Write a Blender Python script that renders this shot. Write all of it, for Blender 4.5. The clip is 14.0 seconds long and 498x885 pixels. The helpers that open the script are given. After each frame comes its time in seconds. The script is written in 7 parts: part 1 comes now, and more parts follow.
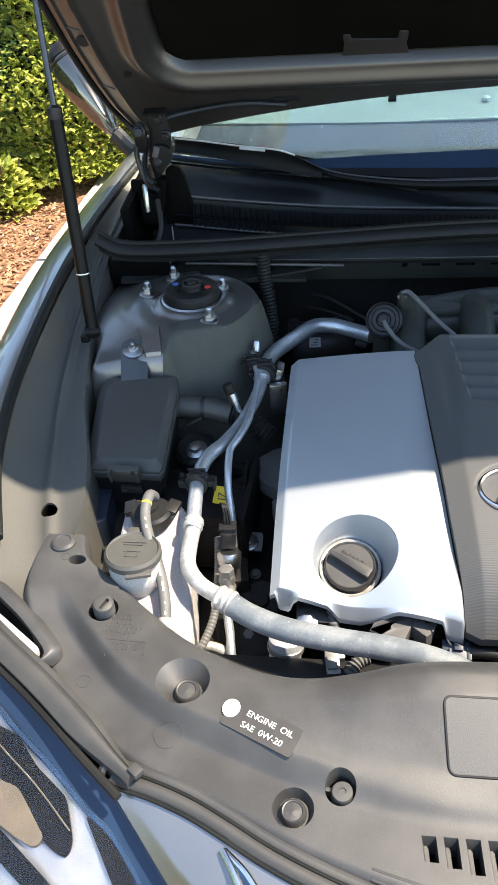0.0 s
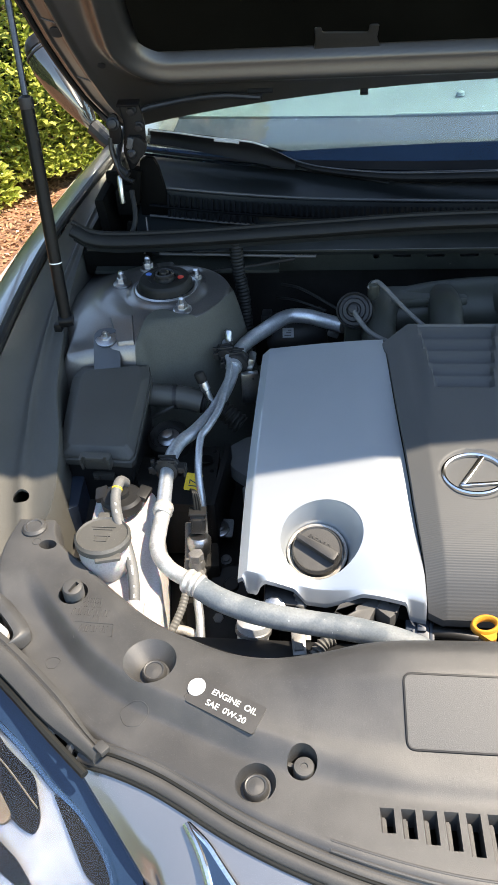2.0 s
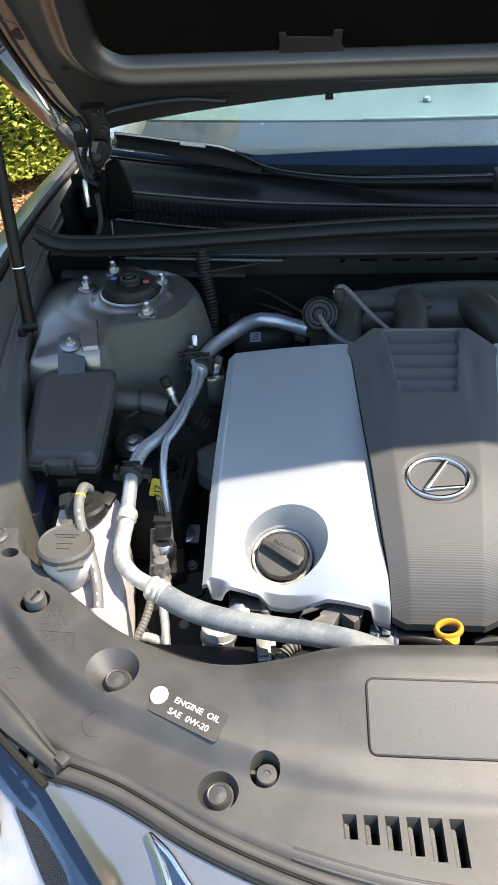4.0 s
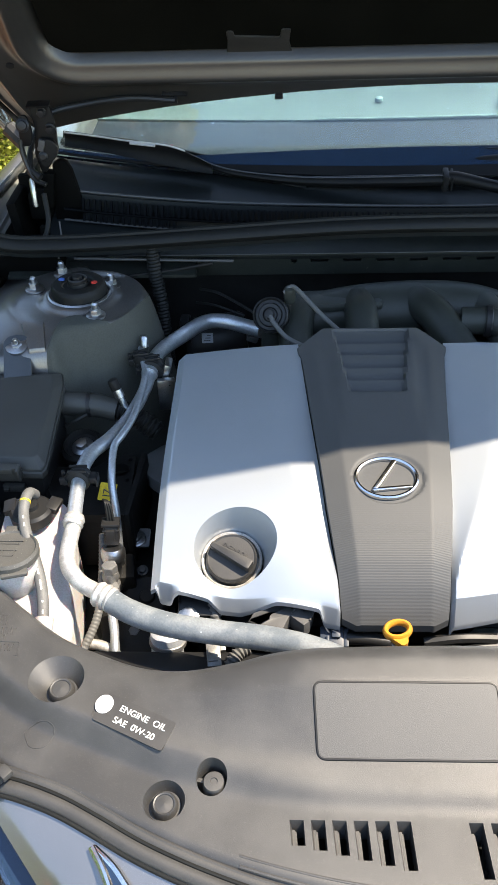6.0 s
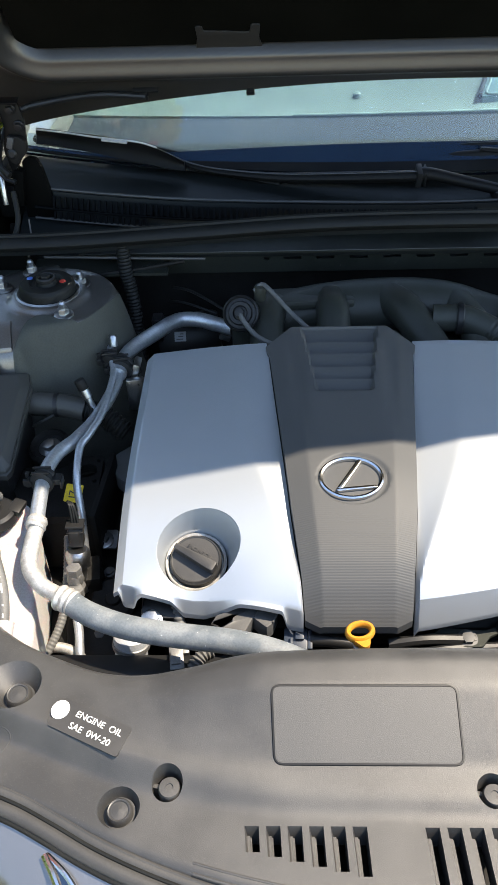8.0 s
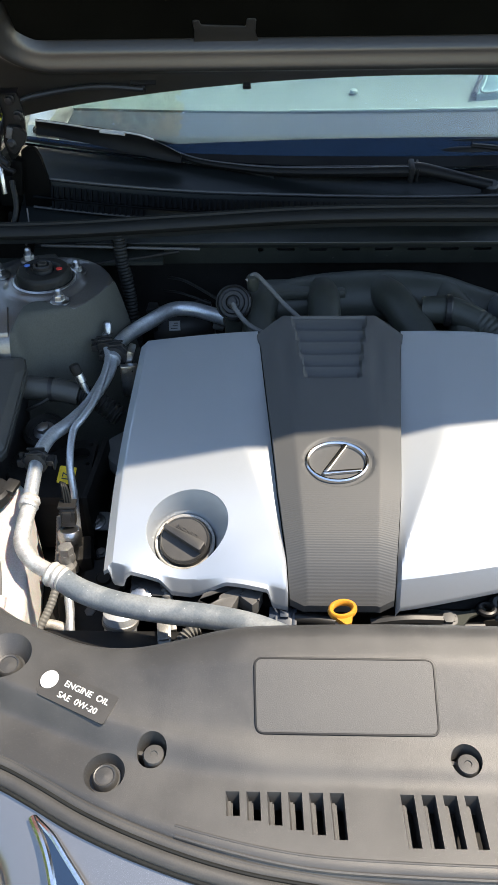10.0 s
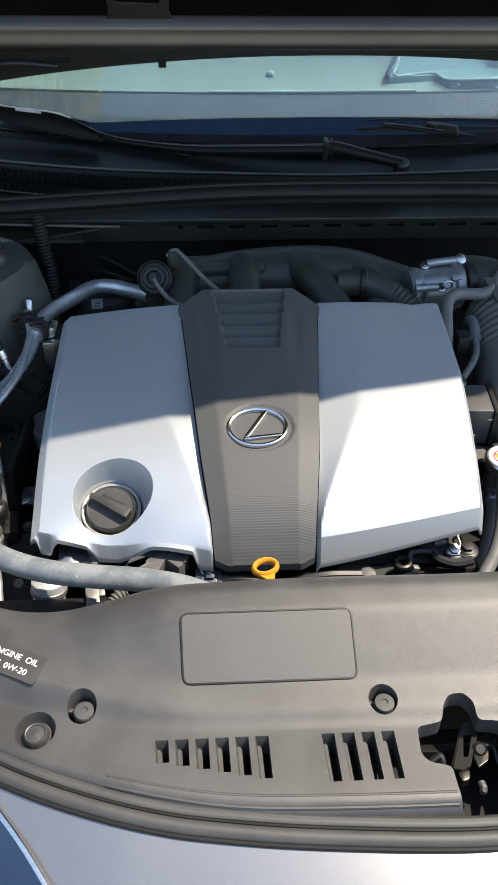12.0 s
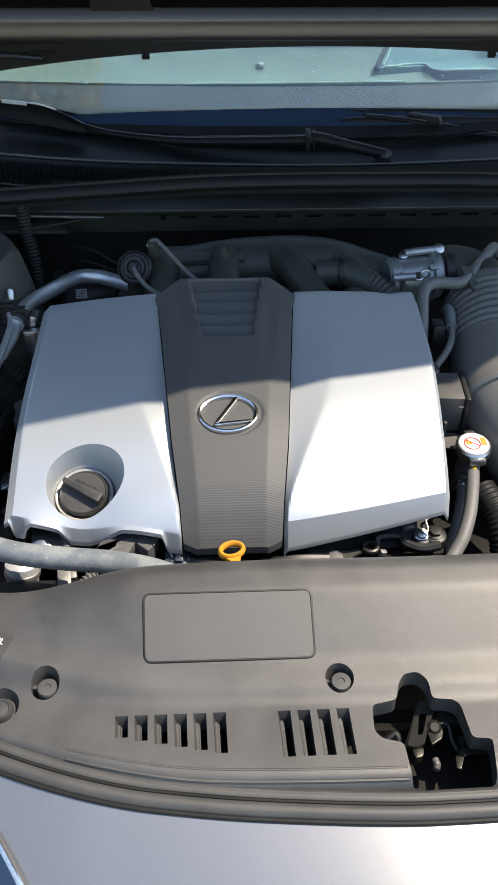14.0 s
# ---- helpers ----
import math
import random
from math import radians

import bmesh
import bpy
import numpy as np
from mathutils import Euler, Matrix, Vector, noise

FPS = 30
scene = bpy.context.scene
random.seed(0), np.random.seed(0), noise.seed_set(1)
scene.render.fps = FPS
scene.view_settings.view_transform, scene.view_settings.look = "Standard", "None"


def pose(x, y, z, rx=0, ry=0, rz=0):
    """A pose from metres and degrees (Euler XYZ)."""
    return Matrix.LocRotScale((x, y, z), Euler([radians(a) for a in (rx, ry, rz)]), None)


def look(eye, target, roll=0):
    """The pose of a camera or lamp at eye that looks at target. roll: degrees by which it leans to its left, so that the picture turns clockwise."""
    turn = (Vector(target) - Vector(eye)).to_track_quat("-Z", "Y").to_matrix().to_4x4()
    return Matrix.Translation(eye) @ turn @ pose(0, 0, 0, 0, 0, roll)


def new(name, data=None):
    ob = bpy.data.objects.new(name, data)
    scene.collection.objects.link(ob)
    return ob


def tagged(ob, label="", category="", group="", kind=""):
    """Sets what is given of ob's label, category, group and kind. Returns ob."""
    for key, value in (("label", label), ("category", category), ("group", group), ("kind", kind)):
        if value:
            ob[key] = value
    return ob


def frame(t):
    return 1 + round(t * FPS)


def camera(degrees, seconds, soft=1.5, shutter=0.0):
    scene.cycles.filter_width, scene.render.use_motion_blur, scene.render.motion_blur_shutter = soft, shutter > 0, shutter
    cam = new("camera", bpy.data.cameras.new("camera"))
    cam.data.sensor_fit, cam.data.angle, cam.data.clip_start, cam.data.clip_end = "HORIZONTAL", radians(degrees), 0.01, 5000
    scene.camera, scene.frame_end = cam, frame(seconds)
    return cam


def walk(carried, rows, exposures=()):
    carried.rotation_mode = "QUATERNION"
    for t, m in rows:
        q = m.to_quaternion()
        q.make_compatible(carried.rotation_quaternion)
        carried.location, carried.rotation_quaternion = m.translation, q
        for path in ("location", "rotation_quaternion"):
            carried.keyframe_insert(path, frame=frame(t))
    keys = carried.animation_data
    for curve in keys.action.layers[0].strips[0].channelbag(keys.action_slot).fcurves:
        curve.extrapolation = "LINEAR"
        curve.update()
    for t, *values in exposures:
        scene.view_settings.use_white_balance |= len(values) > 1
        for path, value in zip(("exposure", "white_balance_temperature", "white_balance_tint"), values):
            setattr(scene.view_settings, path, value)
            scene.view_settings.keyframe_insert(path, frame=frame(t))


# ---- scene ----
K = 0.88  # metres per unit of the plan below
PATH = [
    (0, (0.126, 0.073, 1.622), (-0.138, 1.645, 0.414), -4.9),
    (0.5, (0.126, 0.065, 1.624), (-0.13, 1.633, 0.409), -4.7),
    (1, (0.134, 0.054, 1.622), (-0.116, 1.622, 0.406), -4.7),
    (1.5, (0.143, 0.054, 1.62), (-0.099, 1.624, 0.404), -4.4),
    (2, (0.152, 0.054, 1.62), (-0.077, 1.624, 0.402), -4.2),
    (2.5, (0.157, 0.055, 1.621), (-0.061, 1.626, 0.403), -4.0),
    (3, (0.161, 0.054, 1.622), (-0.04, 1.628, 0.404), -3.7),
    (5.5, (0.182, 0.073, 1.614), (0.077, 1.658, 0.4), -2.3),
    (6, (0.19, 0.072, 1.613), (0.108, 1.657, 0.396), -2.0),
    (6.5, (0.198, 0.074, 1.611), (0.113, 1.659, 0.394), -2.2),
    (7, (0.208, 0.08, 1.613), (0.129, 1.66, 0.389), -2.2),
    (7.5, (0.22, 0.084, 1.612), (0.146, 1.664, 0.388), -2.2),
    (8, (0.232, 0.085, 1.61), (0.161, 1.664, 0.385), -2.1),
    (10.5, (0.246, 0.037, 1.609), (0.19, 1.614, 0.38), -0.8),
    (11, (0.228, 0.024, 1.607), (0.267, 1.595, 0.37), 0.3),
    (11.5, (0.223, 0.018, 1.604), (0.323, 1.583, 0.363), 1.1),
    (12, (0.261, 0.008, 1.603), (0.361, 1.568, 0.356), 0.9),
    (12.5, (0.285, -0.001, 1.606), (0.383, 1.558, 0.356), 1.1),
    (13, (0.297, -0.008, 1.607), (0.384, 1.549, 0.354), 0.8),
    (13.5, (0.302, -0.014, 1.609), (0.378, 1.54, 0.352), 0.6),
    (14, (0.316, -0.016, 1.606), (0.39, 1.536, 0.347), 0.4),
]
cam = camera(34.8, 14.0, soft=1.1)
walk(cam, [(t, look(Vector(eye) * K, Vector(target) * K, roll)) for t, eye, target, roll in PATH], exposures=[(0.0, 1.96, 7850, 8), (3.0, 1.96, 7850, 8), (5.5, 1.92, 7850, 8), (6.5, 1.80, 7850, 8), (8.0, 1.70, 7850, 8), (10.5, 1.64, 7850, 8), (12.0, 1.48, 7850, 8), (14.0, 1.40, 7850, 8)])

# ---- daylight ----
SUN = Vector((0.55, 0.02, 1.0)).normalized()
world = bpy.data.worlds.new("sky")
scene.world = world
world.use_nodes = True
wn = world.node_tree.nodes
sky = wn.new("ShaderNodeTexSky")
sky.sky_type, sky.sun_disc = "NISHITA", False
sky.sun_elevation = math.asin(SUN.z)
sky.sun_rotation = math.atan2(SUN.x, SUN.y)
sky.air_density, sky.dust_density, sky.ozone_density = 1.0, 0.4, 1.6
sky.altitude = 1200
wn["Background"].inputs["Strength"].default_value = 0.187
world.node_tree.links.new(sky.outputs["Color"], wn["Background"].inputs["Color"])
sun_data = bpy.data.lights.new("sun", "SUN")
sun_data.energy, sun_data.angle, sun_data.color = 3.6, radians(0.55), (1.0, 0.935, 0.88)
sun = new("sun", sun_data)
sun.matrix_world = look(SUN * 20, (0, 0, 0))


# ---- materials ----
def mat(name, colour, rough=0.5, metal=0.0, second=None, patch=6.0, grain=400.0, bump=0.15, depth=0.0004, mix=0.5,
        rough_vary=0.12, coat=0.0, coat_rough=0.04, specks=None, speck_size=260.0, speck_cut=0.68, spec=0.5, random_tone=0.0, sub=0.0):
    """A painted, plastic or metal surface: broad patches, a fine grain with relief, and optional dust specks."""
    m = bpy.data.materials.new(name)
    m.use_nodes = True
    nt = m.node_tree
    n, ln = nt.nodes, nt.links
    b = n["Principled BSDF"]
    co = n.new("ShaderNodeTexCoord")
    big = n.new("ShaderNodeTexNoise")
    big.inputs["Scale"].default_value, big.inputs["Detail"].default_value, big.inputs["Roughness"].default_value = patch, 6.0, 0.6
    fine = n.new("ShaderNodeTexNoise")
    fine.inputs["Scale"].default_value, fine.inputs["Detail"].default_value = grain, 3.0
    ln.new(co.outputs["Object"], big.inputs["Vector"])
    ln.new(co.outputs["Object"], fine.inputs["Vector"])
    second = second or tuple(c * 0.72 for c in colour)
    ramp = n.new("ShaderNodeValToRGB")
    ramp.color_ramp.elements[0].position, ramp.color_ramp.elements[1].position = 0.5 - 0.25 * (1.2 - mix), 0.5 + 0.25 * (1.2 - mix)
    ramp.color_ramp.elements[0].color, ramp.color_ramp.elements[1].color = (*colour, 1), (*second, 1)
    ln.new(big.outputs["Fac"], ramp.inputs["Fac"])
    tone = n.new("ShaderNodeMix")
    tone.data_type, tone.blend_type = "RGBA", "MULTIPLY"
    tone.inputs["Factor"].default_value = 0.45
    ln.new(ramp.outputs["Color"], tone.inputs["A"])
    fr = n.new("ShaderNodeValToRGB")
    fr.color_ramp.elements[0].position, fr.color_ramp.elements[1].position = 0.3, 0.62
    fr.color_ramp.elements[0].color, fr.color_ramp.elements[1].color = (0.55, 0.55, 0.55, 1), (1, 1, 1, 1)
    ln.new(fine.outputs["Fac"], fr.inputs["Fac"])
    ln.new(fr.outputs["Color"], tone.inputs["B"])
    out = tone.outputs["Result"]
    if specks:
        sp = n.new("ShaderNodeTexNoise")
        sp.inputs["Scale"].default_value, sp.inputs["Detail"].default_value = speck_size, 2.0
        ln.new(co.outputs["Object"], sp.inputs["Vector"])
        cut = n.new("ShaderNodeValToRGB")
        cut.color_ramp.elements[0].position, cut.color_ramp.elements[1].position = speck_cut, speck_cut + 0.06
        ln.new(sp.outputs["Fac"], cut.inputs["Fac"])
        dust = n.new("ShaderNodeMix")
        dust.data_type = "RGBA"
        ln.new(cut.outputs["Color"], dust.inputs["Factor"])
        ln.new(out, dust.inputs["A"])
        dust.inputs["B"].default_value = (*specks, 1)
        out = dust.outputs["Result"]
    if random_tone:
        info = n.new("ShaderNodeObjectInfo")
        rt = n.new("ShaderNodeHueSaturation")
        mr = n.new("ShaderNodeMapRange")
        mr.inputs["To Min"].default_value, mr.inputs["To Max"].default_value = 1 - random_tone, 1 + random_tone
        ln.new(info.outputs["Random"], mr.inputs["Value"])
        ln.new(mr.outputs["Result"], rt.inputs["Value"])
        ln.new(out, rt.inputs["Color"])
        out = rt.outputs["Color"]
    ln.new(out, b.inputs["Base Color"])
    rr = n.new("ShaderNodeMapRange")
    rr.inputs["To Min"].default_value, rr.inputs["To Max"].default_value = max(0.02, rough - rough_vary), min(1.0, rough + rough_vary)
    ln.new(big.outputs["Fac"], rr.inputs["Value"])
    ln.new(rr.outputs["Result"], b.inputs["Roughness"])
    b.inputs["Metallic"].default_value = metal
    b.inputs["Specular IOR Level"].default_value = spec
    b.inputs["Coat Weight"].default_value, b.inputs["Coat Roughness"].default_value = coat, coat_rough
    if sub:
        b.inputs["Subsurface Weight"].default_value, b.inputs["Subsurface Scale"].default_value = sub, 0.02
    if bump:
        bp = n.new("ShaderNodeBump")
        bp.inputs["Strength"].default_value, bp.inputs["Distance"].default_value = bump, depth
        ln.new(fine.outputs["Fac"], bp.inputs["Height"])
        ln.new(bp.outputs["Normal"], b.inputs["Normal"])
    return m


TRIM = mat("grained_trim_plastic", (0.035, 0.0349, 0.0350), 0.44, second=(0.056, 0.0551, 0.0540), patch=10, grain=1700, bump=0.6, depth=0.0003,
           specks=(0.085, 0.083, 0.079), speck_size=1200, speck_cut=0.64, mix=0.8)
PLATE = mat("smooth_trim_plastic", (0.052, 0.0515, 0.0505), 0.48, second=(0.063, 0.0615, 0.0595), patch=9, grain=1250, bump=0.5, depth=0.0003,
            specks=(0.10, 0.098, 0.095), speck_size=900, speck_cut=0.68)
SILVER = mat("silver_cover_paint", (0.464, 0.495, 0.528), 0.38, metal=0.55, second=(0.43, 0.467, 0.503), patch=5, grain=2200, bump=0.12, depth=0.0002, rough_vary=0.06)
CENTRE = mat("charcoal_cover_plastic", (0.060, 0.0615, 0.062), 0.56, spec=0.3, second=(0.068, 0.069, 0.069), patch=6, grain=1500, bump=0.22, depth=0.0003, rough_vary=0.05,
             specks=(0.16, 0.16, 0.16), speck_size=420, speck_cut=0.8)
PAINT = mat("silver_body_paint", (0.275, 0.272, 0.271), 0.29, metal=0.78, second=(0.255, 0.252, 0.252), patch=3, grain=2600, bump=0.05, depth=0.0002, coat=1.0, coat_rough=0.03,
            specks=(0.46, 0.455, 0.45), speck_size=1900, speck_cut=0.63, rough_vary=0.05)
UNDER = mat("body_primer_paint", (0.094, 0.087, 0.078), 0.32, metal=0.68, second=(0.083, 0.077, 0.069), patch=4, grain=900, bump=0.08, rough_vary=0.06, spec=0.3)
TOWER = mat("bay_metal_paint", (0.215, 0.205, 0.198), 0.33, metal=0.75, second=(0.18, 0.172, 0.165), patch=9, grain=700, bump=0.12, coat=0.4, coat_rough=0.12,
            specks=(0.3, 0.28, 0.25), speck_size=240, speck_cut=0.78)
PAD = mat("grey_felt_pad", (0.066, 0.068, 0.058), 0.85, second=(0.054, 0.056, 0.048), patch=8, grain=500, bump=0.4, spec=0.25)
FELT = mat("black_bonnet_felt", (0.004, 0.004, 0.003), 0.9, second=(0.006, 0.006, 0.0045), patch=8, grain=500, bump=0.4, spec=0.03)
BLACK = mat("black_plastic", (0.009, 0.009, 0.0095), 0.45, spec=0.35, second=(0.016, 0.016, 0.016), patch=8, grain=700, bump=0.2, specks=(0.06, 0.058, 0.054), speck_size=300, speck_cut=0.77)
COWL = mat("black_cowl_plastic", (0.0065, 0.008, 0.0085), 0.45, spec=0.12, second=(0.011, 0.0135, 0.014), patch=7, grain=800, bump=0.2, specks=(0.03, 0.03, 0.03), speck_size=300, speck_cut=0.78)
APRON = mat("fender_liner_plastic", (0.066, 0.065, 0.058), 0.5, spec=0.25, second=(0.080, 0.078, 0.070), patch=6, grain=800, bump=0.25, specks=(0.13, 0.125, 0.115), speck_size=420, speck_cut=0.76)
RUBBER = mat("black_rubber", (0.009, 0.0095, 0.009), 0.55, spec=0.2, second=(0.014, 0.0145, 0.0135), patch=14, grain=600, bump=0.3, specks=(0.07, 0.067, 0.06), speck_size=350, speck_cut=0.76)
OLDRUBBER = mat("dusty_grey_rubber", (0.034, 0.034, 0.034), 0.58, second=(0.05, 0.0485, 0.046), patch=18, grain=700, bump=0.3, mix=0.4)
HOSE = mat("grey_rubber_hose", (0.12, 0.138, 0.15), 0.5, second=(0.19, 0.205, 0.21), patch=40, grain=500, bump=0.3, mix=0.85, specks=(0.42, 0.43, 0.43), speck_size=240, speck_cut=0.71)
SMALLHOSE = mat("dull_rubber_hose", (0.09, 0.09, 0.088), 0.6, second=(0.12, 0.12, 0.116), patch=20, grain=500, bump=0.2)
ALLOY = mat("brushed_aluminium_pipe", (0.56, 0.59, 0.615), 0.38, metal=0.75, second=(0.46, 0.49, 0.515), patch=35, grain=350, bump=0.12, mix=0.8)
FROST = mat("weathered_aluminium", (0.6, 0.58, 0.54), 0.5, metal=0.6, second=(0.42, 0.4, 0.37), patch=90, grain=900, bump=0.5, mix=0.9)
CAST = mat("cast_aluminium", (0.30, 0.30, 0.295), 0.5, metal=0.7, second=(0.20, 0.20, 0.196), patch=30, grain=900, bump=0.4)
STEEL = mat("zinc_plated_steel", (0.52, 0.53, 0.54), 0.32, metal=1.0, second=(0.4, 0.41, 0.42), patch=60, grain=600, bump=0.1)
CHROME = mat("chrome", (0.78, 0.79, 0.8), 0.16, metal=1.0, second=(0.7, 0.71, 0.72), patch=10, grain=500, bump=0.0, rough_vary=0.03)
TANK = mat("white_translucent_plastic", (0.41, 0.39, 0.38), 0.42, second=(0.37, 0.35, 0.335), patch=12, grain=500, bump=0.08, sub=0.35, rough_vary=0.05)
RED = mat("pink_coolant_tank", (0.34, 0.085, 0.115), 0.35, second=(0.28, 0.07, 0.095), patch=14, grain=500, bump=0.05)
YELLOW = mat("yellow_paper_tag", (0.75, 0.52, 0.02), 0.5, second=(0.68, 0.47, 0.02), patch=20, grain=600, bump=0.05)
AMBER = mat("yellow_dipstick_plastic", (0.58, 0.25, 0.025), 0.4, second=(0.5, 0.21, 0.02), patch=20, grain=500, bump=0.05)
WHITE = mat("white_print", (0.82, 0.82, 0.8), 0.5, second=(0.76, 0.76, 0.74), patch=40, grain=900, bump=0.0)
ORANGE = mat("orange_print", (0.75, 0.24, 0.03), 0.5, second=(0.7, 0.22, 0.03), patch=40, grain=900, bump=0.0)
REDPRINT = mat("red_print", (0.6, 0.04, 0.03), 0.5, second=(0.55, 0.04, 0.03), patch=40, grain=900, bump=0.0)
BLUEPRINT = mat("blue_print", (0.05, 0.15, 0.5), 0.5, second=(0.05, 0.14, 0.45), patch=40, grain=900, bump=0.0)
STICKER = mat("black_sticker", (0.035, 0.034, 0.033), 0.4, second=(0.05, 0.048, 0.046), patch=20, grain=900, bump=0.05)
BLUEGREY = mat("slate_connector_plastic", (0.018, 0.027, 0.043), 0.45, second=(0.024, 0.035, 0.054), patch=20, grain=900, bump=0.1)
FUSEPLASTIC = mat("fuse_box_plastic", (0.042, 0.041, 0.037), 0.46, spec=0.35, second=(0.052, 0.051, 0.046), patch=9, grain=1100, bump=0.25)
MANIFOLD = mat("dusty_manifold_plastic", (0.026, 0.029, 0.024), 0.46, spec=0.3, second=(0.040, 0.043, 0.037), patch=14, grain=700, bump=0.3, specks=(0.09, 0.09, 0.085), speck_size=300, speck_cut=0.75)
COILGREY = mat("dusty_coil_plastic", (0.050, 0.0495, 0.049), 0.55, second=(0.07, 0.069, 0.067), patch=20, grain=900, bump=0.2)
RODSTEEL = mat("dark_polished_rod", (0.035, 0.035, 0.036), 0.25, metal=0.5, second=(0.12, 0.12, 0.125), patch=30, grain=500, bump=0.0)
DARK = mat("dark_cast_iron", (0.007, 0.007, 0.0066), 0.55, spec=0.15, second=(0.016, 0.015, 0.014), patch=12, grain=400, bump=0.4)
PAINTBLUE = mat("sky_tinted_dark_gloss", (0.02, 0.03, 0.048), 0.1, second=(0.017, 0.026, 0.042), patch=6, grain=900, bump=0.0, coat=1.0, rough_vary=0.04)
DASH = mat("lit_dash_vinyl", (0.045, 0.070, 0.076), 0.6, spec=0.15, second=(0.041, 0.064, 0.070), patch=6, grain=900, bump=0.2)
DASHDARK = mat("sky_blue_dash_vinyl", (0.007, 0.013, 0.022), 0.7, spec=0.12, second=(0.012, 0.017, 0.024), patch=6, grain=900, bump=0.2)
PAVING = mat("pale_bounce_ground", (0.3, 0.285, 0.26), 0.85, second=(0.25, 0.235, 0.215), patch=1.5, grain=120, bump=0.6, depth=0.003, specks=(0.36, 0.345, 0.32), speck_size=160, speck_cut=0.7)
KERB = mat("kerb_concrete", (0.5, 0.48, 0.44), 0.8, second=(0.33, 0.31, 0.28), patch=6, grain=150, bump=0.5, depth=0.002)
SOIL = mat("mulch_soil", (0.32, 0.17, 0.1), 0.9, second=(0.14, 0.07, 0.042), patch=14, grain=90, bump=0.9, depth=0.01, mix=0.9)
STRAPSTEEL = mat("slate_painted_steel", (0.034, 0.040, 0.048), 0.42, second=(0.045, 0.051, 0.058), patch=20, grain=700, bump=0.1)
BARK = mat("hedge_stem_bark", (0.12, 0.085, 0.055), 0.85, second=(0.08, 0.055, 0.035), patch=30, grain=200, bump=0.6)


def leaf_material(name, dark, light):
    m = bpy.data.materials.new(name)
    m.use_nodes = True
    n, ln = m.node_tree.nodes, m.node_tree.links
    b = n["Principled BSDF"]
    geo = n.new("ShaderNodeNewGeometry")
    ramp = n.new("ShaderNodeValToRGB")
    ramp.color_ramp.elements[0].color, ramp.color_ramp.elements[1].color = (*dark, 1), (*light, 1)
    ln.new(geo.outputs["Random Per Island"], ramp.inputs["Fac"])
    ln.new(ramp.outputs["Color"], b.inputs["Base Color"])
    b.inputs["Roughness"].default_value = 0.28
    tr = n.new("ShaderNodeBsdfTranslucent")
    ln.new(ramp.outputs["Color"], tr.inputs["Color"])
    mx = n.new("ShaderNodeMixShader")
    mx.inputs["Fac"].default_value = 0.45
    ln.new(b.outputs["BSDF"], mx.inputs[1])
    ln.new(tr.outputs["BSDF"], mx.inputs[2])
    ln.new(mx.outputs["Shader"], n["Material Output"].inputs["Surface"])
    return m


LEAF = leaf_material("hedge_leaf", (0.05, 0.11, 0.025), (0.56, 0.70, 0.33))
CHIP = leaf_material("bark_chip", (0.2, 0.09, 0.045), (0.7, 0.44, 0.27))
LEAFYOUNG = leaf_material("young_leaf", (0.26, 0.34, 0.06), (0.68, 0.68, 0.2))


def glass(name, tint, dust, ior=1.5, grains=0.0):
    """Clear glass with a thin film of dust and a few pale grains."""
    m = bpy.data.materials.new(name)
    m.use_nodes = True
    n, ln = m.node_tree.nodes, m.node_tree.links
    b = n["Principled BSDF"]
    b.inputs["Base Color"].default_value = (*tint, 1)
    b.inputs["Transmission Weight"].default_value, b.inputs["Roughness"].default_value, b.inputs["IOR"].default_value = 1.0, 0.0, ior
    co = n.new("ShaderNodeTexCoord")
    ns = n.new("ShaderNodeTexNoise")
    ns.inputs["Scale"].default_value, ns.inputs["Detail"].default_value = 70.0, 4.0
    ln.new(co.outputs["Object"], ns.inputs["Vector"])
    rp = n.new("ShaderNodeValToRGB")
    rp.color_ramp.elements[0].position, rp.color_ramp.elements[1].position = 0.45, 0.85
    rp.color_ramp.elements[0].color, rp.color_ramp.elements[1].color = (dust, dust, dust, 1), (dust * 3, dust * 3, dust * 3, 1)
    ln.new(ns.outputs["Fac"], rp.inputs["Fac"])
    df = n.new("ShaderNodeBsdfDiffuse")
    df.inputs["Color"].default_value = (0.22, 0.33, 0.50, 1)
    mx = n.new("ShaderNodeMixShader")
    vo = n.new("ShaderNodeTexVoronoi")
    vo.inputs["Scale"].default_value = 42.0
    ln.new(co.outputs["Object"], vo.inputs["Vector"])
    dot = n.new("ShaderNodeMapRange")
    dot.inputs["From Min"].default_value, dot.inputs["From Max"].default_value = 0.04, 0.11
    dot.inputs["To Min"].default_value, dot.inputs["To Max"].default_value = grains, 0.0
    ln.new(vo.outputs["Distance"], dot.inputs["Value"])
    pick = n.new("ShaderNodeMath")
    pick.operation = "MULTIPLY"
    ln.new(dot.outputs["Result"], pick.inputs[0])
    ln.new(vo.outputs["Color"], pick.inputs[1])
    most = n.new("ShaderNodeMath")
    most.operation = "MAXIMUM"
    ln.new(rp.outputs["Color"], most.inputs[0])
    ln.new(pick.outputs["Value"], most.inputs[1])
    ln.new(most.outputs["Value"], mx.inputs["Fac"])
    ln.new(b.outputs["BSDF"], mx.inputs[1])
    ln.new(df.outputs["BSDF"], mx.inputs[2])
    ln.new(mx.outputs["Shader"], n["Material Output"].inputs["Surface"])
    return m


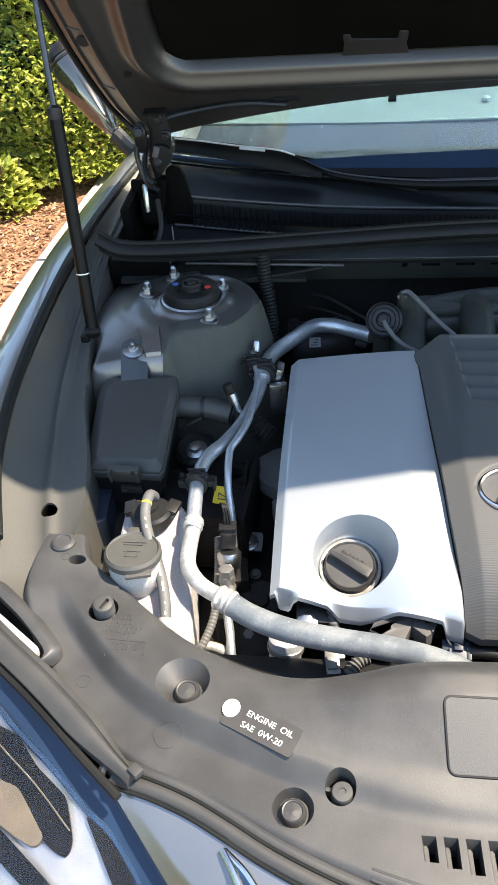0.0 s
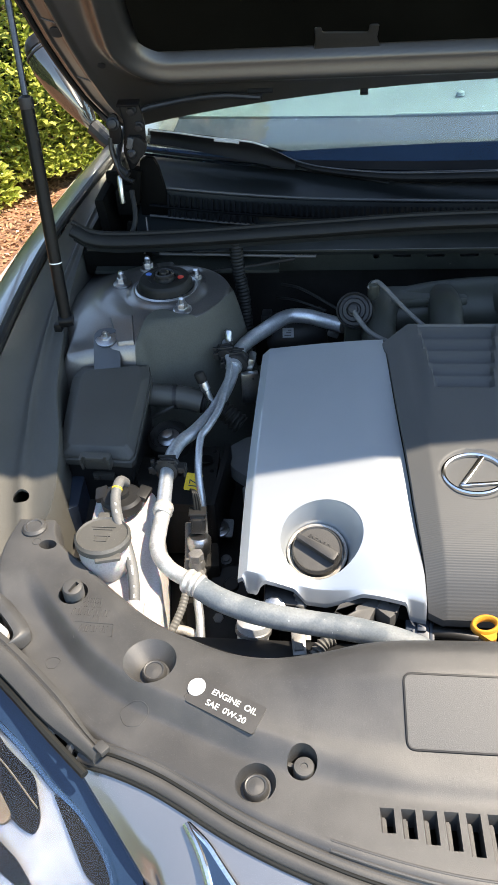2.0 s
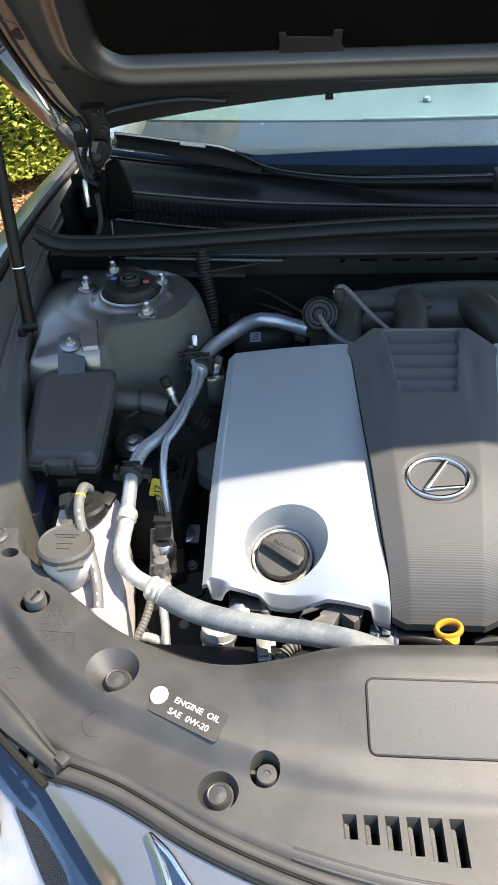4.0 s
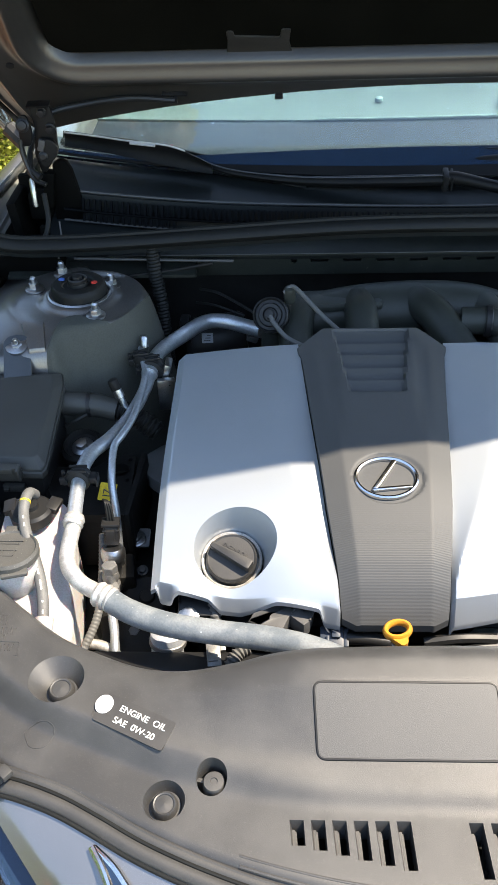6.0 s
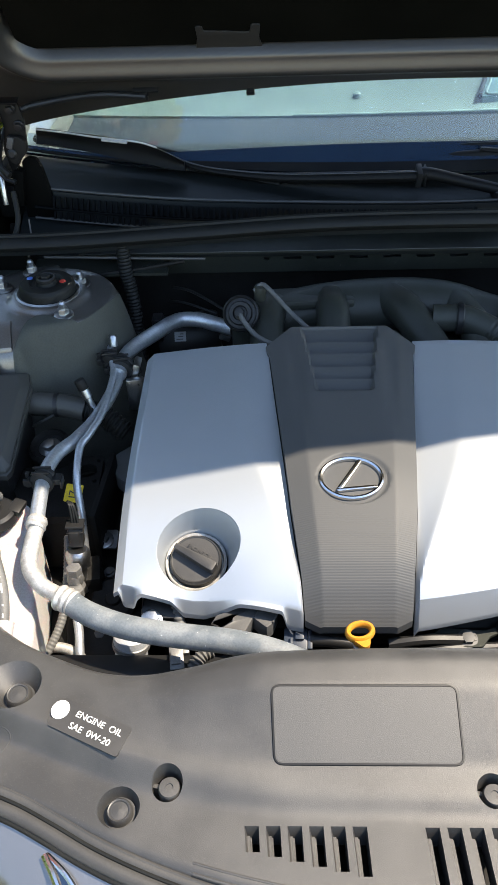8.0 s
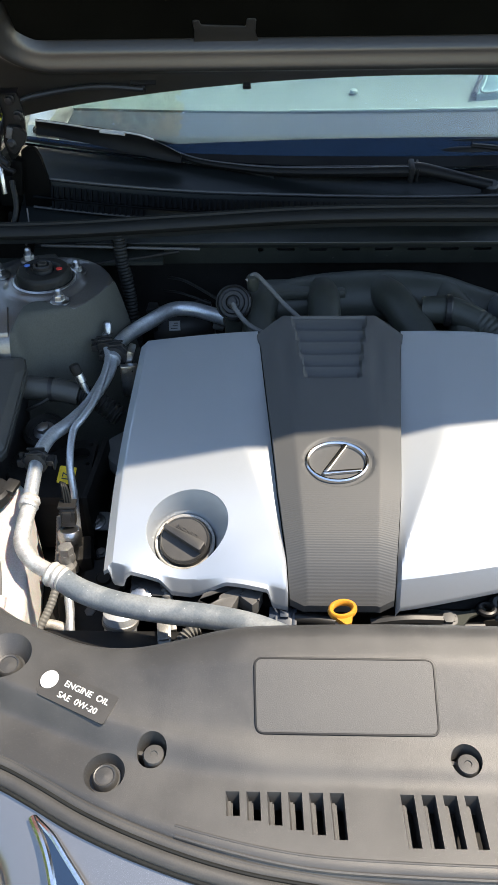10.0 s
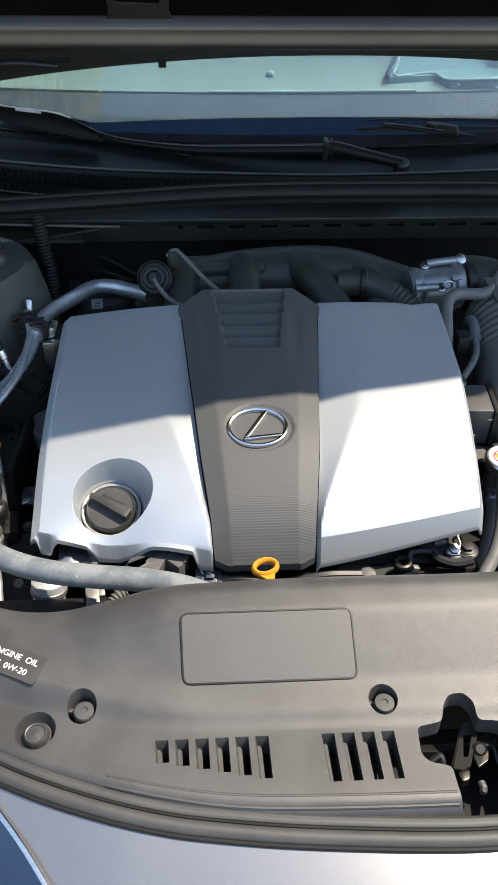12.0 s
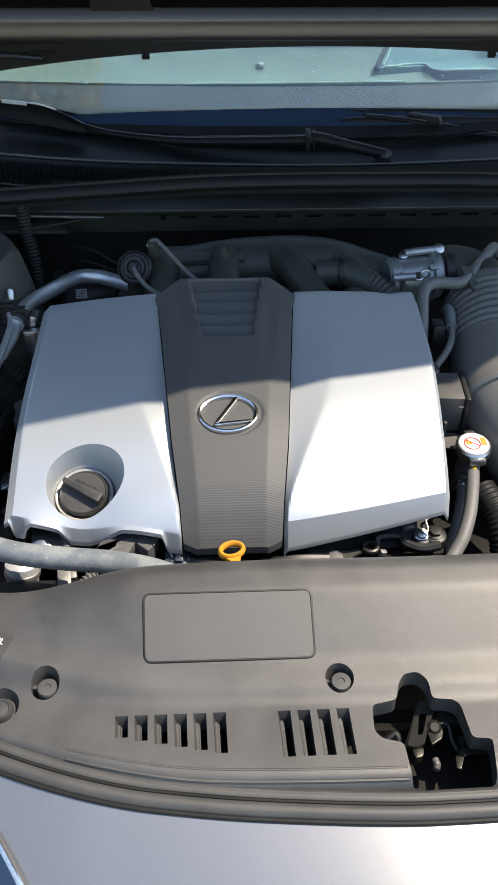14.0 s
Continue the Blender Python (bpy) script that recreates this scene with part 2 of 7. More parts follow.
GLASS = glass("windshield_glass", (0.76, 0.93, 0.95), 0.004, 1.47, 1.0)
BEZEL = mat("sky_tinted_bezel", (0.012, 0.028, 0.06), 0.14, second=(0.009, 0.02, 0.046), patch=6, grain=900, bump=0.0, spec=0.5, rough_vary=0.04)
POCKET = mat("dark_lamp_cavity", (0.004, 0.0033, 0.0025), 0.5, spec=0.06, second=(0.007, 0.0055, 0.004), patch=5, grain=40, bump=0.0, mix=0.9)
REFLECTOR = mat("satin_lamp_reflector", (0.37, 0.38, 0.395), 0.2, metal=0.72, second=(0.34, 0.348, 0.36), patch=5, grain=40, bump=0.0)
MIRRORPAINT = mat("glossy_mirror_paint", (0.16, 0.158, 0.148), 0.08, metal=0.9, second=(0.145, 0.143, 0.134), patch=3, grain=900, bump=0.0, rough_vary=0.03)
STRUTBLACK = mat("satin_black_tube", (0.005, 0.005, 0.005), 0.36, second=(0.007, 0.007, 0.007), patch=10, grain=700, bump=0.1, spec=0.13)
WIPERBLACK = mat("matt_black_wiper", (0.005, 0.005, 0.0055), 0.5, second=(0.009, 0.009, 0.009), patch=12, grain=700, bump=0.2, spec=0.15)
PALE = mat("pale_sunlit_edge", (0.5, 0.5, 0.48), 0.5, second=(0.42, 0.41, 0.39), patch=20, grain=900, bump=0.1)
LATCHMETAL = mat("oily_latch_steel", (0.028, 0.027, 0.022), 0.35, metal=0.4, second=(0.016, 0.015, 0.012), patch=40, grain=500, bump=0.2)
LENS = glass("headlamp_lens", (0.95, 0.97, 1.0), 0.0006, 1.32)
SHADEBLACK = mat("matt_shade_black", (0.0022, 0.0022, 0.002), 0.7, spec=0.04, second=(0.004, 0.004, 0.0036), patch=12, grain=700, bump=0.2)
TAN = mat("tan_lamp_reflection", (0.085, 0.067, 0.045), 0.35, second=(0.06, 0.047, 0.031), patch=25, grain=900, bump=0.0)

# ---- shape helpers ----
ROOT = {}


def thing(name, base, label, category, group="", kind=""):
    """An Empty at the base of a thing, under which its parts go."""
    ob = new(name)
    ob.empty_display_size = 0.05
    ob.location = Vector(base) * K
    ROOT[ob.name] = Matrix.Translation(ob.location)
    return tagged(ob, label, category, group, kind)


def finish(bm, name, smooth=35):
    me = bpy.data.meshes.new(name)
    bm.normal_update()
    bm.to_mesh(me)
    bm.free()
    me.transform(Matrix.Scale(K, 4))
    if smooth:
        me.polygons.foreach_set("use_smooth", [True] * len(me.polygons))
        me.set_sharp_from_angle(angle=radians(smooth))
    return me


def part(name, bm, material, parent=None, label="", smooth=35):
    """Links a bmesh as one mesh object, under a thing or a part."""
    ob = new(name, finish(bm, name, smooth))
    ob.data.materials.append(material)
    if parent:
        ob.parent = parent
        ob.matrix_parent_inverse = ROOT.get(parent.name, Matrix()).inverted()
    return tagged(ob, label)


def single(name, bm, material, label, category, group="", kind="", smooth=35):
    return tagged(part(name, bm, material, None, label, smooth), "", category, group, kind)


def spline(points, n):
    """n points along a smooth curve through the given ones."""
    p = np.array(points, float)
    p = np.vstack([2 * p[0] - p[1], p, 2 * p[-1] - p[-2]])
    seg = np.linalg.norm(np.diff(p[1:-1], axis=0), axis=1)
    at = np.concatenate([[0], np.cumsum(seg)])
    out = []
    for d in np.linspace(0, at[-1], n):
        i = min(int(np.searchsorted(at, d, side="right")) - 1, len(seg) - 1)
        u = (d - at[i]) / seg[i]
        a, b, c, e = p[i], p[i + 1], p[i + 2], p[i + 3]
        out.append(0.5 * ((2 * b) + (c - a) * u + (2 * a - 5 * b + 4 * c - e) * u * u + (3 * b - a - 3 * c + e) * u ** 3))
    return np.array(out)


def rings_to_bm(rings, closed_ring=True, caps=True):
    bm = bmesh.new()
    vs = [[bm.verts.new(q) for q in ring] for ring in rings]
    for a, b in zip(vs, vs[1:]):
        k = len(a)
        for i in range(k if closed_ring else k - 1):
            j = (i + 1) % k
            bm.faces.new((a[i], a[j], b[j], b[i]))
    if caps and closed_ring:
        bm.faces.new(vs[0][::-1])
        bm.faces.new(vs[-1])
    bmesh.ops.recalc_face_normals(bm, faces=bm.faces)
    return bm


def tube(points, r, n=40, seg=16, flat=1.0, bent=True):
    """A round bar along a smooth curve; r is a radius or a function of the way along (0 to 1)."""
    p = spline(points, n) if bent else np.array(points, float)
    n = len(p)
    tan = np.gradient(p, axis=0)
    tan /= np.linalg.norm(tan, axis=1)[:, None]
    up = np.array([0, 0, 1.0]) if abs(tan[0][2]) < 0.9 else np.array([1.0, 0, 0])
    rings = []
    side = np.cross(tan[0], up)
    for i, (q, t) in enumerate(zip(p, tan)):
        side = side - t * (side @ t)
        side /= np.linalg.norm(side)
        top = np.cross(side, t)
        rad = r(i / (n - 1)) if callable(r) else r
        rings.append([q + rad * (math.cos(a) * side + flat * math.sin(a) * top) for a in np.linspace(0, 2 * math.pi, seg, endpoint=False)])
    return rings_to_bm(rings)


def ribbed(r, count, deep=0.12):
    return lambda s: r * (1 + deep * math.sin(2 * math.pi * count * s))


def turned(profile, centre, axis=(0, 0, 1), seg=28):
    """A turned body: profile of (radius, height) along the axis from centre."""
    m = Matrix.Translation(centre) @ Vector(axis).to_track_quat("Z", "Y").to_matrix().to_4x4()
    rings = [[m @ Vector((max(r, 1e-5) * math.cos(a), max(r, 1e-5) * math.sin(a), h)) for a in np.linspace(0, 2 * math.pi, seg, endpoint=False)] for r, h in profile]
    return rings_to_bm(rings)


def box(centre, size, turn=(0, 0, 0), bevel=0.003, taper=1.0, segments=2):
    bm = bmesh.new()
    bmesh.ops.create_cube(bm, size=1.0)
    for v in bm.verts:
        k = taper if v.co.z > 0 else 1.0
        v.co = Vector((v.co.x * size[0] * k, v.co.y * size[1] * k, v.co.z * size[2]))
    if bevel:
        bmesh.ops.bevel(bm, geom=bm.edges[:], offset=bevel, segments=segments, affect="EDGES", profile=0.6)
    bm.transform(pose(*centre, *turn))
    return bm


def prism(outline, z0, z1, m=None, bevel=0.0):
    """An outline of (x, y) drawn up from z0 to z1."""
    bm = bmesh.new()
    a = [bm.verts.new((x, y, z0)) for x, y in outline]
    b = [bm.verts.new((x, y, z1)) for x, y in outline]
    bm.faces.new(a[::-1])
    top = bm.faces.new(b)
    k = len(a)
    for i in range(k):
        bm.faces.new((a[i], a[(i + 1) % k], b[(i + 1) % k], b[i]))
    bmesh.ops.recalc_face_normals(bm, faces=bm.faces)
    if bevel:
        bmesh.ops.bevel(bm, geom=list(top.edges), offset=bevel, segments=2, affect="EDGES", profile=0.6)
    if m is not None:
        bm.transform(m)
    return bm


def rounded(outline, r, n=5):
    """Rounds the corners of an outline of (x, y)."""
    out = []
    k = len(outline)
    for i in range(k):
        a, b, c = (Vector(outline[(i + d) % k]) for d in (-1, 0, 1))
        ra = min(r, (a - b).length * 0.48)
        rc = min(r, (c - b).length * 0.48)
        p, q = b + (a - b).normalized() * ra, b + (c - b).normalized() * rc
        for u in np.linspace(0, 1, n):
            out.append(tuple((1 - u) ** 2 * p + 2 * u * (1 - u) * b + u * u * q))
    return out


def sheet(fn, nu, nv, thick=0.02, down=(0, 0, -1), rim=0.0):
    """A closed slab under a surface fn(u, v); rim rounds its border."""
    bm = bmesh.new()
    dn = Vector(down)
    us, vs = np.linspace(0, 1, nu), np.linspace(0, 1, nv)
    top = [[bm.verts.new(Vector(fn(u, v))) for v in vs] for u in us]
    bot = [[bm.verts.new(w.co + dn * thick) for w in row] for row in top]
    for i in range(nu - 1):
        for j in range(nv - 1):
            bm.faces.new((top[i][j], top[i + 1][j], top[i + 1][j + 1], top[i][j + 1]))
            bm.faces.new((bot[i][j], bot[i][j + 1], bot[i + 1][j + 1], bot[i + 1][j]))
    loop = [(i, 0) for i in range(nu)] + [(nu - 1, j) for j in range(1, nv)] + [(i, nv - 1) for i in range(nu - 2, -1, -1)] + [(0, j) for j in range(nv - 2, 0, -1)]
    for a, b in zip(loop, loop[1:] + loop[:1]):
        bm.faces.new((top[b[0]][b[1]], top[a[0]][a[1]], bot[a[0]][a[1]], bot[b[0]][b[1]]))
    bmesh.ops.recalc_face_normals(bm, faces=bm.faces)
    if rim:
        bm.edges.ensure_lookup_table()
        edges = [bm.edges.get((top[a[0]][a[1]], top[b[0]][b[1]])) for a, b in zip(loop, loop[1:] + loop[:1])]
        bmesh.ops.bevel(bm, geom=edges, offset=rim, segments=3, affect="EDGES", profile=0.5)
    return bm


def joined(*bms):
    """One bmesh out of several."""
    out = bmesh.new()
    for b in bms:
        me = bpy.data.meshes.new("join")
        b.to_mesh(me)
        b.free()
        out.from_mesh(me)
        bpy.data.meshes.remove(me)
    return out


def carve(bm, cutters):
    """Cuts bodies out of a closed body."""
    def temp(b):
        me = bpy.data.meshes.new("carve")
        b.to_mesh(me)
        b.free()
        return new("carve", me)
    main, tool = temp(bm), temp(joined(*cutters))
    mod = main.modifiers.new("cut", "BOOLEAN")
    mod.operation, mod.solver, mod.object = "DIFFERENCE", "EXACT", tool
    mod.use_self = True
    bpy.context.view_layer.update()
    got = main.evaluated_get(bpy.context.evaluated_depsgraph_get()).to_mesh()
    out = bmesh.new()
    out.from_mesh(got)
    for ob in (main, tool):
        me = ob.data
        bpy.data.objects.remove(ob)
        bpy.data.meshes.remove(me)
    return out


def hexagon(centre, axis, r, h, washer=0.0):
    """A hexagon bolt head or nut with a round flange and a domed end."""
    m = Matrix.Translation(centre) @ Vector(axis).to_track_quat("Z", "Y").to_matrix().to_4x4()
    hexed = prism([(r * math.cos(a), r * math.sin(a)) for a in np.linspace(0, 2 * math.pi, 6, endpoint=False)], 0, h, m, bevel=r * 0.12)
    bits = [hexed]
    if washer:
        bits.append(turned([(washer, -0.001), (washer, h * 0.18), (washer * 0.85, h * 0.3)], centre, axis, 20))
    return joined(*bits)


def stud(centre, axis, r, h, washer):
    """A nut with its threaded stud standing out of it."""
    top = Vector(centre) + Vector(axis).normalized() * h
    return joined(hexagon(centre, axis, r, h, washer), turned([(r * 0.62, -0.004), (r * 0.6, h * 0.7), (r * 0.35, h * 0.95)], top, axis, 14))


def lettering(text, size, m, lift=0.0004):
    """Letters of the built-in font as a thin body, laid by m."""
    cu = bpy.data.curves.new("letters", "FONT")
    cu.body, cu.size, cu.extrude, cu.align_x, cu.align_y = text, size, lift, "LEFT", "CENTER"
    ob = new("letters", cu)
    bpy.context.view_layer.update()
    got = ob.evaluated_get(bpy.context.evaluated_depsgraph_get()).to_mesh()
    bm = bmesh.new()
    bm.from_mesh(got)
    bpy.data.objects.remove(ob)
    bpy.data.curves.remove(cu)
    bm.transform(m)
    return bm


def smoothstep(a, b, x):
    u = min(1.0, max(0.0, (x - a) / (b - a)))
    return u * u * (3 - 2 * u)


MID = 0.535  # the car's middle plane
# ---- ground, kerb and hedge ----
gb = bmesh.new()
bmesh.ops.create_grid(gb, x_segments=8, y_segments=8, size=400)
single("ground", gb, PAVING, "unseen parking ground, made pale to bounce light", "ground", kind="structure", smooth=0)


def kerb_stone():
    return prism(rounded([(-0.09, -0.12), (0.09, -0.12), (0.075, 0.15), (-0.09, 0.15)], 0.02, 4), 0, 1.75, pose(0, 0, 0, 90, 0, 180))


kerb = thing("kerb", (-1.27, 3.0, 0), "weathered pale concrete kerb stones in a row", "kerb", kind="structure")
for i in range(-3, 6):
    b = kerb_stone()
    b.transform(pose(-1.27, 1.58 + 1.77 * i, 0.0))
    part("kerb_stone", b, KERB, kerb)


def bed_height(x, y):
    return 0.115 + 0.03 * noise.noise(Vector((x * 1.3, y * 1.3, 0))) + 0.012 * noise.noise(Vector((x * 9, y * 9, 3)))


single("mulch_bed", sheet(lambda u, v: (-7.5 + 6.14 * u, -4 + 16 * v, bed_height(-7.5 + 6.14 * u, -4 + 16 * v)), 70, 160, 0.12), SOIL, "reddish brown mulch soil behind the kerb", "planting bed", kind="structure")
rnd = random.Random(4)
chips = bmesh.new()
for i in range(6500):
    x, y = rnd.uniform(-2.7, -1.38), rnd.uniform(2.5, 5.0)
    l, w = rnd.uniform(0.006, 0.024), rnd.uniform(0.004, 0.010)
    m = pose(x, y, bed_height(x, y) + 0.006, rnd.uniform(-25, 25), rnd.uniform(-25, 25), rnd.uniform(0, 360))
    q = [chips.verts.new(m @ Vector(p)) for p in ((-l, -w, 0), (l, -w * 0.6, 0.003), (l * 0.8, w, 0), (-l * 0.9, w * 0.8, 0.002), (0, 0, 0.006))]
    for a, c in ((0, 1), (1, 2), (2, 3), (3, 0)):
        chips.faces.new((q[a], q[c], q[4]))
single("bark_chips", chips, CHIP, "loose brown bark chips strewn over the bed", "mulch", kind="stuff", smooth=0)


def leaves(count, spot, size, seed):
    """Many bent leaves; spot(rng) gives the place and the outward direction of one."""
    r = random.Random(seed)
    verts, faces = [], []
    for i in range(count):
        p, out = spot(r)
        l = size * r.uniform(0.6, 1.25)
        w = l * r.uniform(0.26, 0.38)
        d = (out + Vector((r.uniform(-1, 1), r.uniform(-1, 1), r.uniform(-0.9, 1.0))) * 0.9).normalized()
        s = d.cross(Vector((r.uniform(-0.4, 0.4), r.uniform(-0.4, 0.4), 1))).normalized()
        n = s.cross(d)
        base = len(verts)
        for a, b, c in ((0, 0, 0), (0.35, 1, 0.10), (0.75, 0.75, 0.08), (1, 0, -0.12), (0.75, -0.75, 0.08), (0.35, -1, 0.10), (0.5, 0, 0.0)):
            verts.append(p + d * (a * l) + s * (b * w) + n * (c * l))
        for a, b in ((0, 1), (1, 2), (2, 3), (3, 4), (4, 5), (5, 0)):
            faces.append((base + a, base + b, base + 6))
    bm = bmesh.new()
    vs = [bm.verts.new(v) for v in verts]
    for f in faces:
        bm.faces.new([vs[k] for k in f])
    return bm


def hedge_face(r):
    """A place in the outer shell of the hedge, on the side towards the car park."""
    if r.random() < 0.7:
        x, z = r.uniform(-4.2, -1.1), r.uniform(0.12, 2.5)
        bulge = 0.22 * noise.noise(Vector((x * 1.7, z * 1.7, 5))) + 0.1 * noise.noise(Vector((x * 5, z * 5, 8)))
        hollow = smoothstep(0.20, 0.36, noise.noise(Vector((x * 4.2, z * 3.4, 21))))
        y = 4.3 + bulge + 0.22 * hollow + 0.30 * (z - 0.6) + abs(r.gauss(0, 0.05)) + 0.25 * (1 - smoothstep(0.0, 0.5, z)) + 0.35 * smoothstep(-1.7, -1.1, x)
        return Vector((x, y, z)), Vector((0.1, -0.9, 0.45))
    y, z = r.uniform(4.6, 9.5), r.uniform(0.12, 2.5)
    x = -1.05 + 0.18 * noise.noise(Vector((y * 1.6, z * 1.6, 11))) - abs(r.gauss(0, 0.08)) - 0.2 * smoothstep(1.9, 2.6, z)
    return Vector((x, y, z)), Vector((0.9, -0.2, 0.45))


hedge = thing("hedge", (-2.6, 6.5, 0.1), "dense sunlit green broadleaf hedge above the mulch", "hedge")
part("foliage", leaves(46000, hedge_face, 0.058, 11), LEAF, hedge, smooth=0)
tagged(hedge.children[0], "", "", "", "stuff")


def young_face(r):
    """A place on the fresh growth at the hedge's corner."""
    x, z = -1.05 - abs(r.gauss(0, 0.42)), 0.2 + 1.5 * r.random() ** 1.3
    return Vector((x, 4.22 + 0.35 * smoothstep(-1.6, -1.0, x) + 0.30 * (z - 0.6) + 0.16 * noise.noise(Vector((x * 2.4, z * 2.4, 5))) + abs(r.gauss(0, 0.05)), z)), Vector((0.2, -0.8, 0.6))


part("fresh_growth", leaves(7000, young_face, 0.044, 17), LEAFYOUNG, hedge, "bright yellow-green young leaves", smooth=0)
tagged(bpy.data.objects["fresh_growth"], "", "", "", "stuff")
for i in range(26):
    x, y = rnd.uniform(-3.6, -1.5), rnd.uniform(4.9, 5.5)
    part("stem", tube([(x, y, 0.05), (x + rnd.uniform(-0.1, 0.1), y + 0.05, 0.8), (x + rnd.uniform(-0.3, 0.3), y + rnd.uniform(-0.1, 0.2), 2.2)], lambda s: 0.022 * (1 - 0.7 * s), 10, 7), BARK, hedge)
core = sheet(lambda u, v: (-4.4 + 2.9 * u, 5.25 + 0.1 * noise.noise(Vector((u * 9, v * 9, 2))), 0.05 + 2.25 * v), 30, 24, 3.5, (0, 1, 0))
part("shaded_core", core, leaf_material("hedge_inner_shade", (0.012, 0.022, 0.006), (0.02, 0.035, 0.01)), hedge, "near-black core that paints the hedge's inner shade")


def side_face(r):
    """A place on the long row of hedge beside the kerb."""
    y, z, k = r.uniform(-3.6, 3.65), 0.15 + 2.2 * r.random(), r.random()
    bulge = 0.18 * noise.noise(Vector((y * 1.6, z * 1.6, 15))) - abs(r.gauss(0, 0.06))
    if k < 0.45:
        return Vector((-3.35 + bulge, y, z)), Vector((0.9, 0.0, 0.45))
    if k < 0.70:
        return Vector((-4.05 - bulge, y, z)), Vector((-0.9, 0.0, 0.45))
    if k < 0.94:
        return Vector((r.uniform(-4.1, -3.3), y, 2.35 + bulge)), Vector((0.1, 0.1, 0.9))
    e = r.choice((-1, 1))
    return Vector((r.uniform(-4.1, -3.3), 0.02 + e * (3.62 + bulge), z)), Vector((0.0, 0.9 * e, 0.45))


side_row = thing("hedge", (-3.5, 0.0, 0.1), "long green hedge row beside the mulch bed", "hedge")
part("foliage", leaves(26000, side_face, 0.11, 41), LEAF, side_row, smooth=0)
tagged(side_row.children[0], "", "", "", "stuff")
part("shaded_core", box((-3.7, 0.02, 1.12), (0.34, 6.9, 2.1), (0, 0, 0), 0.1), leaf_material("row_inner_shade", (0.012, 0.022, 0.006), (0.02, 0.035, 0.01)), side_row, "near-black core that paints the hedge's inner shade")


def shrub_face(r):
    a, z = r.uniform(0, 6.28), r.random()
    q = 0.15 * math.sqrt(r.random()) * (1 - 0.5 * z)
    return Vector((-1.72 + q * math.cos(a), 4.02 + q * math.sin(a), 0.13 + 0.24 * z)), Vector((math.cos(a), math.sin(a), 0.6))


shrub = thing("low_shrub", (-1.72, 4.02, 0.1), "small yellow-green shrub at the foot of the hedge", "shrub")
part("foliage", leaves(700, shrub_face, 0.055, 5), LEAFYOUNG, shrub, smooth=0)
for i in range(5):
    part("stem", tube([(-1.72, 4.02, 0.08), (-1.72 + 0.05 * math.cos(i * 1.3), 4.02 + 0.05 * math.sin(i * 1.3), 0.22), (-1.72 + 0.12 * math.cos(i * 1.3), 4.02 + 0.12 * math.sin(i * 1.3), 0.4)], 0.006, 8, 6), BARK, shrub)

def crown_spot(r):
    """A place in the crown of the tree, in loose clumps."""
    k = r.randrange(40)
    c = random.Random(100 + k)
    q = Vector((c.uniform(-4.4, -1.75), c.uniform(2.2, 5.2), c.uniform(4.8, 7.0)))
    d = Vector((r.gauss(0, 1), r.gauss(0, 1), r.gauss(0, 0.7))).normalized()
    return q + d * 0.65 * r.random() ** 0.4, d


tree = thing("tree", (-3.1, 5.6, 0.1), "broadleaf tree with olive brown leaves above the hedge", "tree")
part("trunk", tube([(-3.1, 5.6, 0.0), (-3.05, 5.5, 2.0), (-3.1, 5.0, 4.2), (-3.0, 4.2, 6.3)], lambda s: 0.16 * (1 - 0.65 * s), 24, 12), BARK, tree)
for i in range(9):
    a = i * 0.7
    part("limb", tube([(-3.08, 5.25 - 0.1 * i, 3.2 + 0.3 * i), (-3.1 + 0.7 * math.cos(a), 4.6 + 0.7 * math.sin(a), 4.2 + 0.22 * i), (-3.1 + 1.3 * math.cos(a), 4.0 + 1.6 * math.sin(a), 5.0 + 0.2 * i)], lambda s: 0.06 * (1 - 0.8 * s), 14, 8), BARK, tree)

def blossom_spot(r):
    """A place in one of the red flower heads at the crown's rim."""
    c = random.Random(300 + r.randrange(26))
    q = Vector((c.uniform(-2.0, -1.15), c.uniform(2.48, 2.78), c.uniform(5.3, 5.7)))
    d = Vector((r.gauss(0, 1), r.gauss(0, 1), r.gauss(0, 1))).normalized()
    return q + d * 0.05, d


part("blossom", leaves(1500, blossom_spot, 0.045, 31), leaf_material("red_petal", (0.5, 0.03, 0.05), (0.8, 0.2, 0.2)), tree, "red flower heads", smooth=0)
tagged(bpy.data.objects["blossom"], "", "", "", "stuff")
part("crown", leaves(15000, crown_spot, 0.15, 21), leaf_material("tree_leaf", (0.16, 0.14, 0.07), (0.46, 0.36, 0.22)), tree, smooth=0)

# ---- the car's body ----
car = thing("car", (MID, 2.2, 0), "silver grey sedan parked beside a kerb with its bonnet open", "car")


def fender_line(v):
    """The edge along the top of the wing, from the windshield to the headlamp."""
    return FENDER[int(round(v * 80))]


FENDER = spline([(-0.40, 2.05, 1.02), (-0.42, 1.75, 1.012), (-0.425, 1.47, 1.006), (-0.42, 1.22, 0.984), (-0.412, 1.03, 0.951), (-0.392, 0.90, 0.92), (-0.36, 0.80, 0.89)], 81)


def wing(u, v):
    p = fender_line(v)
    fr = smoothstep(0.85, 1.0, v)
    w = 0.085 * (1 - fr) + 0.07 * fr
    r = min(1.0, u / 0.55)
    x = p[0] - w * math.sin(r * math.pi / 2) - 0.01 * max(0, u - 0.55)
    z = p[2] + 0.004 - (0.075 * (1 - fr) + 0.06 * fr) * (1 - math.cos(r * math.pi / 2)) - max(0, u - 0.55) / 0.45 * (p[2] - 0.2)
    y = p[1] - 0.10 * fr * r
    return (x, y, z)


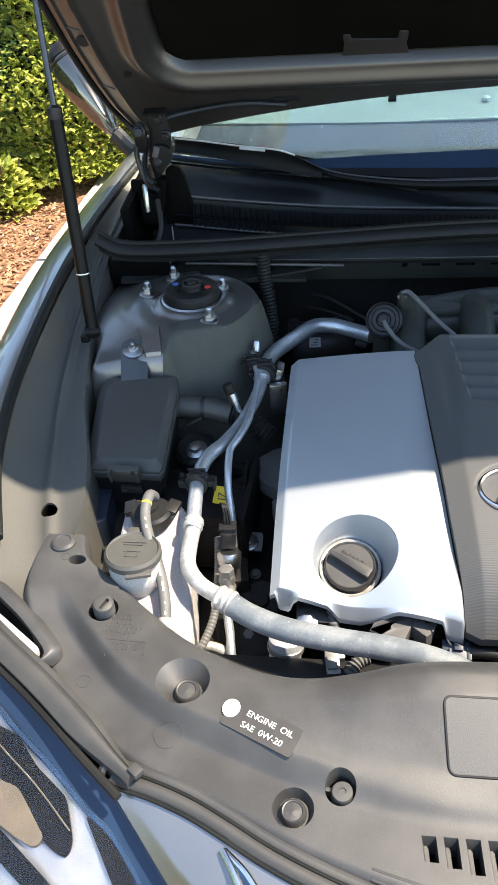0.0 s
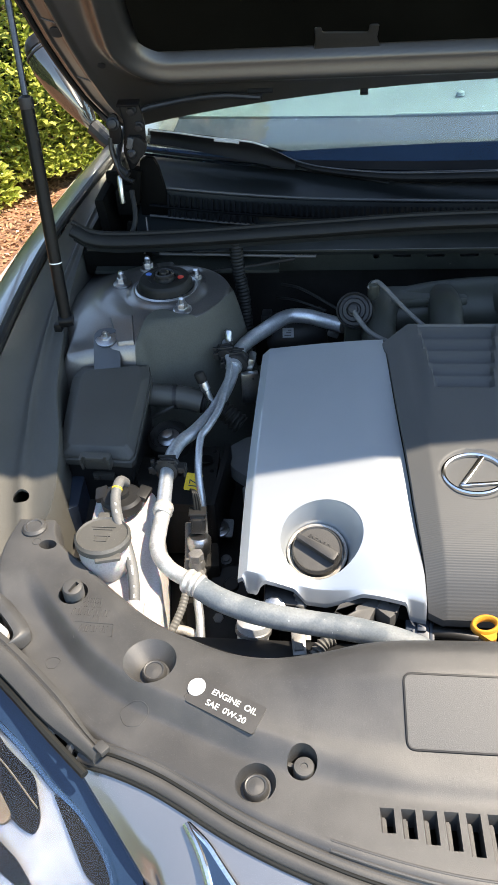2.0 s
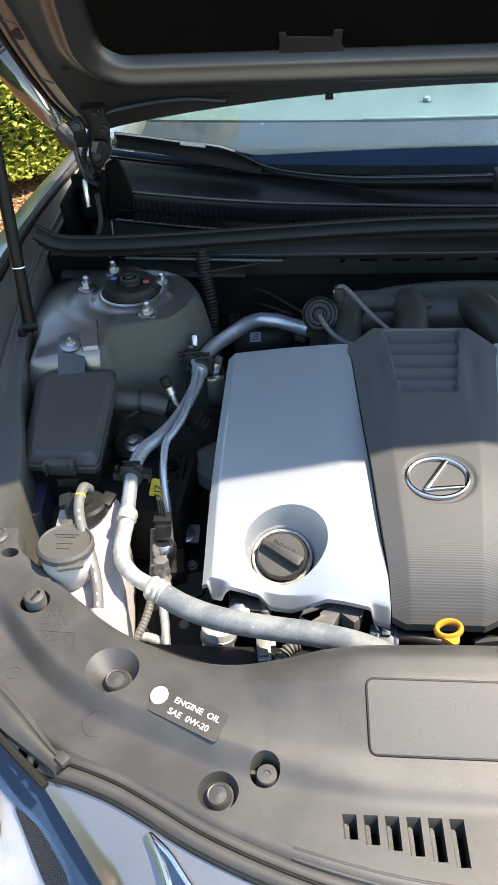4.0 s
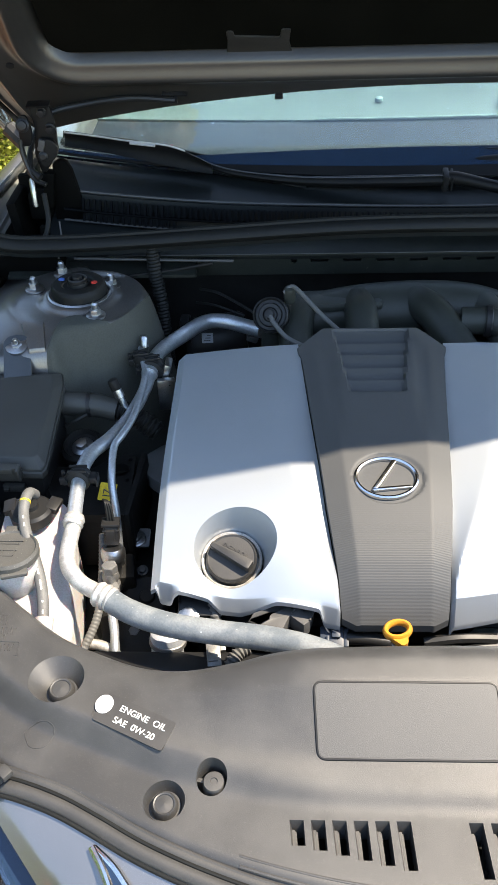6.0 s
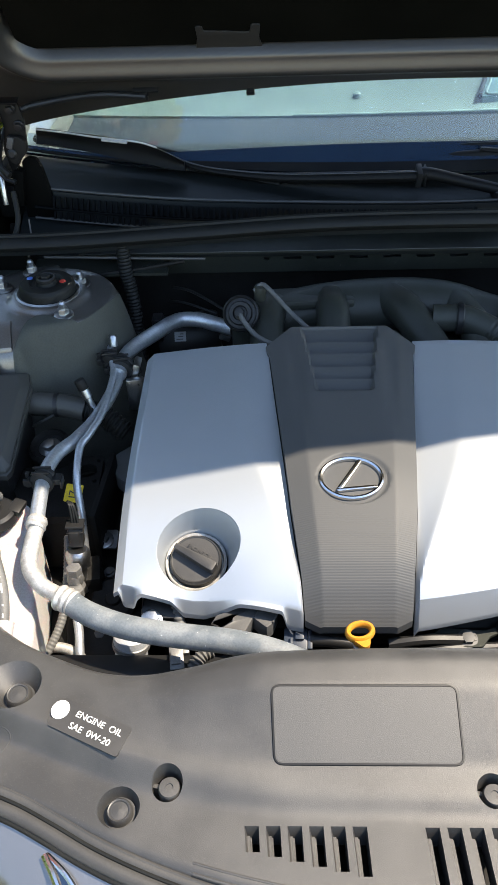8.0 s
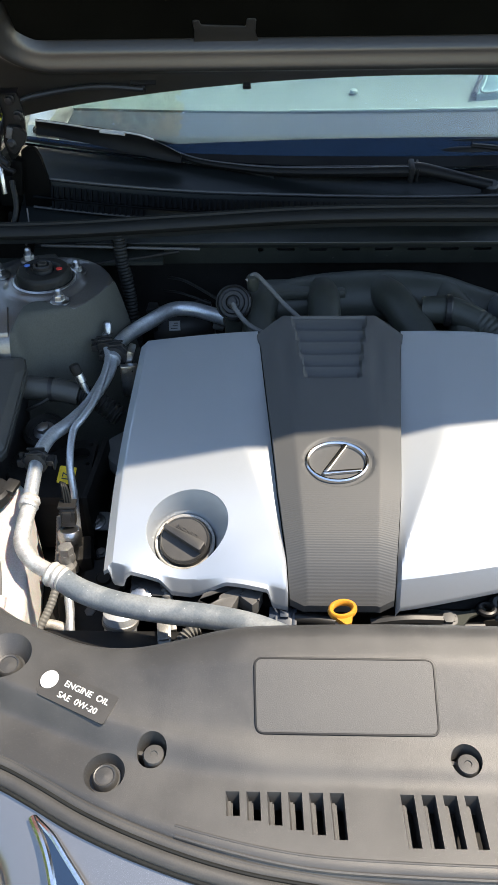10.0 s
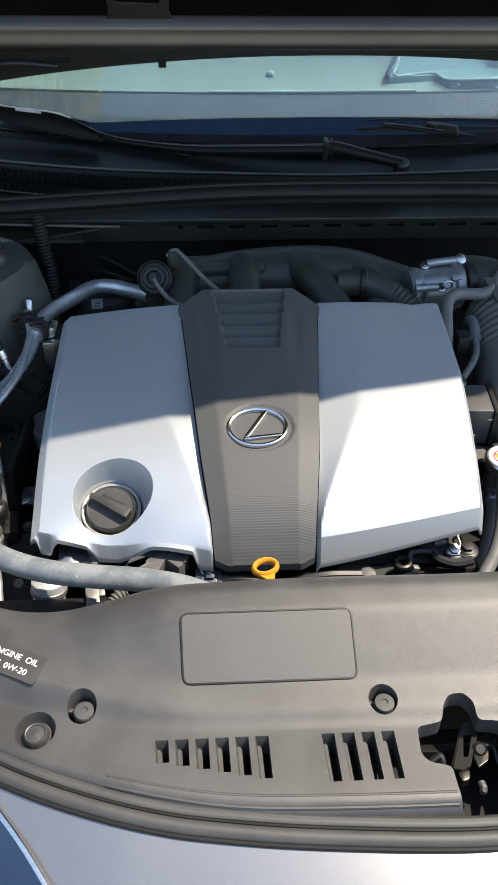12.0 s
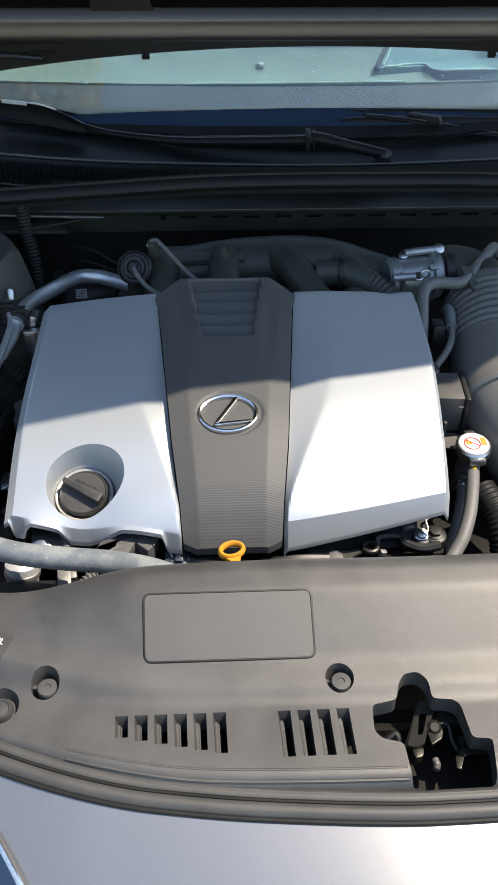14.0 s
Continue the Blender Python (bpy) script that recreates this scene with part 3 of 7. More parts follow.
left_wing = part("front_wing", sheet(wing, 40, 81, 0.012, (0.5, 0, -0.85)), PAINT, car, "glossy silver grey front wing")
mirrored_wing = sheet(lambda u, v: (2 * MID - wing(u, v)[0], wing(u, v)[1], wing(u, v)[2]), 30, 81, 0.012, (-0.5, 0, -0.85))
part("front_wing", mirrored_wing, PAINT, car, "glossy silver grey front wing")
LINER_IN = spline([(-0.36, 1.98, 1.015), (-0.362, 1.78, 1.0), (-0.366, 1.60, 0.987), (-0.36, 1.5, 0.985), (-0.345, 1.35, 0.972), (-0.327, 1.225, 0.952), (-0.305, 1.09, 0.925), (-0.27, 0.97, 0.905), (-0.25, 0.86, 0.888), (-0.262, 0.81, 0.868)], 61)
LINER_OUT = spline([(-0.40, 2.0, 1.02), (-0.41, 1.8, 1.012), (-0.41, 1.63, 1.006), (-0.41, 1.5, 1.0), (-0.408, 1.3, 0.985), (-0.404, 1.1, 0.957), (-0.392, 0.96, 0.93), (-0.385, 0.84, 0.9), (-0.345, 0.745, 0.868), (-0.305, 0.715, 0.86)], 61)


def liner(u, v):
    k = int(round(v * 60))
    a, b = LINER_OUT[k], LINER_IN[k]
    p = a + (b - a) * min(1, u / 0.7)
    dip = 0.022 * math.sin(math.pi * min(1, u / 0.7)) * (0.5 + 0.5 * smoothstep(0.2, 0.45, v))
    drop = max(0, u - 0.7) / 0.3
    ridge = 0.008 * math.exp(-((u - 0.42) / 0.05) ** 2)
    return (p[0] + 0.012 * drop, p[1], p[2] - dip + ridge - 0.26 * drop)


liner_hole = turned([(0.012, -0.04), (0.012, 0.04)], (-0.30, 0.866, 0.905), (0.2, -0.3, 1), 16)
part("wing_liner", carve(sheet(liner, 40, 61, 0.006, (-0.3, 0, -0.95)), [liner_hole]), APRON, car, "dark plastic liner inside the wing")
part("wing_seal", tube([tuple(p + np.array((0.008, 0, 0.004))) for p in FENDER[0:81:8]], 0.009, 90, 10), RUBBER, car, "black rubber strip along the wing")


TX, TY = -0.163, 1.328  # middle of the strut mount


def tower_z(x, y):
    """Height of the suspension tower: a flat round top that runs out flat to the wing and falls steeply to the engine."""
    dx, dy = x - TX, y - TY
    r, a = math.hypot(dx, dy), math.atan2(dy, dx)
    steep = smoothstep(-0.13, 0.20, math.cos(a))
    z = 0.981 - 0.008 * smoothstep(0.060, 0.075, r)
    z -= steep * 0.27 * smoothstep(0.108, 0.185, r)
    z -= (1 - steep) * 0.040 * smoothstep(0.10, 0.24, r)
    z -= (1 - steep) * (0.30 * smoothstep(1.172, 1.10, y) + 0.05 * smoothstep(-0.31, -0.335, x) * smoothstep(1.26, 1.20, y))
    return z


part("suspension_tower", sheet(lambda u, v: (-0.345 + 0.345 * u, 1.10 + 0.41 * v, tower_z(-0.345 + 0.345 * u, 1.10 + 0.41 * v)), 100, 110, 0.01), TOWER, car, "bare grey painted suspension tower")


def pressed(u, v):
    x, y = (-0.219 + 0.029 * u) * (1 - v) + (-0.246 + 0.041 * u) * v, 1.170 + 0.066 * v
    return (x, y, tower_z(x, y) + 0.0045 - 0.004 * (max(abs(2 * u - 1), abs(2 * v - 1)) > 0.95))


part("pressed_plate", sheet(pressed, 24, 24, 0.004), TOWER, car, "small pressed plate on the tower")
part("inner_wheelhouse", box((-0.27, 1.16, 0.66), (0.16, 0.62, 0.24), (0, 0, 0), 0.03), UNDER, car)
part("inner_wing_panel", box((-0.375, 1.84, 0.68), (0.03, 0.60, 0.56), (0, 0, 0), 0.0), APRON, car)
part("cabin_side_panel", box((2 * MID + 0.375, 1.84, 0.68), (0.03, 0.60, 0.56), (0, 0, 0), 0.0), APRON, car)
part("bay_floor", box((MID, 1.05, 0.40), (1.72, 1.25, 0.04), (0, 0, 0), 0.0), DARK, car)
part("right_bay_wall", box((2 * MID + 0.31, 1.15, 0.72), (0.05, 1.05, 0.60), (0, 0, 0), 0.01), UNDER, car)


def arc(x):
    """How far the cowl and windshield curve back towards the sides."""
    return ((x - MID) / 0.9) ** 2


part("firewall", sheet(lambda u, v: (-0.36 + 1.79 * u, 1.56 + 0.0 * u, 0.38 + 0.60 * v), 20, 6, 0.03, (0, 1, 0)), DARK, car, "dark painted firewall")

# cross member with a row of slots
FIREWALL = mat("dark_bay_paint", (0.020, 0.023, 0.020), 0.5, spec=0.25, second=(0.011, 0.013, 0.011), patch=9, grain=500, bump=0.3, mix=0.8, specks=(0.06, 0.06, 0.055), speck_size=260, speck_cut=0.72)
slot_cut = [prism(rounded([(-0.0175, -0.0036), (0.0175, -0.0036), (0.0175, 0.0036), (-0.0175, 0.0036)], 0.0034, 4), -0.05, 0.05, pose(0.2640 + 0.0632 * i, 1.492, 0.957, 90, 0, 0)) for i in range(13)]
slot_cut.append(turned([(0.006, -0.05), (0.006, 0.05)], (0.215, 1.492, 0.957), (0, 1, 0), 12))
beam = carve(sheet(lambda u, v: (-0.14 + 1.4 * u, 1.497 - 0.012 * smoothstep(0.8, 1.0, v) + 0.012 * (1 - v), 0.925 + 0.053 * v), 40, 12, 0.004, (0, 1, 0)), slot_cut)
part("cross_member_back", box((0.56, 1.522, 0.95), (1.4, 0.006, 0.06), (0, 0, 0), 0), BLACK, car)
part("cross_member", beam, FIREWALL, car, "dark cross member with a row of slots")
part("cross_member_edge", tube([(-0.14, 1.4835, 0.979), (0.5, 1.4835, 0.979), (1.26, 1.4835, 0.979)], 0.0009, 12, 6), TRIM, car)
part("cross_member_lip", sheet(lambda u, v: (-0.14 + 1.4 * u, 1.485 + 0.07 * v, 0.978 + 0.006 * v), 30, 4, 0.004), FIREWALL, car)


def cowl_front(x):
    """The front edge of the cowl's top."""
    return 1.585 + 0.04 * arc(x), float(np.interp(abs(x - MID), [0.0, 0.18, 0.45, 0.61, 0.735, 0.85], [1.026, 1.028, 1.035, 1.045, 1.056, 1.066]))


def cowl(u, v):
    x = -0.27 + 1.61 * u
    y0, z0 = cowl_front(x)
    f = [(0.0, 1.495, 0.972), (0.2, 1.53, 0.974), (0.46, y0 - 0.010, z0 - 0.050), (0.5, y0 - 0.004, z0 - 0.004), (0.52, y0, z0), (1.0, 1.70 + 0.16 * arc(x), 1.052 + 0.02 * arc(x))]
    return (x, np.interp(v, [q[0] for q in f], [q[1] for q in f]), np.interp(v, [q[0] for q in f], [q[2] for q in f]))


part("cowl_panel", sheet(cowl, 80, 50, 0.008), COWL, car, "black plastic cowl below the windshield")
EDGE = mat("highlight_edge_plastic", (0.045, 0.046, 0.046), 0.45, second=(0.03, 0.031, 0.031), patch=20, grain=600, bump=0.1)
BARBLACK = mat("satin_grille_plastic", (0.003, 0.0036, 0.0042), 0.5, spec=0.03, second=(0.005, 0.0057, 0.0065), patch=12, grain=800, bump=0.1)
for i in range(74):
    x = -0.2 + 0.0112 * i
    y0, z0 = cowl_front(x)
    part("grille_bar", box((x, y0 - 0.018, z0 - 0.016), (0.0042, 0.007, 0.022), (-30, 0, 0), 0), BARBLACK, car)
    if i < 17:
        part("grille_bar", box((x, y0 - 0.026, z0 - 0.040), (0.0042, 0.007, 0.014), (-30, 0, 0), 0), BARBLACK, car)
ACROSS = (-0.24, -0.1, 0.06, 0.25, 0.53, 0.8, 1.06, 1.28)
for dy, dz, r, m in ((0.0, 0.003, 0.0030, EDGE), (-0.020, -0.029, 0.0032, BARBLACK), (-0.028, -0.047, 0.0026, EDGE)):
    part("grille_rail", tube([(x, cowl_front(x)[0] + dy, cowl_front(x)[1] + dz) for x in ACROSS], r, 60, 8), m, car)
seal_path = [(-0.36, 1.452, 1.040), (-0.345, 1.45, 1.032), (-0.325, 1.448, 1.022), (-0.27, 1.448, 1.0165), (-0.118, 1.45, 1.020), (0.09, 1.45, 1.032), (0.34, 1.45, 1.045), (0.66, 1.45, 1.046), (0.855, 1.45, 1.042), (1.12, 1.45, 1.022), (1.40, 1.45, 1.02)]
seal = thing("cowl_seal", (MID, 1.45, 1.0), "long black rubber bonnet seal lying along the cowl", "seal")
part("seal_body", tube(seal_path, 0.0165, 110, 12, 0.75), RUBBER, seal)
part("seal_lip", tube([(x, y + 0.006, z + 0.013) for x, y, z in seal_path], 0.005, 110, 8), RUBBER, seal)
part("seal_base", sheet(lambda u, v: tuple(np.array(spline(seal_path, 60)[int(round(u * 59))]) + np.array((0, 0.02 * v - 0.005, -0.010))), 60, 3, 0.010), COWL, seal)


def screen(u, v):
    x = -0.335 + 1.74 * u
    return (x, 1.655 + 0.86 * v + 0.16 * arc(x) * (1 - 0.3 * v), 1.058 + 0.50 * v - 0.02 * v * v + 0.02 * arc(x) - 0.05 * arc(x) * arc(x) * 0.0)


BORDER = mat("sky_tinted_border", (0.020, 0.038, 0.070), 0.08, second=(0.017, 0.032, 0.060), patch=6, grain=900, bump=0.0, coat=1.0, rough_vary=0.03)
windshield = part("windshield", sheet(screen, 60, 40, 0.005), GLASS, car, "dusty curved windshield")
windshield.visible_shadow = False


def border_top(x):
    return max(0.016, 0.078 - 0.13 * arc(x))


def on_screen(u, a, lift):
    x = -0.335 + 1.74 * u
    return tuple(np.array(screen(u, a * border_top(x))) + np.array((0, 0, lift)))


part("glass_border", sheet(lambda u, v: on_screen(u, 0.35 + 0.65 * v, 0.003), 60, 6, 0.0015), BORDER, car, "black windshield border with the sky's blue painted in")
part("glass_rubber", sheet(lambda u, v: on_screen(u, 0.35 * v, 0.0045), 60, 6, 0.0015), WIPERBLACK, car, "black sheet for the dark cowl gap below the glass")
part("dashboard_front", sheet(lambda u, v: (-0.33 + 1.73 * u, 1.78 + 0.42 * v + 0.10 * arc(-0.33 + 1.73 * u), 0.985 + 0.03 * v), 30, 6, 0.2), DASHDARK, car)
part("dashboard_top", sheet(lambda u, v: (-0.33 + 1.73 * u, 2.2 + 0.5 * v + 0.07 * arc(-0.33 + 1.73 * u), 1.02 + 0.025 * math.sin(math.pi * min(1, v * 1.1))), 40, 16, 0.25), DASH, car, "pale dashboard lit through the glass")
part("instrument_hood", prism(rounded([(0.760, 2.25), (0.832, 2.48), (1.25, 2.48), (1.25, 2.235), (0.925, 2.225), (0.895, 2.275)], 0.012, 4), 1.0, 1.046, bevel=0.006), mat("teal_hood_vinyl", (0.040, 0.084, 0.105), 0.5, spec=0.15, second=(0.036, 0.076, 0.096), patch=6, grain=900, bump=0.2), car, "raised hood over the instruments")
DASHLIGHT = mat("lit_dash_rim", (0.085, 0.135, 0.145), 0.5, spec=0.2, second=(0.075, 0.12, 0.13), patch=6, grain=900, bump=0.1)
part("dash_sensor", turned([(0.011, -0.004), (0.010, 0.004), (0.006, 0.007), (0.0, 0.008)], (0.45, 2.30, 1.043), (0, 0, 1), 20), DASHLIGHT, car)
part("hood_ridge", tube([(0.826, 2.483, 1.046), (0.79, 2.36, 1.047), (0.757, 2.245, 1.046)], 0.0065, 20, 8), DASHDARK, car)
part("hood_ridge", tube([(0.842, 2.49, 1.047), (0.81, 2.37, 1.048), (0.781, 2.262, 1.048), (0.84, 2.275, 1.048), (0.893, 2.280, 1.048), (0.915, 2.225, 1.047), (1.0, 2.225, 1.047), (1.20, 2.238, 1.047)], 0.0032, 70, 8), DASHLIGHT, car, "instrument hood rim in a painted, lit tone")
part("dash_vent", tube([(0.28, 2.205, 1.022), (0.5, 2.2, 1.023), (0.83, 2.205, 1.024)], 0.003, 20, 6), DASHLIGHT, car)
part("roof", sheet(lambda u, v: (-0.22 + 1.51 * u, 2.5 + 2.3 * v, 1.535 + 0.06 * math.sin(math.pi * (0.15 + 0.7 * v)) - 0.05 * arc(-0.22 + 1.51 * u)), 24, 24, 0.03), PAINT, car)
for s in (-1, 1):
    pts = [(MID + s * 0.93, 1.96, 0.96), (MID + s * 0.90, 2.08, 1.14), (MID + s * 0.85, 2.25, 1.31), (MID + s * 0.76, 2.6, 1.52)]
    part("windshield_pillar", tube(pts, 0.03, 24, 12), PAINT, car)
    part("side_body", box((MID + s * 0.9, 3.3, 0.66), (0.14, 2.6, 0.80), (0, 0, 0), 0.05), PAINT, car)
    part("side_window", box((MID + s * 0.84, 3.35, 1.28), (0.02, 2.0, 0.46), (0, s * -14, 0), 0.005), PAINTBLUE, car)
part("rear_body", box((MID, 4.95, 0.72), (1.75, 0.9, 0.85), (0, 0, 0), 0.12), PAINT, car)
for s in (-1, 1):
    for y in (1.25, 4.4):
        w = part("wheel", turned([(0.22, -0.11), (0.36, -0.11), (0.385, -0.08), (0.385, 0.08), (0.36, 0.11), (0.22, 0.11)], (MID + s * 0.84, y, 0.383), (1, 0, 0), 40), RUBBER, car)
        part("rim", turned([(0.05, -0.1), (0.23, -0.1), (0.235, 0.1), (0.05, 0.07)], (MID + s * 0.84, y, 0.383), (1, 0, 0), 30), CAST, w)
MIRROR_TOP, MIRROR_LOW = Vector((-0.655, 2.25, 1.232)), Vector((-0.513, 2.18, 1.024))
mirror_axis = tuple(MIRROR_LOW - MIRROR_TOP)
MIRROR_LONG = (MIRROR_LOW - MIRROR_TOP).length
door_mirror = part("door_mirror", turned([(r, h * MIRROR_LONG) for r, h in ((0.001, 0.06), (0.034, 0.09), (0.047, 0.18), (0.052, 0.32), (0.048, 0.52), (0.036, 0.74), (0.022, 0.92), (0.012, 1.0))], MIRROR_TOP, mirror_axis, 36), MIRRORPAINT, car, "glossy silver door mirror")
part("mirror_cap", turned([(r, h * MIRROR_LONG) for r, h in ((0.001, 0.0), (0.024, 0.01), (0.037, 0.06), (0.042, 0.12), (0.038, 0.13))], MIRROR_TOP, mirror_axis, 36), BLACK, door_mirror, "black upper cap")
part("mirror_seam", turned([(0.0475, 0.155 * MIRROR_LONG), (0.0490, 0.165 * MIRROR_LONG), (0.0485, 0.175 * MIRROR_LONG)], MIRROR_TOP, mirror_axis, 36), BLACK, door_mirror)
part("mirror_foot", tube([tuple(MIRROR_LOW), (MIRROR_LOW.x + 0.05, 2.16, MIRROR_LOW.z - 0.04), (-0.43, 2.15, 1.0)], 0.022, 8, 10), BLACK, door_mirror)

# ---- front panel between the lamps ----
FR = [(-0.139, 0.513, 0.820), (-0.106, 0.504, 0.825), (-0.072, 0.4945, 0.825), (-0.042, 0.484, 0.824), (-0.009, 0.469, 0.823), (0.0432, 0.4425, 0.821), (0.1034, 0.418, 0.819), (0.161, 0.400, 0.817), (0.2166, 0.387, 0.814), (0.325, 0.3725, 0.812), (0.4648, 0.3615, 0.812), (MID, 0.360, 0.812)]
FRONT = spline(FR + [(2 * MID - x, y, z) for x, y, z in FR[-2::-1]], 121)


def fascia(u, v):
    p = FRONT[int(round(u * 120))]
    side = abs(p[0] - MID) / 0.65
    out = 0.30 - 0.05 * side
    y = p[1] - out * math.sin(v * math.pi / 2 * 0.93) * (1 - 0.25 * side)
    lean = 0.95 * (p[1] - y) * smoothstep(0.52, 0.68, abs(p[0] - MID))
    return (p[0] + (lean if p[0] < MID else -lean), y, p[2] - 0.10 * v - 0.33 * v ** 5)


part("nose_panel", sheet(fascia, 121, 40, 0.02), PAINT, car, "silver painted panel in front of the bonnet opening")
# ---- plastic cover over the radiator ----
TF = [(-0.297, 0.832), (-0.303, 0.775), (-0.295, 0.72), (-0.250, 0.648), (-0.176, 0.567), (-0.10, 0.519), (-0.024, 0.4885), (0.055, 0.4535), (0.142, 0.421), (0.257, 0.394), (0.36, 0.385), (MID, 0.382)]
TB = [(-0.238, 0.832), (-0.222, 0.795), (-0.176, 0.759), (-0.125, 0.7195), (-0.071, 0.681), (-0.021, 0.6575), (0.032, 0.638), (0.083, 0.630), (0.140, 0.634), (0.20, 0.643), (0.36, 0.649), (MID, 0.648)]


def mirrored(points):
    return points + [(2 * MID - x, y) for x, y in points[-2::-1]]


NT = 241


def resample(points, n):
    """n points on a smooth curve, evenly by control point."""
    p = np.array(points, float)
    p = np.vstack([2 * p[0] - p[1], p, 2 * p[-1] - p[-2]])
    out = []
    for w in np.linspace(0, len(points) - 1, n):
        i = min(int(w), len(points) - 2)
        u = w - i
        a, b, c, e = p[i], p[i + 1], p[i + 2], p[i + 3]
        out.append(0.5 * ((2 * b) + (c - a) * u + (2 * a - 5 * b + 4 * c - e) * u * u + (3 * b - a - 3 * c + e) * u ** 3))
    return np.array(out)


TRIM_F, TRIM_B = resample(mirrored(TF), NT), resample(mirrored(TB), NT)


def trim_profile(u_index, v):
    f, b = TRIM_F[u_index], TRIM_B[u_index]
    x = b[0] if b[0] < MID else 2 * MID - b[0]
    mid = smoothstep(0.0, 0.24, x)
    side = np.interp(v, [0, 0.03, 0.33, 0.46, 0.86, 0.96, 1.0], [0.828, 0.836, 0.838, 0.861, 0.860, 0.857, 0.846])
    main = np.interp(v, [0, 0.04, 0.36, 0.41, 0.53, 0.80, 0.92, 0.98, 1.0], [0.817, 0.8315, 0.8375, 0.8445, 0.8515, 0.887, 0.893, 0.889, 0.880])
    flat = smoothstep(0.62, 0.74, f[1])
    side = side * (1 - flat) + flat * (0.852 - 0.014 * (1 - smoothstep(0.0, 0.06, v)) - 0.012 * smoothstep(0.93, 1.0, v))
    tip = 0.022 * smoothstep(0.60, 0.80, f[1])
    return (1 - mid) * (side + tip) + mid * main


TRIM_Z = np.array([[trim_profile(i, v) for v in np.linspace(0, 1, 61)] for i in range(NT)])
for _ in range(2):
    TRIM_Z[:, 1:-1] = (TRIM_Z[:, :-2] + 2 * TRIM_Z[:, 1:-1] + TRIM_Z[:, 2:]) / 4


def trim_at(u, v):
    i, j = int(round(u * (NT - 1))), int(round(v * 60))
    p = TRIM_F[i] + (TRIM_B[i] - TRIM_F[i]) * v
    return (p[0], p[1], TRIM_Z[i, j])


TRIM_XY = np.array([[TRIM_F[i] + (TRIM_B[i] - TRIM_F[i]) * v for v in np.linspace(0, 1, 61)] for i in range(NT)])


def trim_z(x, y):
    """Height of the cover at a place of the plan."""
    d = (TRIM_XY[:, :, 0] - x) ** 2 + (TRIM_XY[:, :, 1] - y) ** 2
    near = np.argsort(d, axis=None)[:4]
    w = 1 / (d.flat[near] + 1e-7)
    return float((TRIM_Z.flat[near] * w).sum() / w.sum())


def rect(x, y, w, h, slant=0.0):
    return [(x - w / 2 - slant, y + h / 2), (x + w / 2 - slant, y + h / 2), (x + w / 2 + slant, y - h / 2), (x - w / 2 + slant, y - h / 2)]


def slot(x, y, w, h, slant):
    """A cutter for a vent slot whose left and rear walls slope."""
    low = [(p + 0.0025, q - 0.003) if k == 0 else (p, q - 0.003) if k == 1 else (p, q) if k == 2 else (p + 0.0025, q) for k, (p, q) in enumerate(rect(x, y, w, h, slant))]
    top = [(p - 0.0032, q + 0.004) if k == 0 else (p, q + 0.004) if k == 1 else (p, q) if k == 2 else (p - 0.0032, q) for k, (p, q) in enumerate(rect(x, y, w, h, slant))]
    return rings_to_bm([[(p, q, 0.78) for p, q in low], [(p, q, 0.815) for p, q in low], [(p, q, 0.8385) for p, q in top], [(p, q, 0.87) for p, q in top]])


cuts = []
SKEW = 0.006  # how far the clip of the widest well sits in front of its middle
WELLS = ((-0.0655, 0.6155, 0.0315, 0.0175, 0.018), (0.0695, 0.4865, 0.0215, 0.0165, 0.012), (0.117, 0.508, 0.0160, 0.0156, 0.035), (0.4435, 0.5015, 0.0160, 0.0156, 0.030), (-0.184, 0.711, 0.0185, 0.0175, 0.035))
for x, y, r0, r1, deep in WELLS:
    z = trim_z(x, y)
    low = SKEW if r0 > 0.03 else 0.0
    cuts.append(rings_to_bm([[(x + dx + r * math.cos(a), y + dy + r * math.sin(a), z + h) for a in np.linspace(0, 2 * math.pi, 40, endpoint=False)]
                             for r, h, dx, dy in ((r1, -deep, low * 0.8, -low), (r0, 0.0, 0.0, 0.0), (r0 * 1.15, 0.03, 0.0, 0.0))]))
cuts.append(prism([(-0.239 + 0.012 * math.cos(a), 0.786 + 0.008 * math.sin(a)) for a in np.linspace(0, 6.28, 18)[:-1]], 0.8, 0.95))
for i in range(6):
    h = 0.021 + 0.0042 * i
    cuts.append(slot(0.2055 + 0.0211 * i, 0.466 - h / 2, 0.0115, h, 0.0008))
for i in range(4):
    cuts.append(slot(0.3815 + 0.0213 * i, 0.4415, 0.0110, 0.048, 0.0010))
    cuts.append(slot(2 * MID - 0.3815 - 0.0213 * i, 0.4415, 0.0110, 0.048, -0.0010))
LEDGES = [(0.2055 + 0.0211 * i, 0.466 - (0.021 + 0.0042 * i) / 2, 0.021 + 0.0042 * i, 0.0008) for i in range(6)] + [(0.3815 + 0.0213 * i, 0.4415, 0.048, 0.0010) for i in range(4)]
LATCH = [(0.474, 0.442), (0.476, 0.472), (0.504, 0.477), (0.508, 0.493), (0.516, 0.5035), (0.532, 0.505), (0.5416, 0.495), (0.5435, 0.477), (0.566, 0.475), (0.573, 0.469), (0.577, 0.431), (0.598, 0.429), (0.592, 0.384), (0.506, 0.383), (0.503, 0.428), (0.481, 0.4335)]
cuts.append(prism(rounded(LATCH, 0.005, 4), 0.75, 0.97))
cover = thing("radiator_cover", (0.2, 0.5, 0.81), "dusty dark grey grained plastic cover over the radiator", "trim cover")
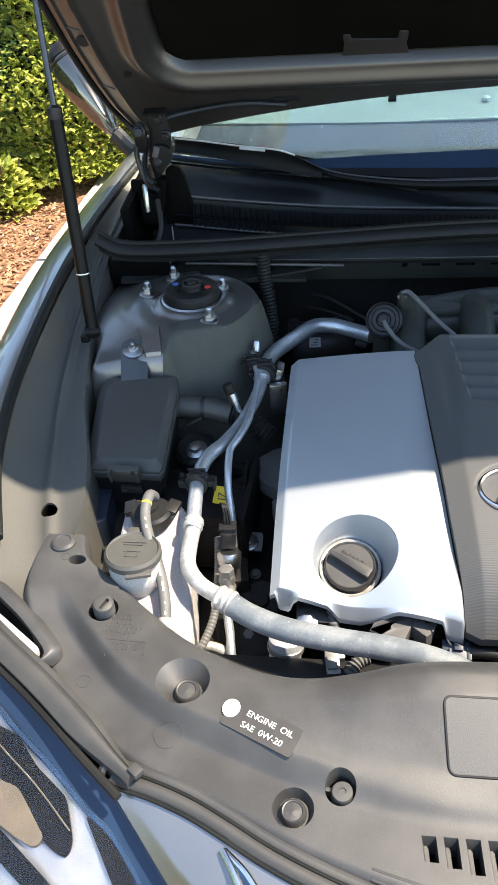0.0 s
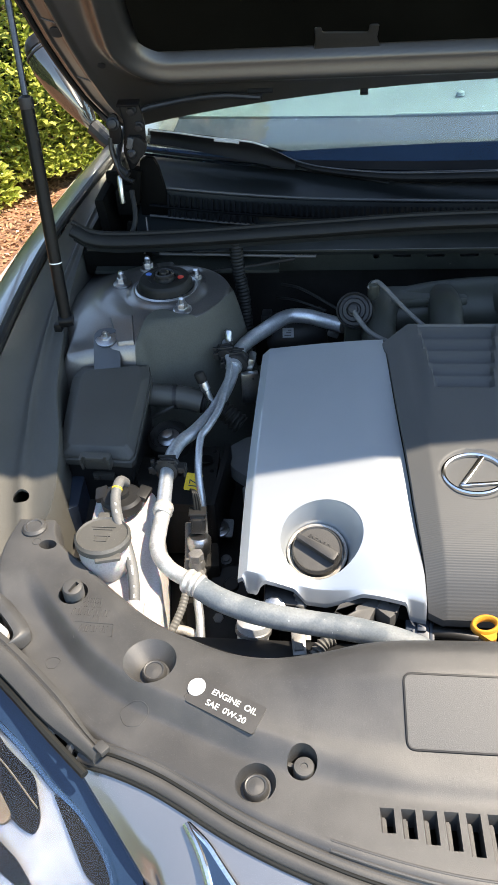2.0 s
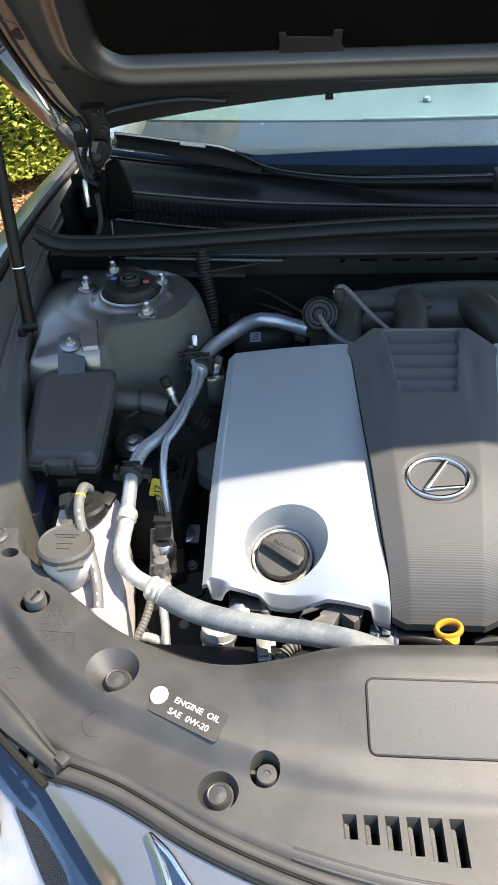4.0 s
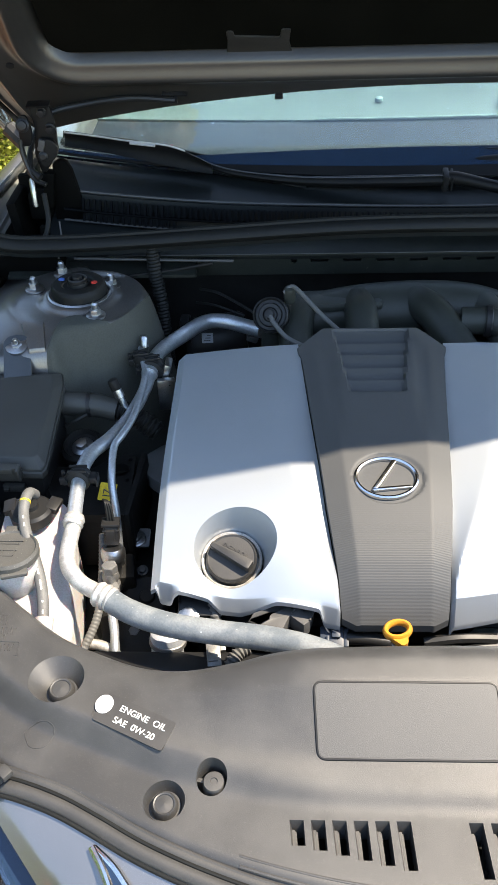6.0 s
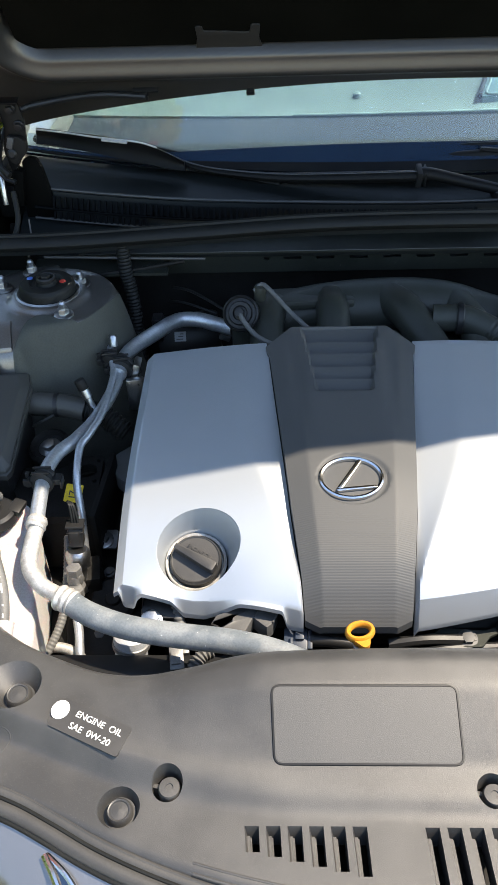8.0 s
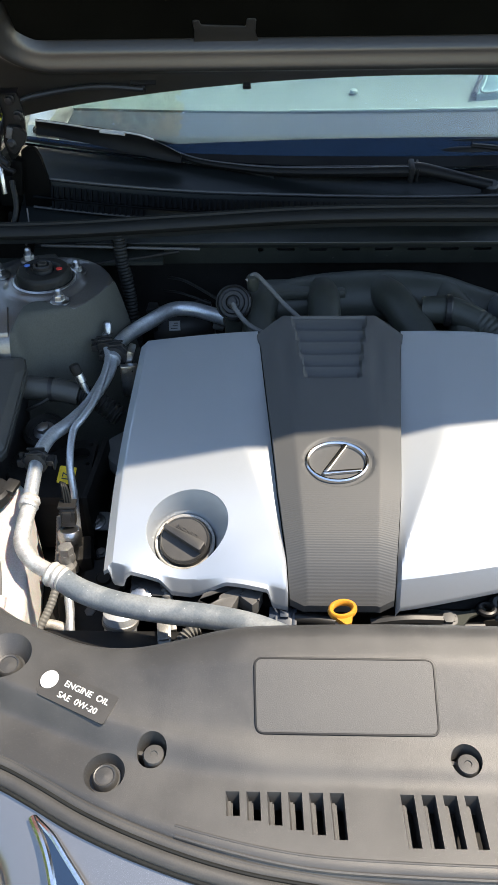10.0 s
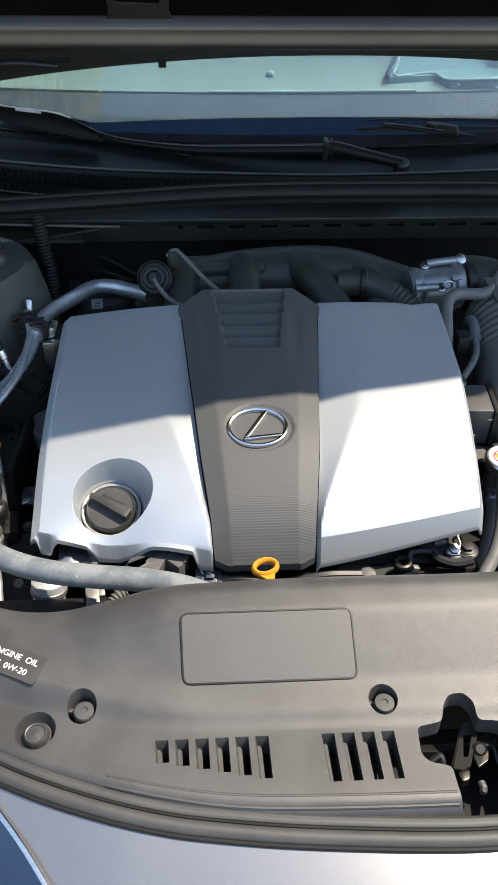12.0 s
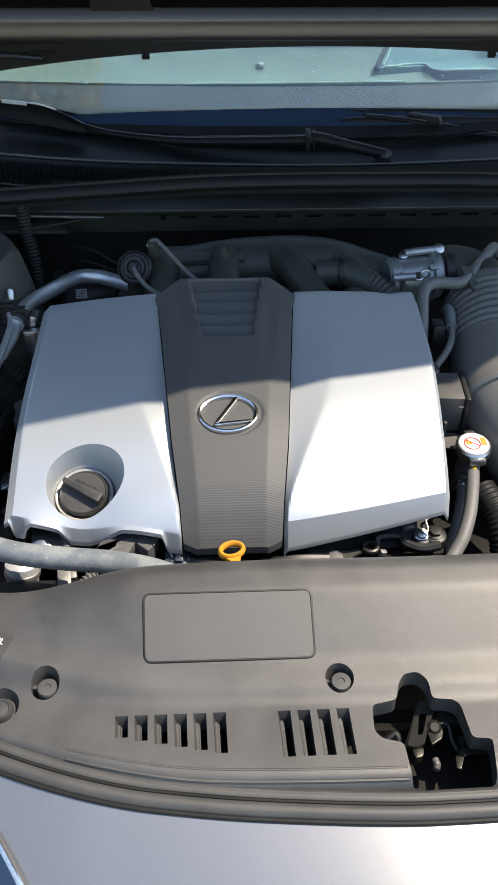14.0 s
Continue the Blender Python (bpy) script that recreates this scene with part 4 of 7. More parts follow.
part("panel", carve(sheet(trim_at, NT, 61, 0.024), cuts), TRIM, cover, smooth=30)


def on_trim(x, y, lift):
    return (x, y, trim_z(x, y) + lift)


for flip in (0, 1):
    pl = rounded([(0.2235, 0.595), (0.4185, 0.595), (0.4185, 0.525), (0.2265, 0.525)], 0.009, 6)
    X = lambda x: 2 * MID - x if flip else x
    bm = prism([(X(x), y) for x, y in pl], -0.004, 0.0012)
    for v in bm.verts:
        v.co.z += trim_z(0.36, v.co.y)
    part("blank_plate", bm, PLATE, cover, "smooth blank rectangular plate")
    part("plate_groove", tube([(X(x), y, trim_z(0.36, y) + 0.0006) for x, y in pl + pl[:1]], 0.0014, 6, 6, bent=False), BLACK, cover)
for x, y, r0, r1, deep in WELLS:
    z = trim_z(x, y) - min(deep, 0.018)
    if r0 > 0.03:
        x, y = x + 0.8 * SKEW, y - SKEW
    if r0 > 0.02:
        clip = turned([(r1 * 0.98, -0.002), (r1 * 0.98, 0.001), (r1 * 0.86, 0.001), (r1 * 0.80, 0.007), (r1 * 0.68, 0.0095), (r1 * 0.60, 0.0090), (r1 * 0.56, 0.0078), (r1 * 0.2, 0.0082), (0.0, 0.0088)], (x, y, z), (0, -0.1, 1), 30)
        single("push_clip", clip, TRIM, "round dark push clip sunk in the radiator cover", "clip", "clips of the radiator cover")
    else:
        clip = joined(turned([(0.0118, -0.03), (0.0118, 0.011), (0.0105, 0.0135), (0.004, 0.0138), (0.0035, 0.0125), (0.0, 0.0125)], (x + 0.002, y - 0.0005, z), (0, -0.05, 1), 24), box((x - 0.010, y + 0.003, z - 0.004), (0.016, 0.005, 0.022), (0, 0, -12), 0.001))
        if x < -0.1:
            clip = carve(turned([(0.0125, -0.02), (0.0125, -0.004)] + [(0.0135 if k % 2 else 0.0115, -0.002 + 0.0028 * k) for k in range(8)] + [(0.012, 0.0205), (0.008, 0.022), (0.0, 0.022)], (x + 0.001, y - 0.001, z + 0.014), (0.1, -0.15, 1), 24),
                         [box((x + 0.005, y - 0.006, z + 0.04), (0.005, 0.016, 0.02), (0, 0, -25), 0)])
        single("push_clip", clip, TRIM if x > -0.1 else OLDRUBBER, "grey plastic push clip standing in a round hole", "clip", "clips of the radiator cover")
scuttle = turned([(0.017, -0.01), (0.017, 0.003), (0.014, 0.006), (0.011, 0.0065), (0.01, 0.005), (0.0, 0.005)], on_trim(-0.266, 0.814, 0), (0, 0, 1), 24)
single("push_clip", scuttle, TRIM, "flat grey push clip at the end of the cover", "clip", "clips of the radiator cover")
for x, y, h, slant in LEDGES:
    for k, (dx, w, deep) in enumerate(((-0.0046, 0.0034, 0.0095), (-0.0020, 0.0014, 0.013))):
        b = prism(rect(0, 0, w, h * 0.94, slant), -0.008, 0.0)
        for v in b.verts:
            v.co = Vector((v.co.x + x + dx, v.co.y + y - 0.001, v.co.z + trim_z(x, v.co.y + y) - deep))
        part("slot_ledge", b, TRIM, cover)
for v, r, sink in ((0.035, 0.0022, 0.0008), (0.075, 0.0016, 0.0006)):
    lip = [(*(TRIM_F[i] + v * (TRIM_B[i] - TRIM_F[i])), np.interp(v * 60, range(61), TRIM_Z[i]) - sink) for i in range(70, 119, 3)]
    part("front_lip", tube([p for p in lip if 0.14 < p[0] < 0.506], r, 90, 8), TRIM, cover)
part("painted_flange", prism(rounded([(-0.44, 0.785), (-0.319, 0.7011), (-0.2491, 0.6503), (-0.2516, 0.6368), (-0.3104, 0.6788), (-0.44, 0.765)], 0.006, 4), 0.850, 0.857), PALE, cover, "pale sunlit painted flange")
border = spline([(-0.43, 0.82, 0.874), (-0.366, 0.763, 0.868), (-0.325, 0.731, 0.865), (-0.287, 0.701, 0.863), (-0.255, 0.671, 0.862), (-0.237, 0.651, 0.861), (-0.236, 0.640, 0.860), (-0.243, 0.630, 0.859)], 60)
part("flange_border", sheet(lambda u, v: tuple(border[int(round(u * 59))] + np.array((0.8, 0.6, 0)) * 0.020 * (v - 0.35) + np.array((0, 0, 0.004 * math.sin(math.pi * v) - 0.006 * v))), 60, 7, 0.012), TRIM, cover)
# embossed marks near the lamp
def moulded(points, r=0.0007):
    b = tube([on_trim(x, y, 0.0002) for x, y in points], r, max(6, 3 * len(points)), 6, bent=len(points) > 2)
    part("embossed_line", b, TRIM, cover)


for x, y, w, n in ((-0.157, 0.7005, 0.026, 6), (-0.156, 0.6930, 0.026, 6), (-0.153, 0.6815, 0.050, 9), (-0.146, 0.6705, 0.014, 2), (-0.144, 0.6570, 0.038, 7)):
    for k in range(n):
        xx = x - w / 2 + w * (k + 0.5) / n
        h = 0.0032 if n == 6 else 0.0045
        moulded([(xx - 0.3 * w / n, y - h), (xx - 0.1 * w / n, y + h), (xx + 0.25 * w / n, y + h), (xx + 0.3 * w / n, y - h)][: 3 + k % 2])
moulded([(-0.171, 0.667), (-0.121, 0.6655)])
moulded([(-0.171, 0.667), (-0.168, 0.6475)])
moulded([(-0.168, 0.6475), (-0.119, 0.6465)])
moulded([(-0.121, 0.6655), (-0.119, 0.6465)])
for x, y, r in ((-0.190, 0.622, 0.009), (-0.008, 0.569, 0.008), (-0.075, 0.557, 0.016), (-0.256, 0.790, 0.006)):
    moulded([(x + r * (1 + 0.12 * math.sin(3 * a)) * math.cos(a), y + 0.9 * r * math.sin(a)) for a in np.linspace(0, 2 * math.pi, 15)], 0.0005)

# oil grade sticker
turn = math.degrees(math.atan2(0.559 - 0.598, 0.078 + 0.010))
lab = Vector(on_trim(0.029, 0.5625, 0.0008))
gx, gy = (trim_z(0.055, 0.5625) - trim_z(0.003, 0.5625)) / 0.052, (trim_z(0.029, 0.58) - trim_z(0.029, 0.545)) / 0.035
LM = Matrix.Translation(lab) @ Vector((0, 0, 1)).rotation_difference(Vector((-gx, -gy, 1))).to_matrix().to_4x4() @ pose(0, 0, 0, 0, 0, turn)
label = thing("oil_sticker", (0.029, 0.5625, 0.855), "black oil grade sticker with white letters on the radiator cover", "sticker")
part("backing", prism(rounded(rect(0.002, 0, 0.086, 0.034), 0.003, 4), -0.0012, 0.0006, LM), STICKER, label)
part("white_disc", prism([(-0.0375 + 0.0098 * math.cos(a), 0.003 + 0.0108 * math.sin(a)) for a in np.linspace(0, 6.28, 30)[:-1]], 0.0004, 0.0012, LM), WHITE, label)
part("lettering", joined(lettering("ENGINE  OIL", 0.0100, LM @ pose(-0.0190, 0.0062, 0.0010)), lettering("SAE  0W-20", 0.0100, LM @ pose(-0.0190, -0.0078, 0.0010))), WHITE, label, "white letters", smooth=0)

# rubber seals in front of the cover
front_seal = thing("nose_seal", (MID, 0.39, 0.81), "dusty black rubber seal along the bonnet opening", "seal")
def along(dx, dz):
    """The bonnet opening's edge, moved squarely to itself in the plan."""
    t = np.gradient(FRONT, axis=0)
    n = np.stack([-t[:, 1], t[:, 0], 0 * t[:, 0]], axis=1) / np.hypot(t[:, 0], t[:, 1])[:, None]
    return [tuple(p) for p in (FRONT + n * dx + np.array((0, 0, dz)))[1:120:4]]


part("seal_body", tube(along(0.002, 0.003), 0.0082, 190, 12, 0.9), OLDRUBBER, front_seal)
part("seal_lip", tube(along(0.0155, 0.004), 0.0080, 190, 12), OLDRUBBER, front_seal)
part("seal_groove", tube(along(0.0090, 0.0085), 0.0022, 190, 8), RUBBER, front_seal, "black groove")
part("seal_ridge", tube(along(0.0175, 0.0105), 0.0020, 190, 8), OLDRUBBER, front_seal)
part("seal_foot", tube(along(-0.0065, 0.0), 0.0030, 190, 8), RUBBER, front_seal)
part("seal_end", turned([(0.0, -0.002), (0.012, 0.0), (0.013, 0.005), (0.009, 0.009), (0.0, 0.010)], (-0.135, 0.521, 0.826), (-0.8, 0.2, 0.3), 18), OLDRUBBER, front_seal)
lamp_seal = thing("lamp_seal", (-0.2, 0.6, 0.82), "flat grey dusty rubber strip between lamp and radiator cover", "seal")
strip = spline([(-0.42, 0.758, 0.860), (-0.36, 0.705, 0.859), (-0.304, 0.660, 0.858), (-0.234, 0.608, 0.856), (-0.186, 0.570, 0.852), (-0.138, 0.531, 0.846), (-0.102, 0.504, 0.840)], 50)
part("strip", sheet(lambda u, v: tuple(strip[int(round(u * 49))] + np.array((0.62, 0.75, 0)) * (0.036 * (v - 0.5)) * (1 - 0.55 * smoothstep(0.75, 1, u)) + np.array((0, 0, 0.007 * math.sin(math.pi * v) - 0.004 * math.exp(-((v - 0.72) / 0.05) ** 2)))), 50, 25, 0.012), OLDRUBBER, lamp_seal)
part("end_tab", box((-0.098, 0.508, 0.848), (0.014, 0.012, 0.008), (0, 0, -38), 0.0015), OLDRUBBER, lamp_seal)
part("strip_edge", tube([tuple(p + np.array((-0.013, -0.017, -0.010))) for p in strip[::7]], 0.005, 60, 8), RUBBER, lamp_seal)

# ---- engine cover ----
YS, ZS = [0.69, 0.715, 0.735, 0.76, 0.80, 0.888, 1.0, 1.16, 1.21], [0.79, 0.815, 0.842, 0.868, 0.893, 0.925, 0.946, 0.971, 0.974]
CROWN = spline(list(zip(YS, ZS)), 200)
CX = 0.331  # middle of the engine cover


def crown(y):
    return float(np.interp(y, CROWN[:, 0], CROWN[:, 1]))


def seam(y, s):
    """Half width of the middle panel."""
    return float(np.interp(y, [0.70, 0.76, 0.85, 1.0, 1.2], [0.0645, 0.0695, 0.0815, 0.096, 0.116]))


def soft(q):
    """A ramp that starts gently at zero."""
    return 0.5 * (q + math.sqrt(q * q + 0.012)) if q > -1 else 0.003 / max(1.0, -q)


FILL = (0.1225, 0.8285)


def left_height(x, y):
    d = max(0.0, (CX - seam(y, -1)) - x) / 0.21
    z = crown(y + 0.014 * (1 - smoothstep(0.74, 0.82, y))) - 0.006 - (0.030 + 0.016 * smoothstep(0.95, 1.2, y)) * d ** 1.1 - 0.015 * math.exp(-((x - 0.124) / 0.05) ** 2) * (1 - smoothstep(0.765, 0.815, y)) - 0.010 * (1 - smoothstep(0.98, 1.16, y)) * soft(1 - ((CX - seam(y, -1)) - x) / (0.004 + 0.05 * smoothstep(0.74, 1.02, y)))
    return z


def left_front(x):
    """Front of the left panel in the plan."""
    return float(np.interp(x, [0.02, 0.06, 0.12, 0.18, 0.262], [0.778, 0.768, 0.757, 0.748, 0.730]))


def left_hem(x):
    """Lower edge of the left panel's front face, cut out over the ignition plugs."""
    return float(np.interp(x, [0.018, 0.026, 0.030, 0.044, 0.050, 0.058, 0.069, 0.088, 0.098, 0.110, 0.137, 0.156, 0.180, 0.206, 0.230, 0.236, 0.243, 0.27],
                           [0.842, 0.840, 0.816, 0.816, 0.834, 0.844, 0.847, 0.843, 0.832, 0.815, 0.816, 0.827, 0.845, 0.856, 0.857, 0.850, 0.821, 0.820]))


def left_panel(u, v):
    x0 = 0.0185
    y = 0.0
    x = x0 + 0.24 * u
    for _ in range(2):
        y0 = left_front(x)
        yb = 1.207 - 0.037 * u
        y = y0 + (yb - y0) * max(0.0, (v - 0.10) / 0.90)
        x = x0 + (CX - seam(y, -1) - 0.0015 - x0) * u
    edge = 0.011 * max(0.0, 1 - (x - x0) / 0.013)
    z = left_height(x, y) - edge
    if v < 0.10:
        w = v / 0.10
        zb = min(left_hem(x), z - 0.002)
        return (x, y - 0.006 * (1 - w), zb + (z - zb) * w)
    return (x, y, z)


engine_cover = thing("engine_cover", (CX, 0.95, 0.82), "silver and charcoal plastic engine cover with a filler well", "engine cover")
WELL = (0.1285, 0.8155, 0.0555, 0.0485)  # middle and half widths of the filler well
rim = [(WELL[0] + WELL[2] * math.cos(a), WELL[1] + WELL[3] * math.sin(a)) for a in np.linspace(0, 2 * math.pi, 72, endpoint=False)]
part("left_panel", carve(sheet(left_panel, 110, 130, 0.007, (0, 0, -1)), [prism(rim, 0.75, 1.0)]), SILVER, engine_cover, "satin silver panel with a round filler well", smooth=28)


def well_ring(k, lift, down):
    """One ring of the well's wall: k runs from 0 at the floor to 1 at the rim."""
    out = []
    for a in np.linspace(0, 2 * math.pi, 72, endpoint=False):
        f = (0.1228 + 0.0418 * math.cos(a), 0.8235 + 0.0395 * math.sin(a))
        e = (WELL[0] + WELL[2] * math.cos(a), WELL[1] + WELL[3] * math.sin(a))
        x, y = f[0] + (e[0] - f[0]) * k, f[1] + (e[1] - f[1]) * k
        top, low = left_height(*e), 0.8315 + 0.40 * (f[1] - FILL[1])
        out.append((x, y, low + (top - low) * min(1.0, k) ** 0.8 * (1 - 0.06 * max(0.0, k - 0.9) / 0.1) + lift - down))
    return out


part("filler_well", rings_to_bm([well_ring(0.0, 0, 0.016), well_ring(0.0, 0, 0), well_ring(0.25, 0, 0), well_ring(0.5, 0, 0), well_ring(0.75, 0, 0), well_ring(0.9, 0, 0), well_ring(0.97, 0.0016, 0), well_ring(1.02, 0.0016, 0), well_ring(1.035, 0, 0.002)], caps=False), SILVER, engine_cover, "round silver filler well", smooth=60)


def right_panel(u, v):
    x1 = float(np.interp(v, [0, 0.07, 0.35, 0.65, 1], [0.632, 0.632, 0.641, 0.654, 0.655]))
    y_e, y_b = 0.742 + 0.034 * u ** 1.2, 1.177 + 0.004 * u  # upper edge of the front face, rear edge
    w = max(0.0, (v - 0.07) / 0.93)
    y = y_e + (y_b - y_e) * w ** 1.15
    x0 = CX + seam(y, 1) + 0.0015
    x = x0 + (x1 - x0) * u
    z = crown(y + 0.006 * (1 - w) ** 4) - 0.004 - 0.010 * u - 0.014 * smoothstep(0.962, 1.0, u) - 0.004 * smoothstep(0.97, 1, w)
    z -= 0.012 * (1 - 0.75 * smoothstep(0.5, 1.0, w)) * soft(1 - (x - x0) / (0.004 + 0.055 * smoothstep(0.0, 0.6, w)))
    z -= 0.0035 * math.exp(-((x - 0.606) / 0.017) ** 2) * smoothstep(0.93, 1.0, w)
    if v < 0.07:
        k = 1 - v / 0.07
        return (x, y - (0.014 - 0.003 * u) * k, z - (0.038 - 0.012 * u) * k)
    return (x, y, z)


part("right_panel", sheet(right_panel, 90, 201, 0.006), SILVER, engine_cover, "satin silver side panel", smooth=24)


def middle_panel(u, v):
    y = 0.7205 + 0.1395 * v / 0.72 if v < 0.72 else 0.86 + 0.336 * (v - 0.72) / 0.28
    s = 2 * u - 1
    half = seam(y, 0)
    y -= 0.040 * max(0.0, (abs(s) - 0.64) / 0.36) * smoothstep(1.12, 1.196, y) - 0.008 * max(0.0, (abs(s) - 0.72) / 0.28) * (1 - smoothstep(0.7205, 0.745, y))
    z = crown(y) - 0.003 + 0.009 * (1 - max(0.0, abs(s) - 0.66) / 0.34)
    ribs = 0.00020 * (0.5 + 0.5 * math.sin(2 * math.pi * (y - 0.70) / 0.0027)) * (1 - smoothstep(0.80, 0.86, y))
    z += ribs
    lv = smoothstep(1.045, 1.050, y) * (1 - smoothstep(1.188, 1.194, y))
    lw = 0.39 + 0.12 * (y - 1.045) / 0.145
    inside = lv * (1 - smoothstep(lw - 0.02, lw + 0.02, abs(s)))
    step = ((y - 1.045) / 0.029) % 1.0
    z -= inside * (0.0040 + 0.0085 * (1 - step))
    flank = smoothstep(0.92, 1.1, y) * (1 - smoothstep(1.1, 1.2, y)) * math.exp(-((abs(s) - 0.66) / 0.1) ** 2)
    z -= 0.004 * flank
    bd = math.hypot((CX - 0.001 + (s * half) - CX) / 0.047, (y - 0.886) / 0.039)
    z -= 0.0035 * (1 - smoothstep(0.94, 1.04, bd))
    return (CX + s * half, y, z)


part("middle_panel", sheet(middle_panel, 61, 560, 0.012), CENTRE, engine_cover, "charcoal middle panel with fine ribs and louvres", smooth=30)

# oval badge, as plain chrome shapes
bz = crown(0.886) + 0.0015
tilt = math.degrees(math.atan2(crown(0.92) - crown(0.85), 0.07))
BM = pose(CX - 0.002, 0.886, bz + 0.001, tilt, 0, 0)
badge = part("badge", rings_to_bm([[BM @ Vector(((0.0435 + dr) * math.cos(a), (0.0345 + dr) * math.sin(a), h)) for a in np.linspace(0, 2 * math.pi, 64, endpoint=False)]
                                   for dr, h in ((0.0, 0.0), (-0.0008, 0.0035), (-0.003, 0.0045), (-0.0055, 0.0035), (-0.0065, 0.0))], caps=False), CHROME, engine_cover, "oval chrome badge ring")
part("badge_bar", prism(rounded([(-0.020, -0.017), (-0.014, -0.019), (0.016, 0.027), (0.010, 0.029)], 0.003, 4), -0.003, 0.0042, BM, bevel=0.001), CHROME, badge)
part("badge_bar", prism(rounded([(-0.021, -0.017), (-0.019, -0.022), (0.034, -0.016), (0.032, -0.012)], 0.003, 4), -0.003, 0.0040, BM, bevel=0.001), CHROME, badge)

# oil filler cap
CAPGREY = mat("dusty_black_plastic", (0.020, 0.0198, 0.0195), 0.5, second=(0.034, 0.033, 0.032), patch=30, grain=700, bump=0.3, specks=(0.12, 0.115, 0.11), speck_size=500, speck_cut=0.72)
cap_axis = Vector((0.0, -0.42, 1)).normalized()
fill = Vector((FILL[0], FILL[1], 0.8245))
filler = thing("oil_filler_cap", tuple(fill), "round black oil filler cap with a raised grip", "oil cap")
part("neck_ring", turned([(0.0368, 0.004), (0.0412, 0.010), (0.0412, 0.0135), (0.0395, 0.0150), (0.0372, 0.0135), (0.0362, 0.004)], fill, cap_axis, 44), FROST, filler, "pale metal neck ring")
part("cap_body", turned([(0.0338, 0.0), (0.0342, 0.019), (0.032, 0.0225), (0.0305, 0.0215), (0.0, 0.0215)], fill, cap_axis, 44), CAPGREY, filler, smooth=30)
grip = prism(rounded([(-0.0315, -0.0038), (0.020, -0.0068), (0.0305, -0.007), (0.0305, 0.007), (0.020, 0.0068), (-0.0315, 0.0038)], 0.0025, 4), 0, 0.0135, Matrix.Translation(fill + cap_axis * 0.0215) @ pose(0, 0, 0, 22.8, 0, 0) @ pose(0, 0, 0, 0, 0, -30), bevel=0.0015)
part("grip", grip, CAPGREY, filler)
part("lettering", lettering("ENGINE OIL", 0.0072, Matrix.Translation(fill + cap_axis * 0.0228) @ pose(0, 0, 0, 22.8, 0, 0) @ pose(0, 0, 0, 0, 0, -30) @ pose(-0.020, 0.0115, 0), 0.0003), STICKER, filler, smooth=0)

# ---- bonnet ----
HD = Vector((0, -0.616, 0.788))
HN = Vector((0, -0.788, -0.616))  # towards the engine
HP = Vector((0, 1.705, 1.21))


def rear_edge(x):
    return 0.02 - 0.125 * ((x - MID) / 0.9) ** 2


def front_edge(x):
    a = abs(x - MID) / 0.94
    return 1.256 - 0.185 * a ** 2 - 0.12 * a ** 6


def hood_point(x, s, h):
    return Vector((x, 0, 0)) + HP + HD * s + HN * h


def half_width(s):
    """Half width of the bonnet, which narrows towards the windshield."""
    return float(np.interp(s, [-0.12, -0.07, -0.01, 0.06, 0.145, 0.26, 0.6, 1.1, 1.27], [0.865, 0.90, 0.921, 0.935, 0.947, 0.956, 0.962, 0.945, 0.90]))


def hood_inner(u, v):
    w = 2 * u - 1
    w = math.copysign(1 - (1 - abs(w)) ** 1.8, w)
    x = MID + 0.92 * w
    s = rear_edge(x) + (front_edge(x) - rear_edge(x)) * v ** 1.6
    x = MID + half_width(s) * w
    a = abs(x - MID)
    e = half_width(s) - a
    # a raised roll runs round the sunken middle
    p, q = s - 0.090, 0.785 - 0.03 * smoothstep(0.15, 0.6, s) - a
    rr = 0.075
    cav = min(p, q) if p > rr or q > rr else rr - math.hypot(rr - p, rr - q)
    cav = min(cav, 1.05 - s)
    h = -0.045 * smoothstep(0.0, 0.022, cav)
    roll = 0.020 * math.exp(-((cav + 0.026) / 0.018) ** 2)
    ridges = 0.005 * math.exp(-((e - 0.024) / 0.004) ** 2) + 0.006 * math.exp(-((e - 0.061) / 0.005) ** 2)
    edge = -0.010 * (1 - smoothstep(0.0, 0.014, e)) - 0.35 * max(0.0, 0.058 - e)
    return hood_point(x, s, h + roll + ridges + edge)


def hood_outer(u, v):
    w = 2 * u - 1
    x = MID + 0.93 * w
    s = rear_edge(x) + (front_edge(x) - rear_edge(x)) * v
    return hood_point(MID + (half_width(s) + 0.016) * w, s - 0.008 * (1 - v), -0.040 - 0.05 * math.sin(math.pi * u) ** 0.5)


hood = thing("bonnet", (MID, 1.65, 1.15), "open silver bonnet seen from below with a dark hollow inner panel", "bonnet")
inner = part("inner_panel", sheet(hood_inner, 281, 240, 0.010, tuple(-HN)), UNDER, hood, "satin grey inner panel with a raised roll", smooth=60)
part("outer_skin", sheet(hood_outer, 80, 60, 0.006, tuple(-HN)), PAINT, hood, "silver painted outer skin")
# bonnet fittings
part("liner", sheet(lambda u, v: tuple(hood_point(MID + 0.765 * (2 * u - 1), 0.104 + 0.92 * v, -0.020)), 12, 12, 0.003, tuple(HN)), FELT, hood, "black felt liner")
for x, s, w, h in ((-0.367, 0.183, 0.013, 0.012), (-0.309, 0.095, 0.008, 0.007)):
    m = Matrix.Translation(hood_point(x, s, 0.0005)) @ HN.to_track_quat("Z", "Y").to_matrix().to_4x4()
    part("drain_hole", prism([(w * math.cos(a), h * math.sin(a)) for a in np.linspace(0, 6.28, 20)[:-1]], -0.002, 0.0015, m), BLACK, hood)
HM = Matrix(((1, 0, 0, 0), (0, HD.y, HN.y, HP.y), (0, HD.z, HN.z, HP.z), (0, 0, 0, 1)))
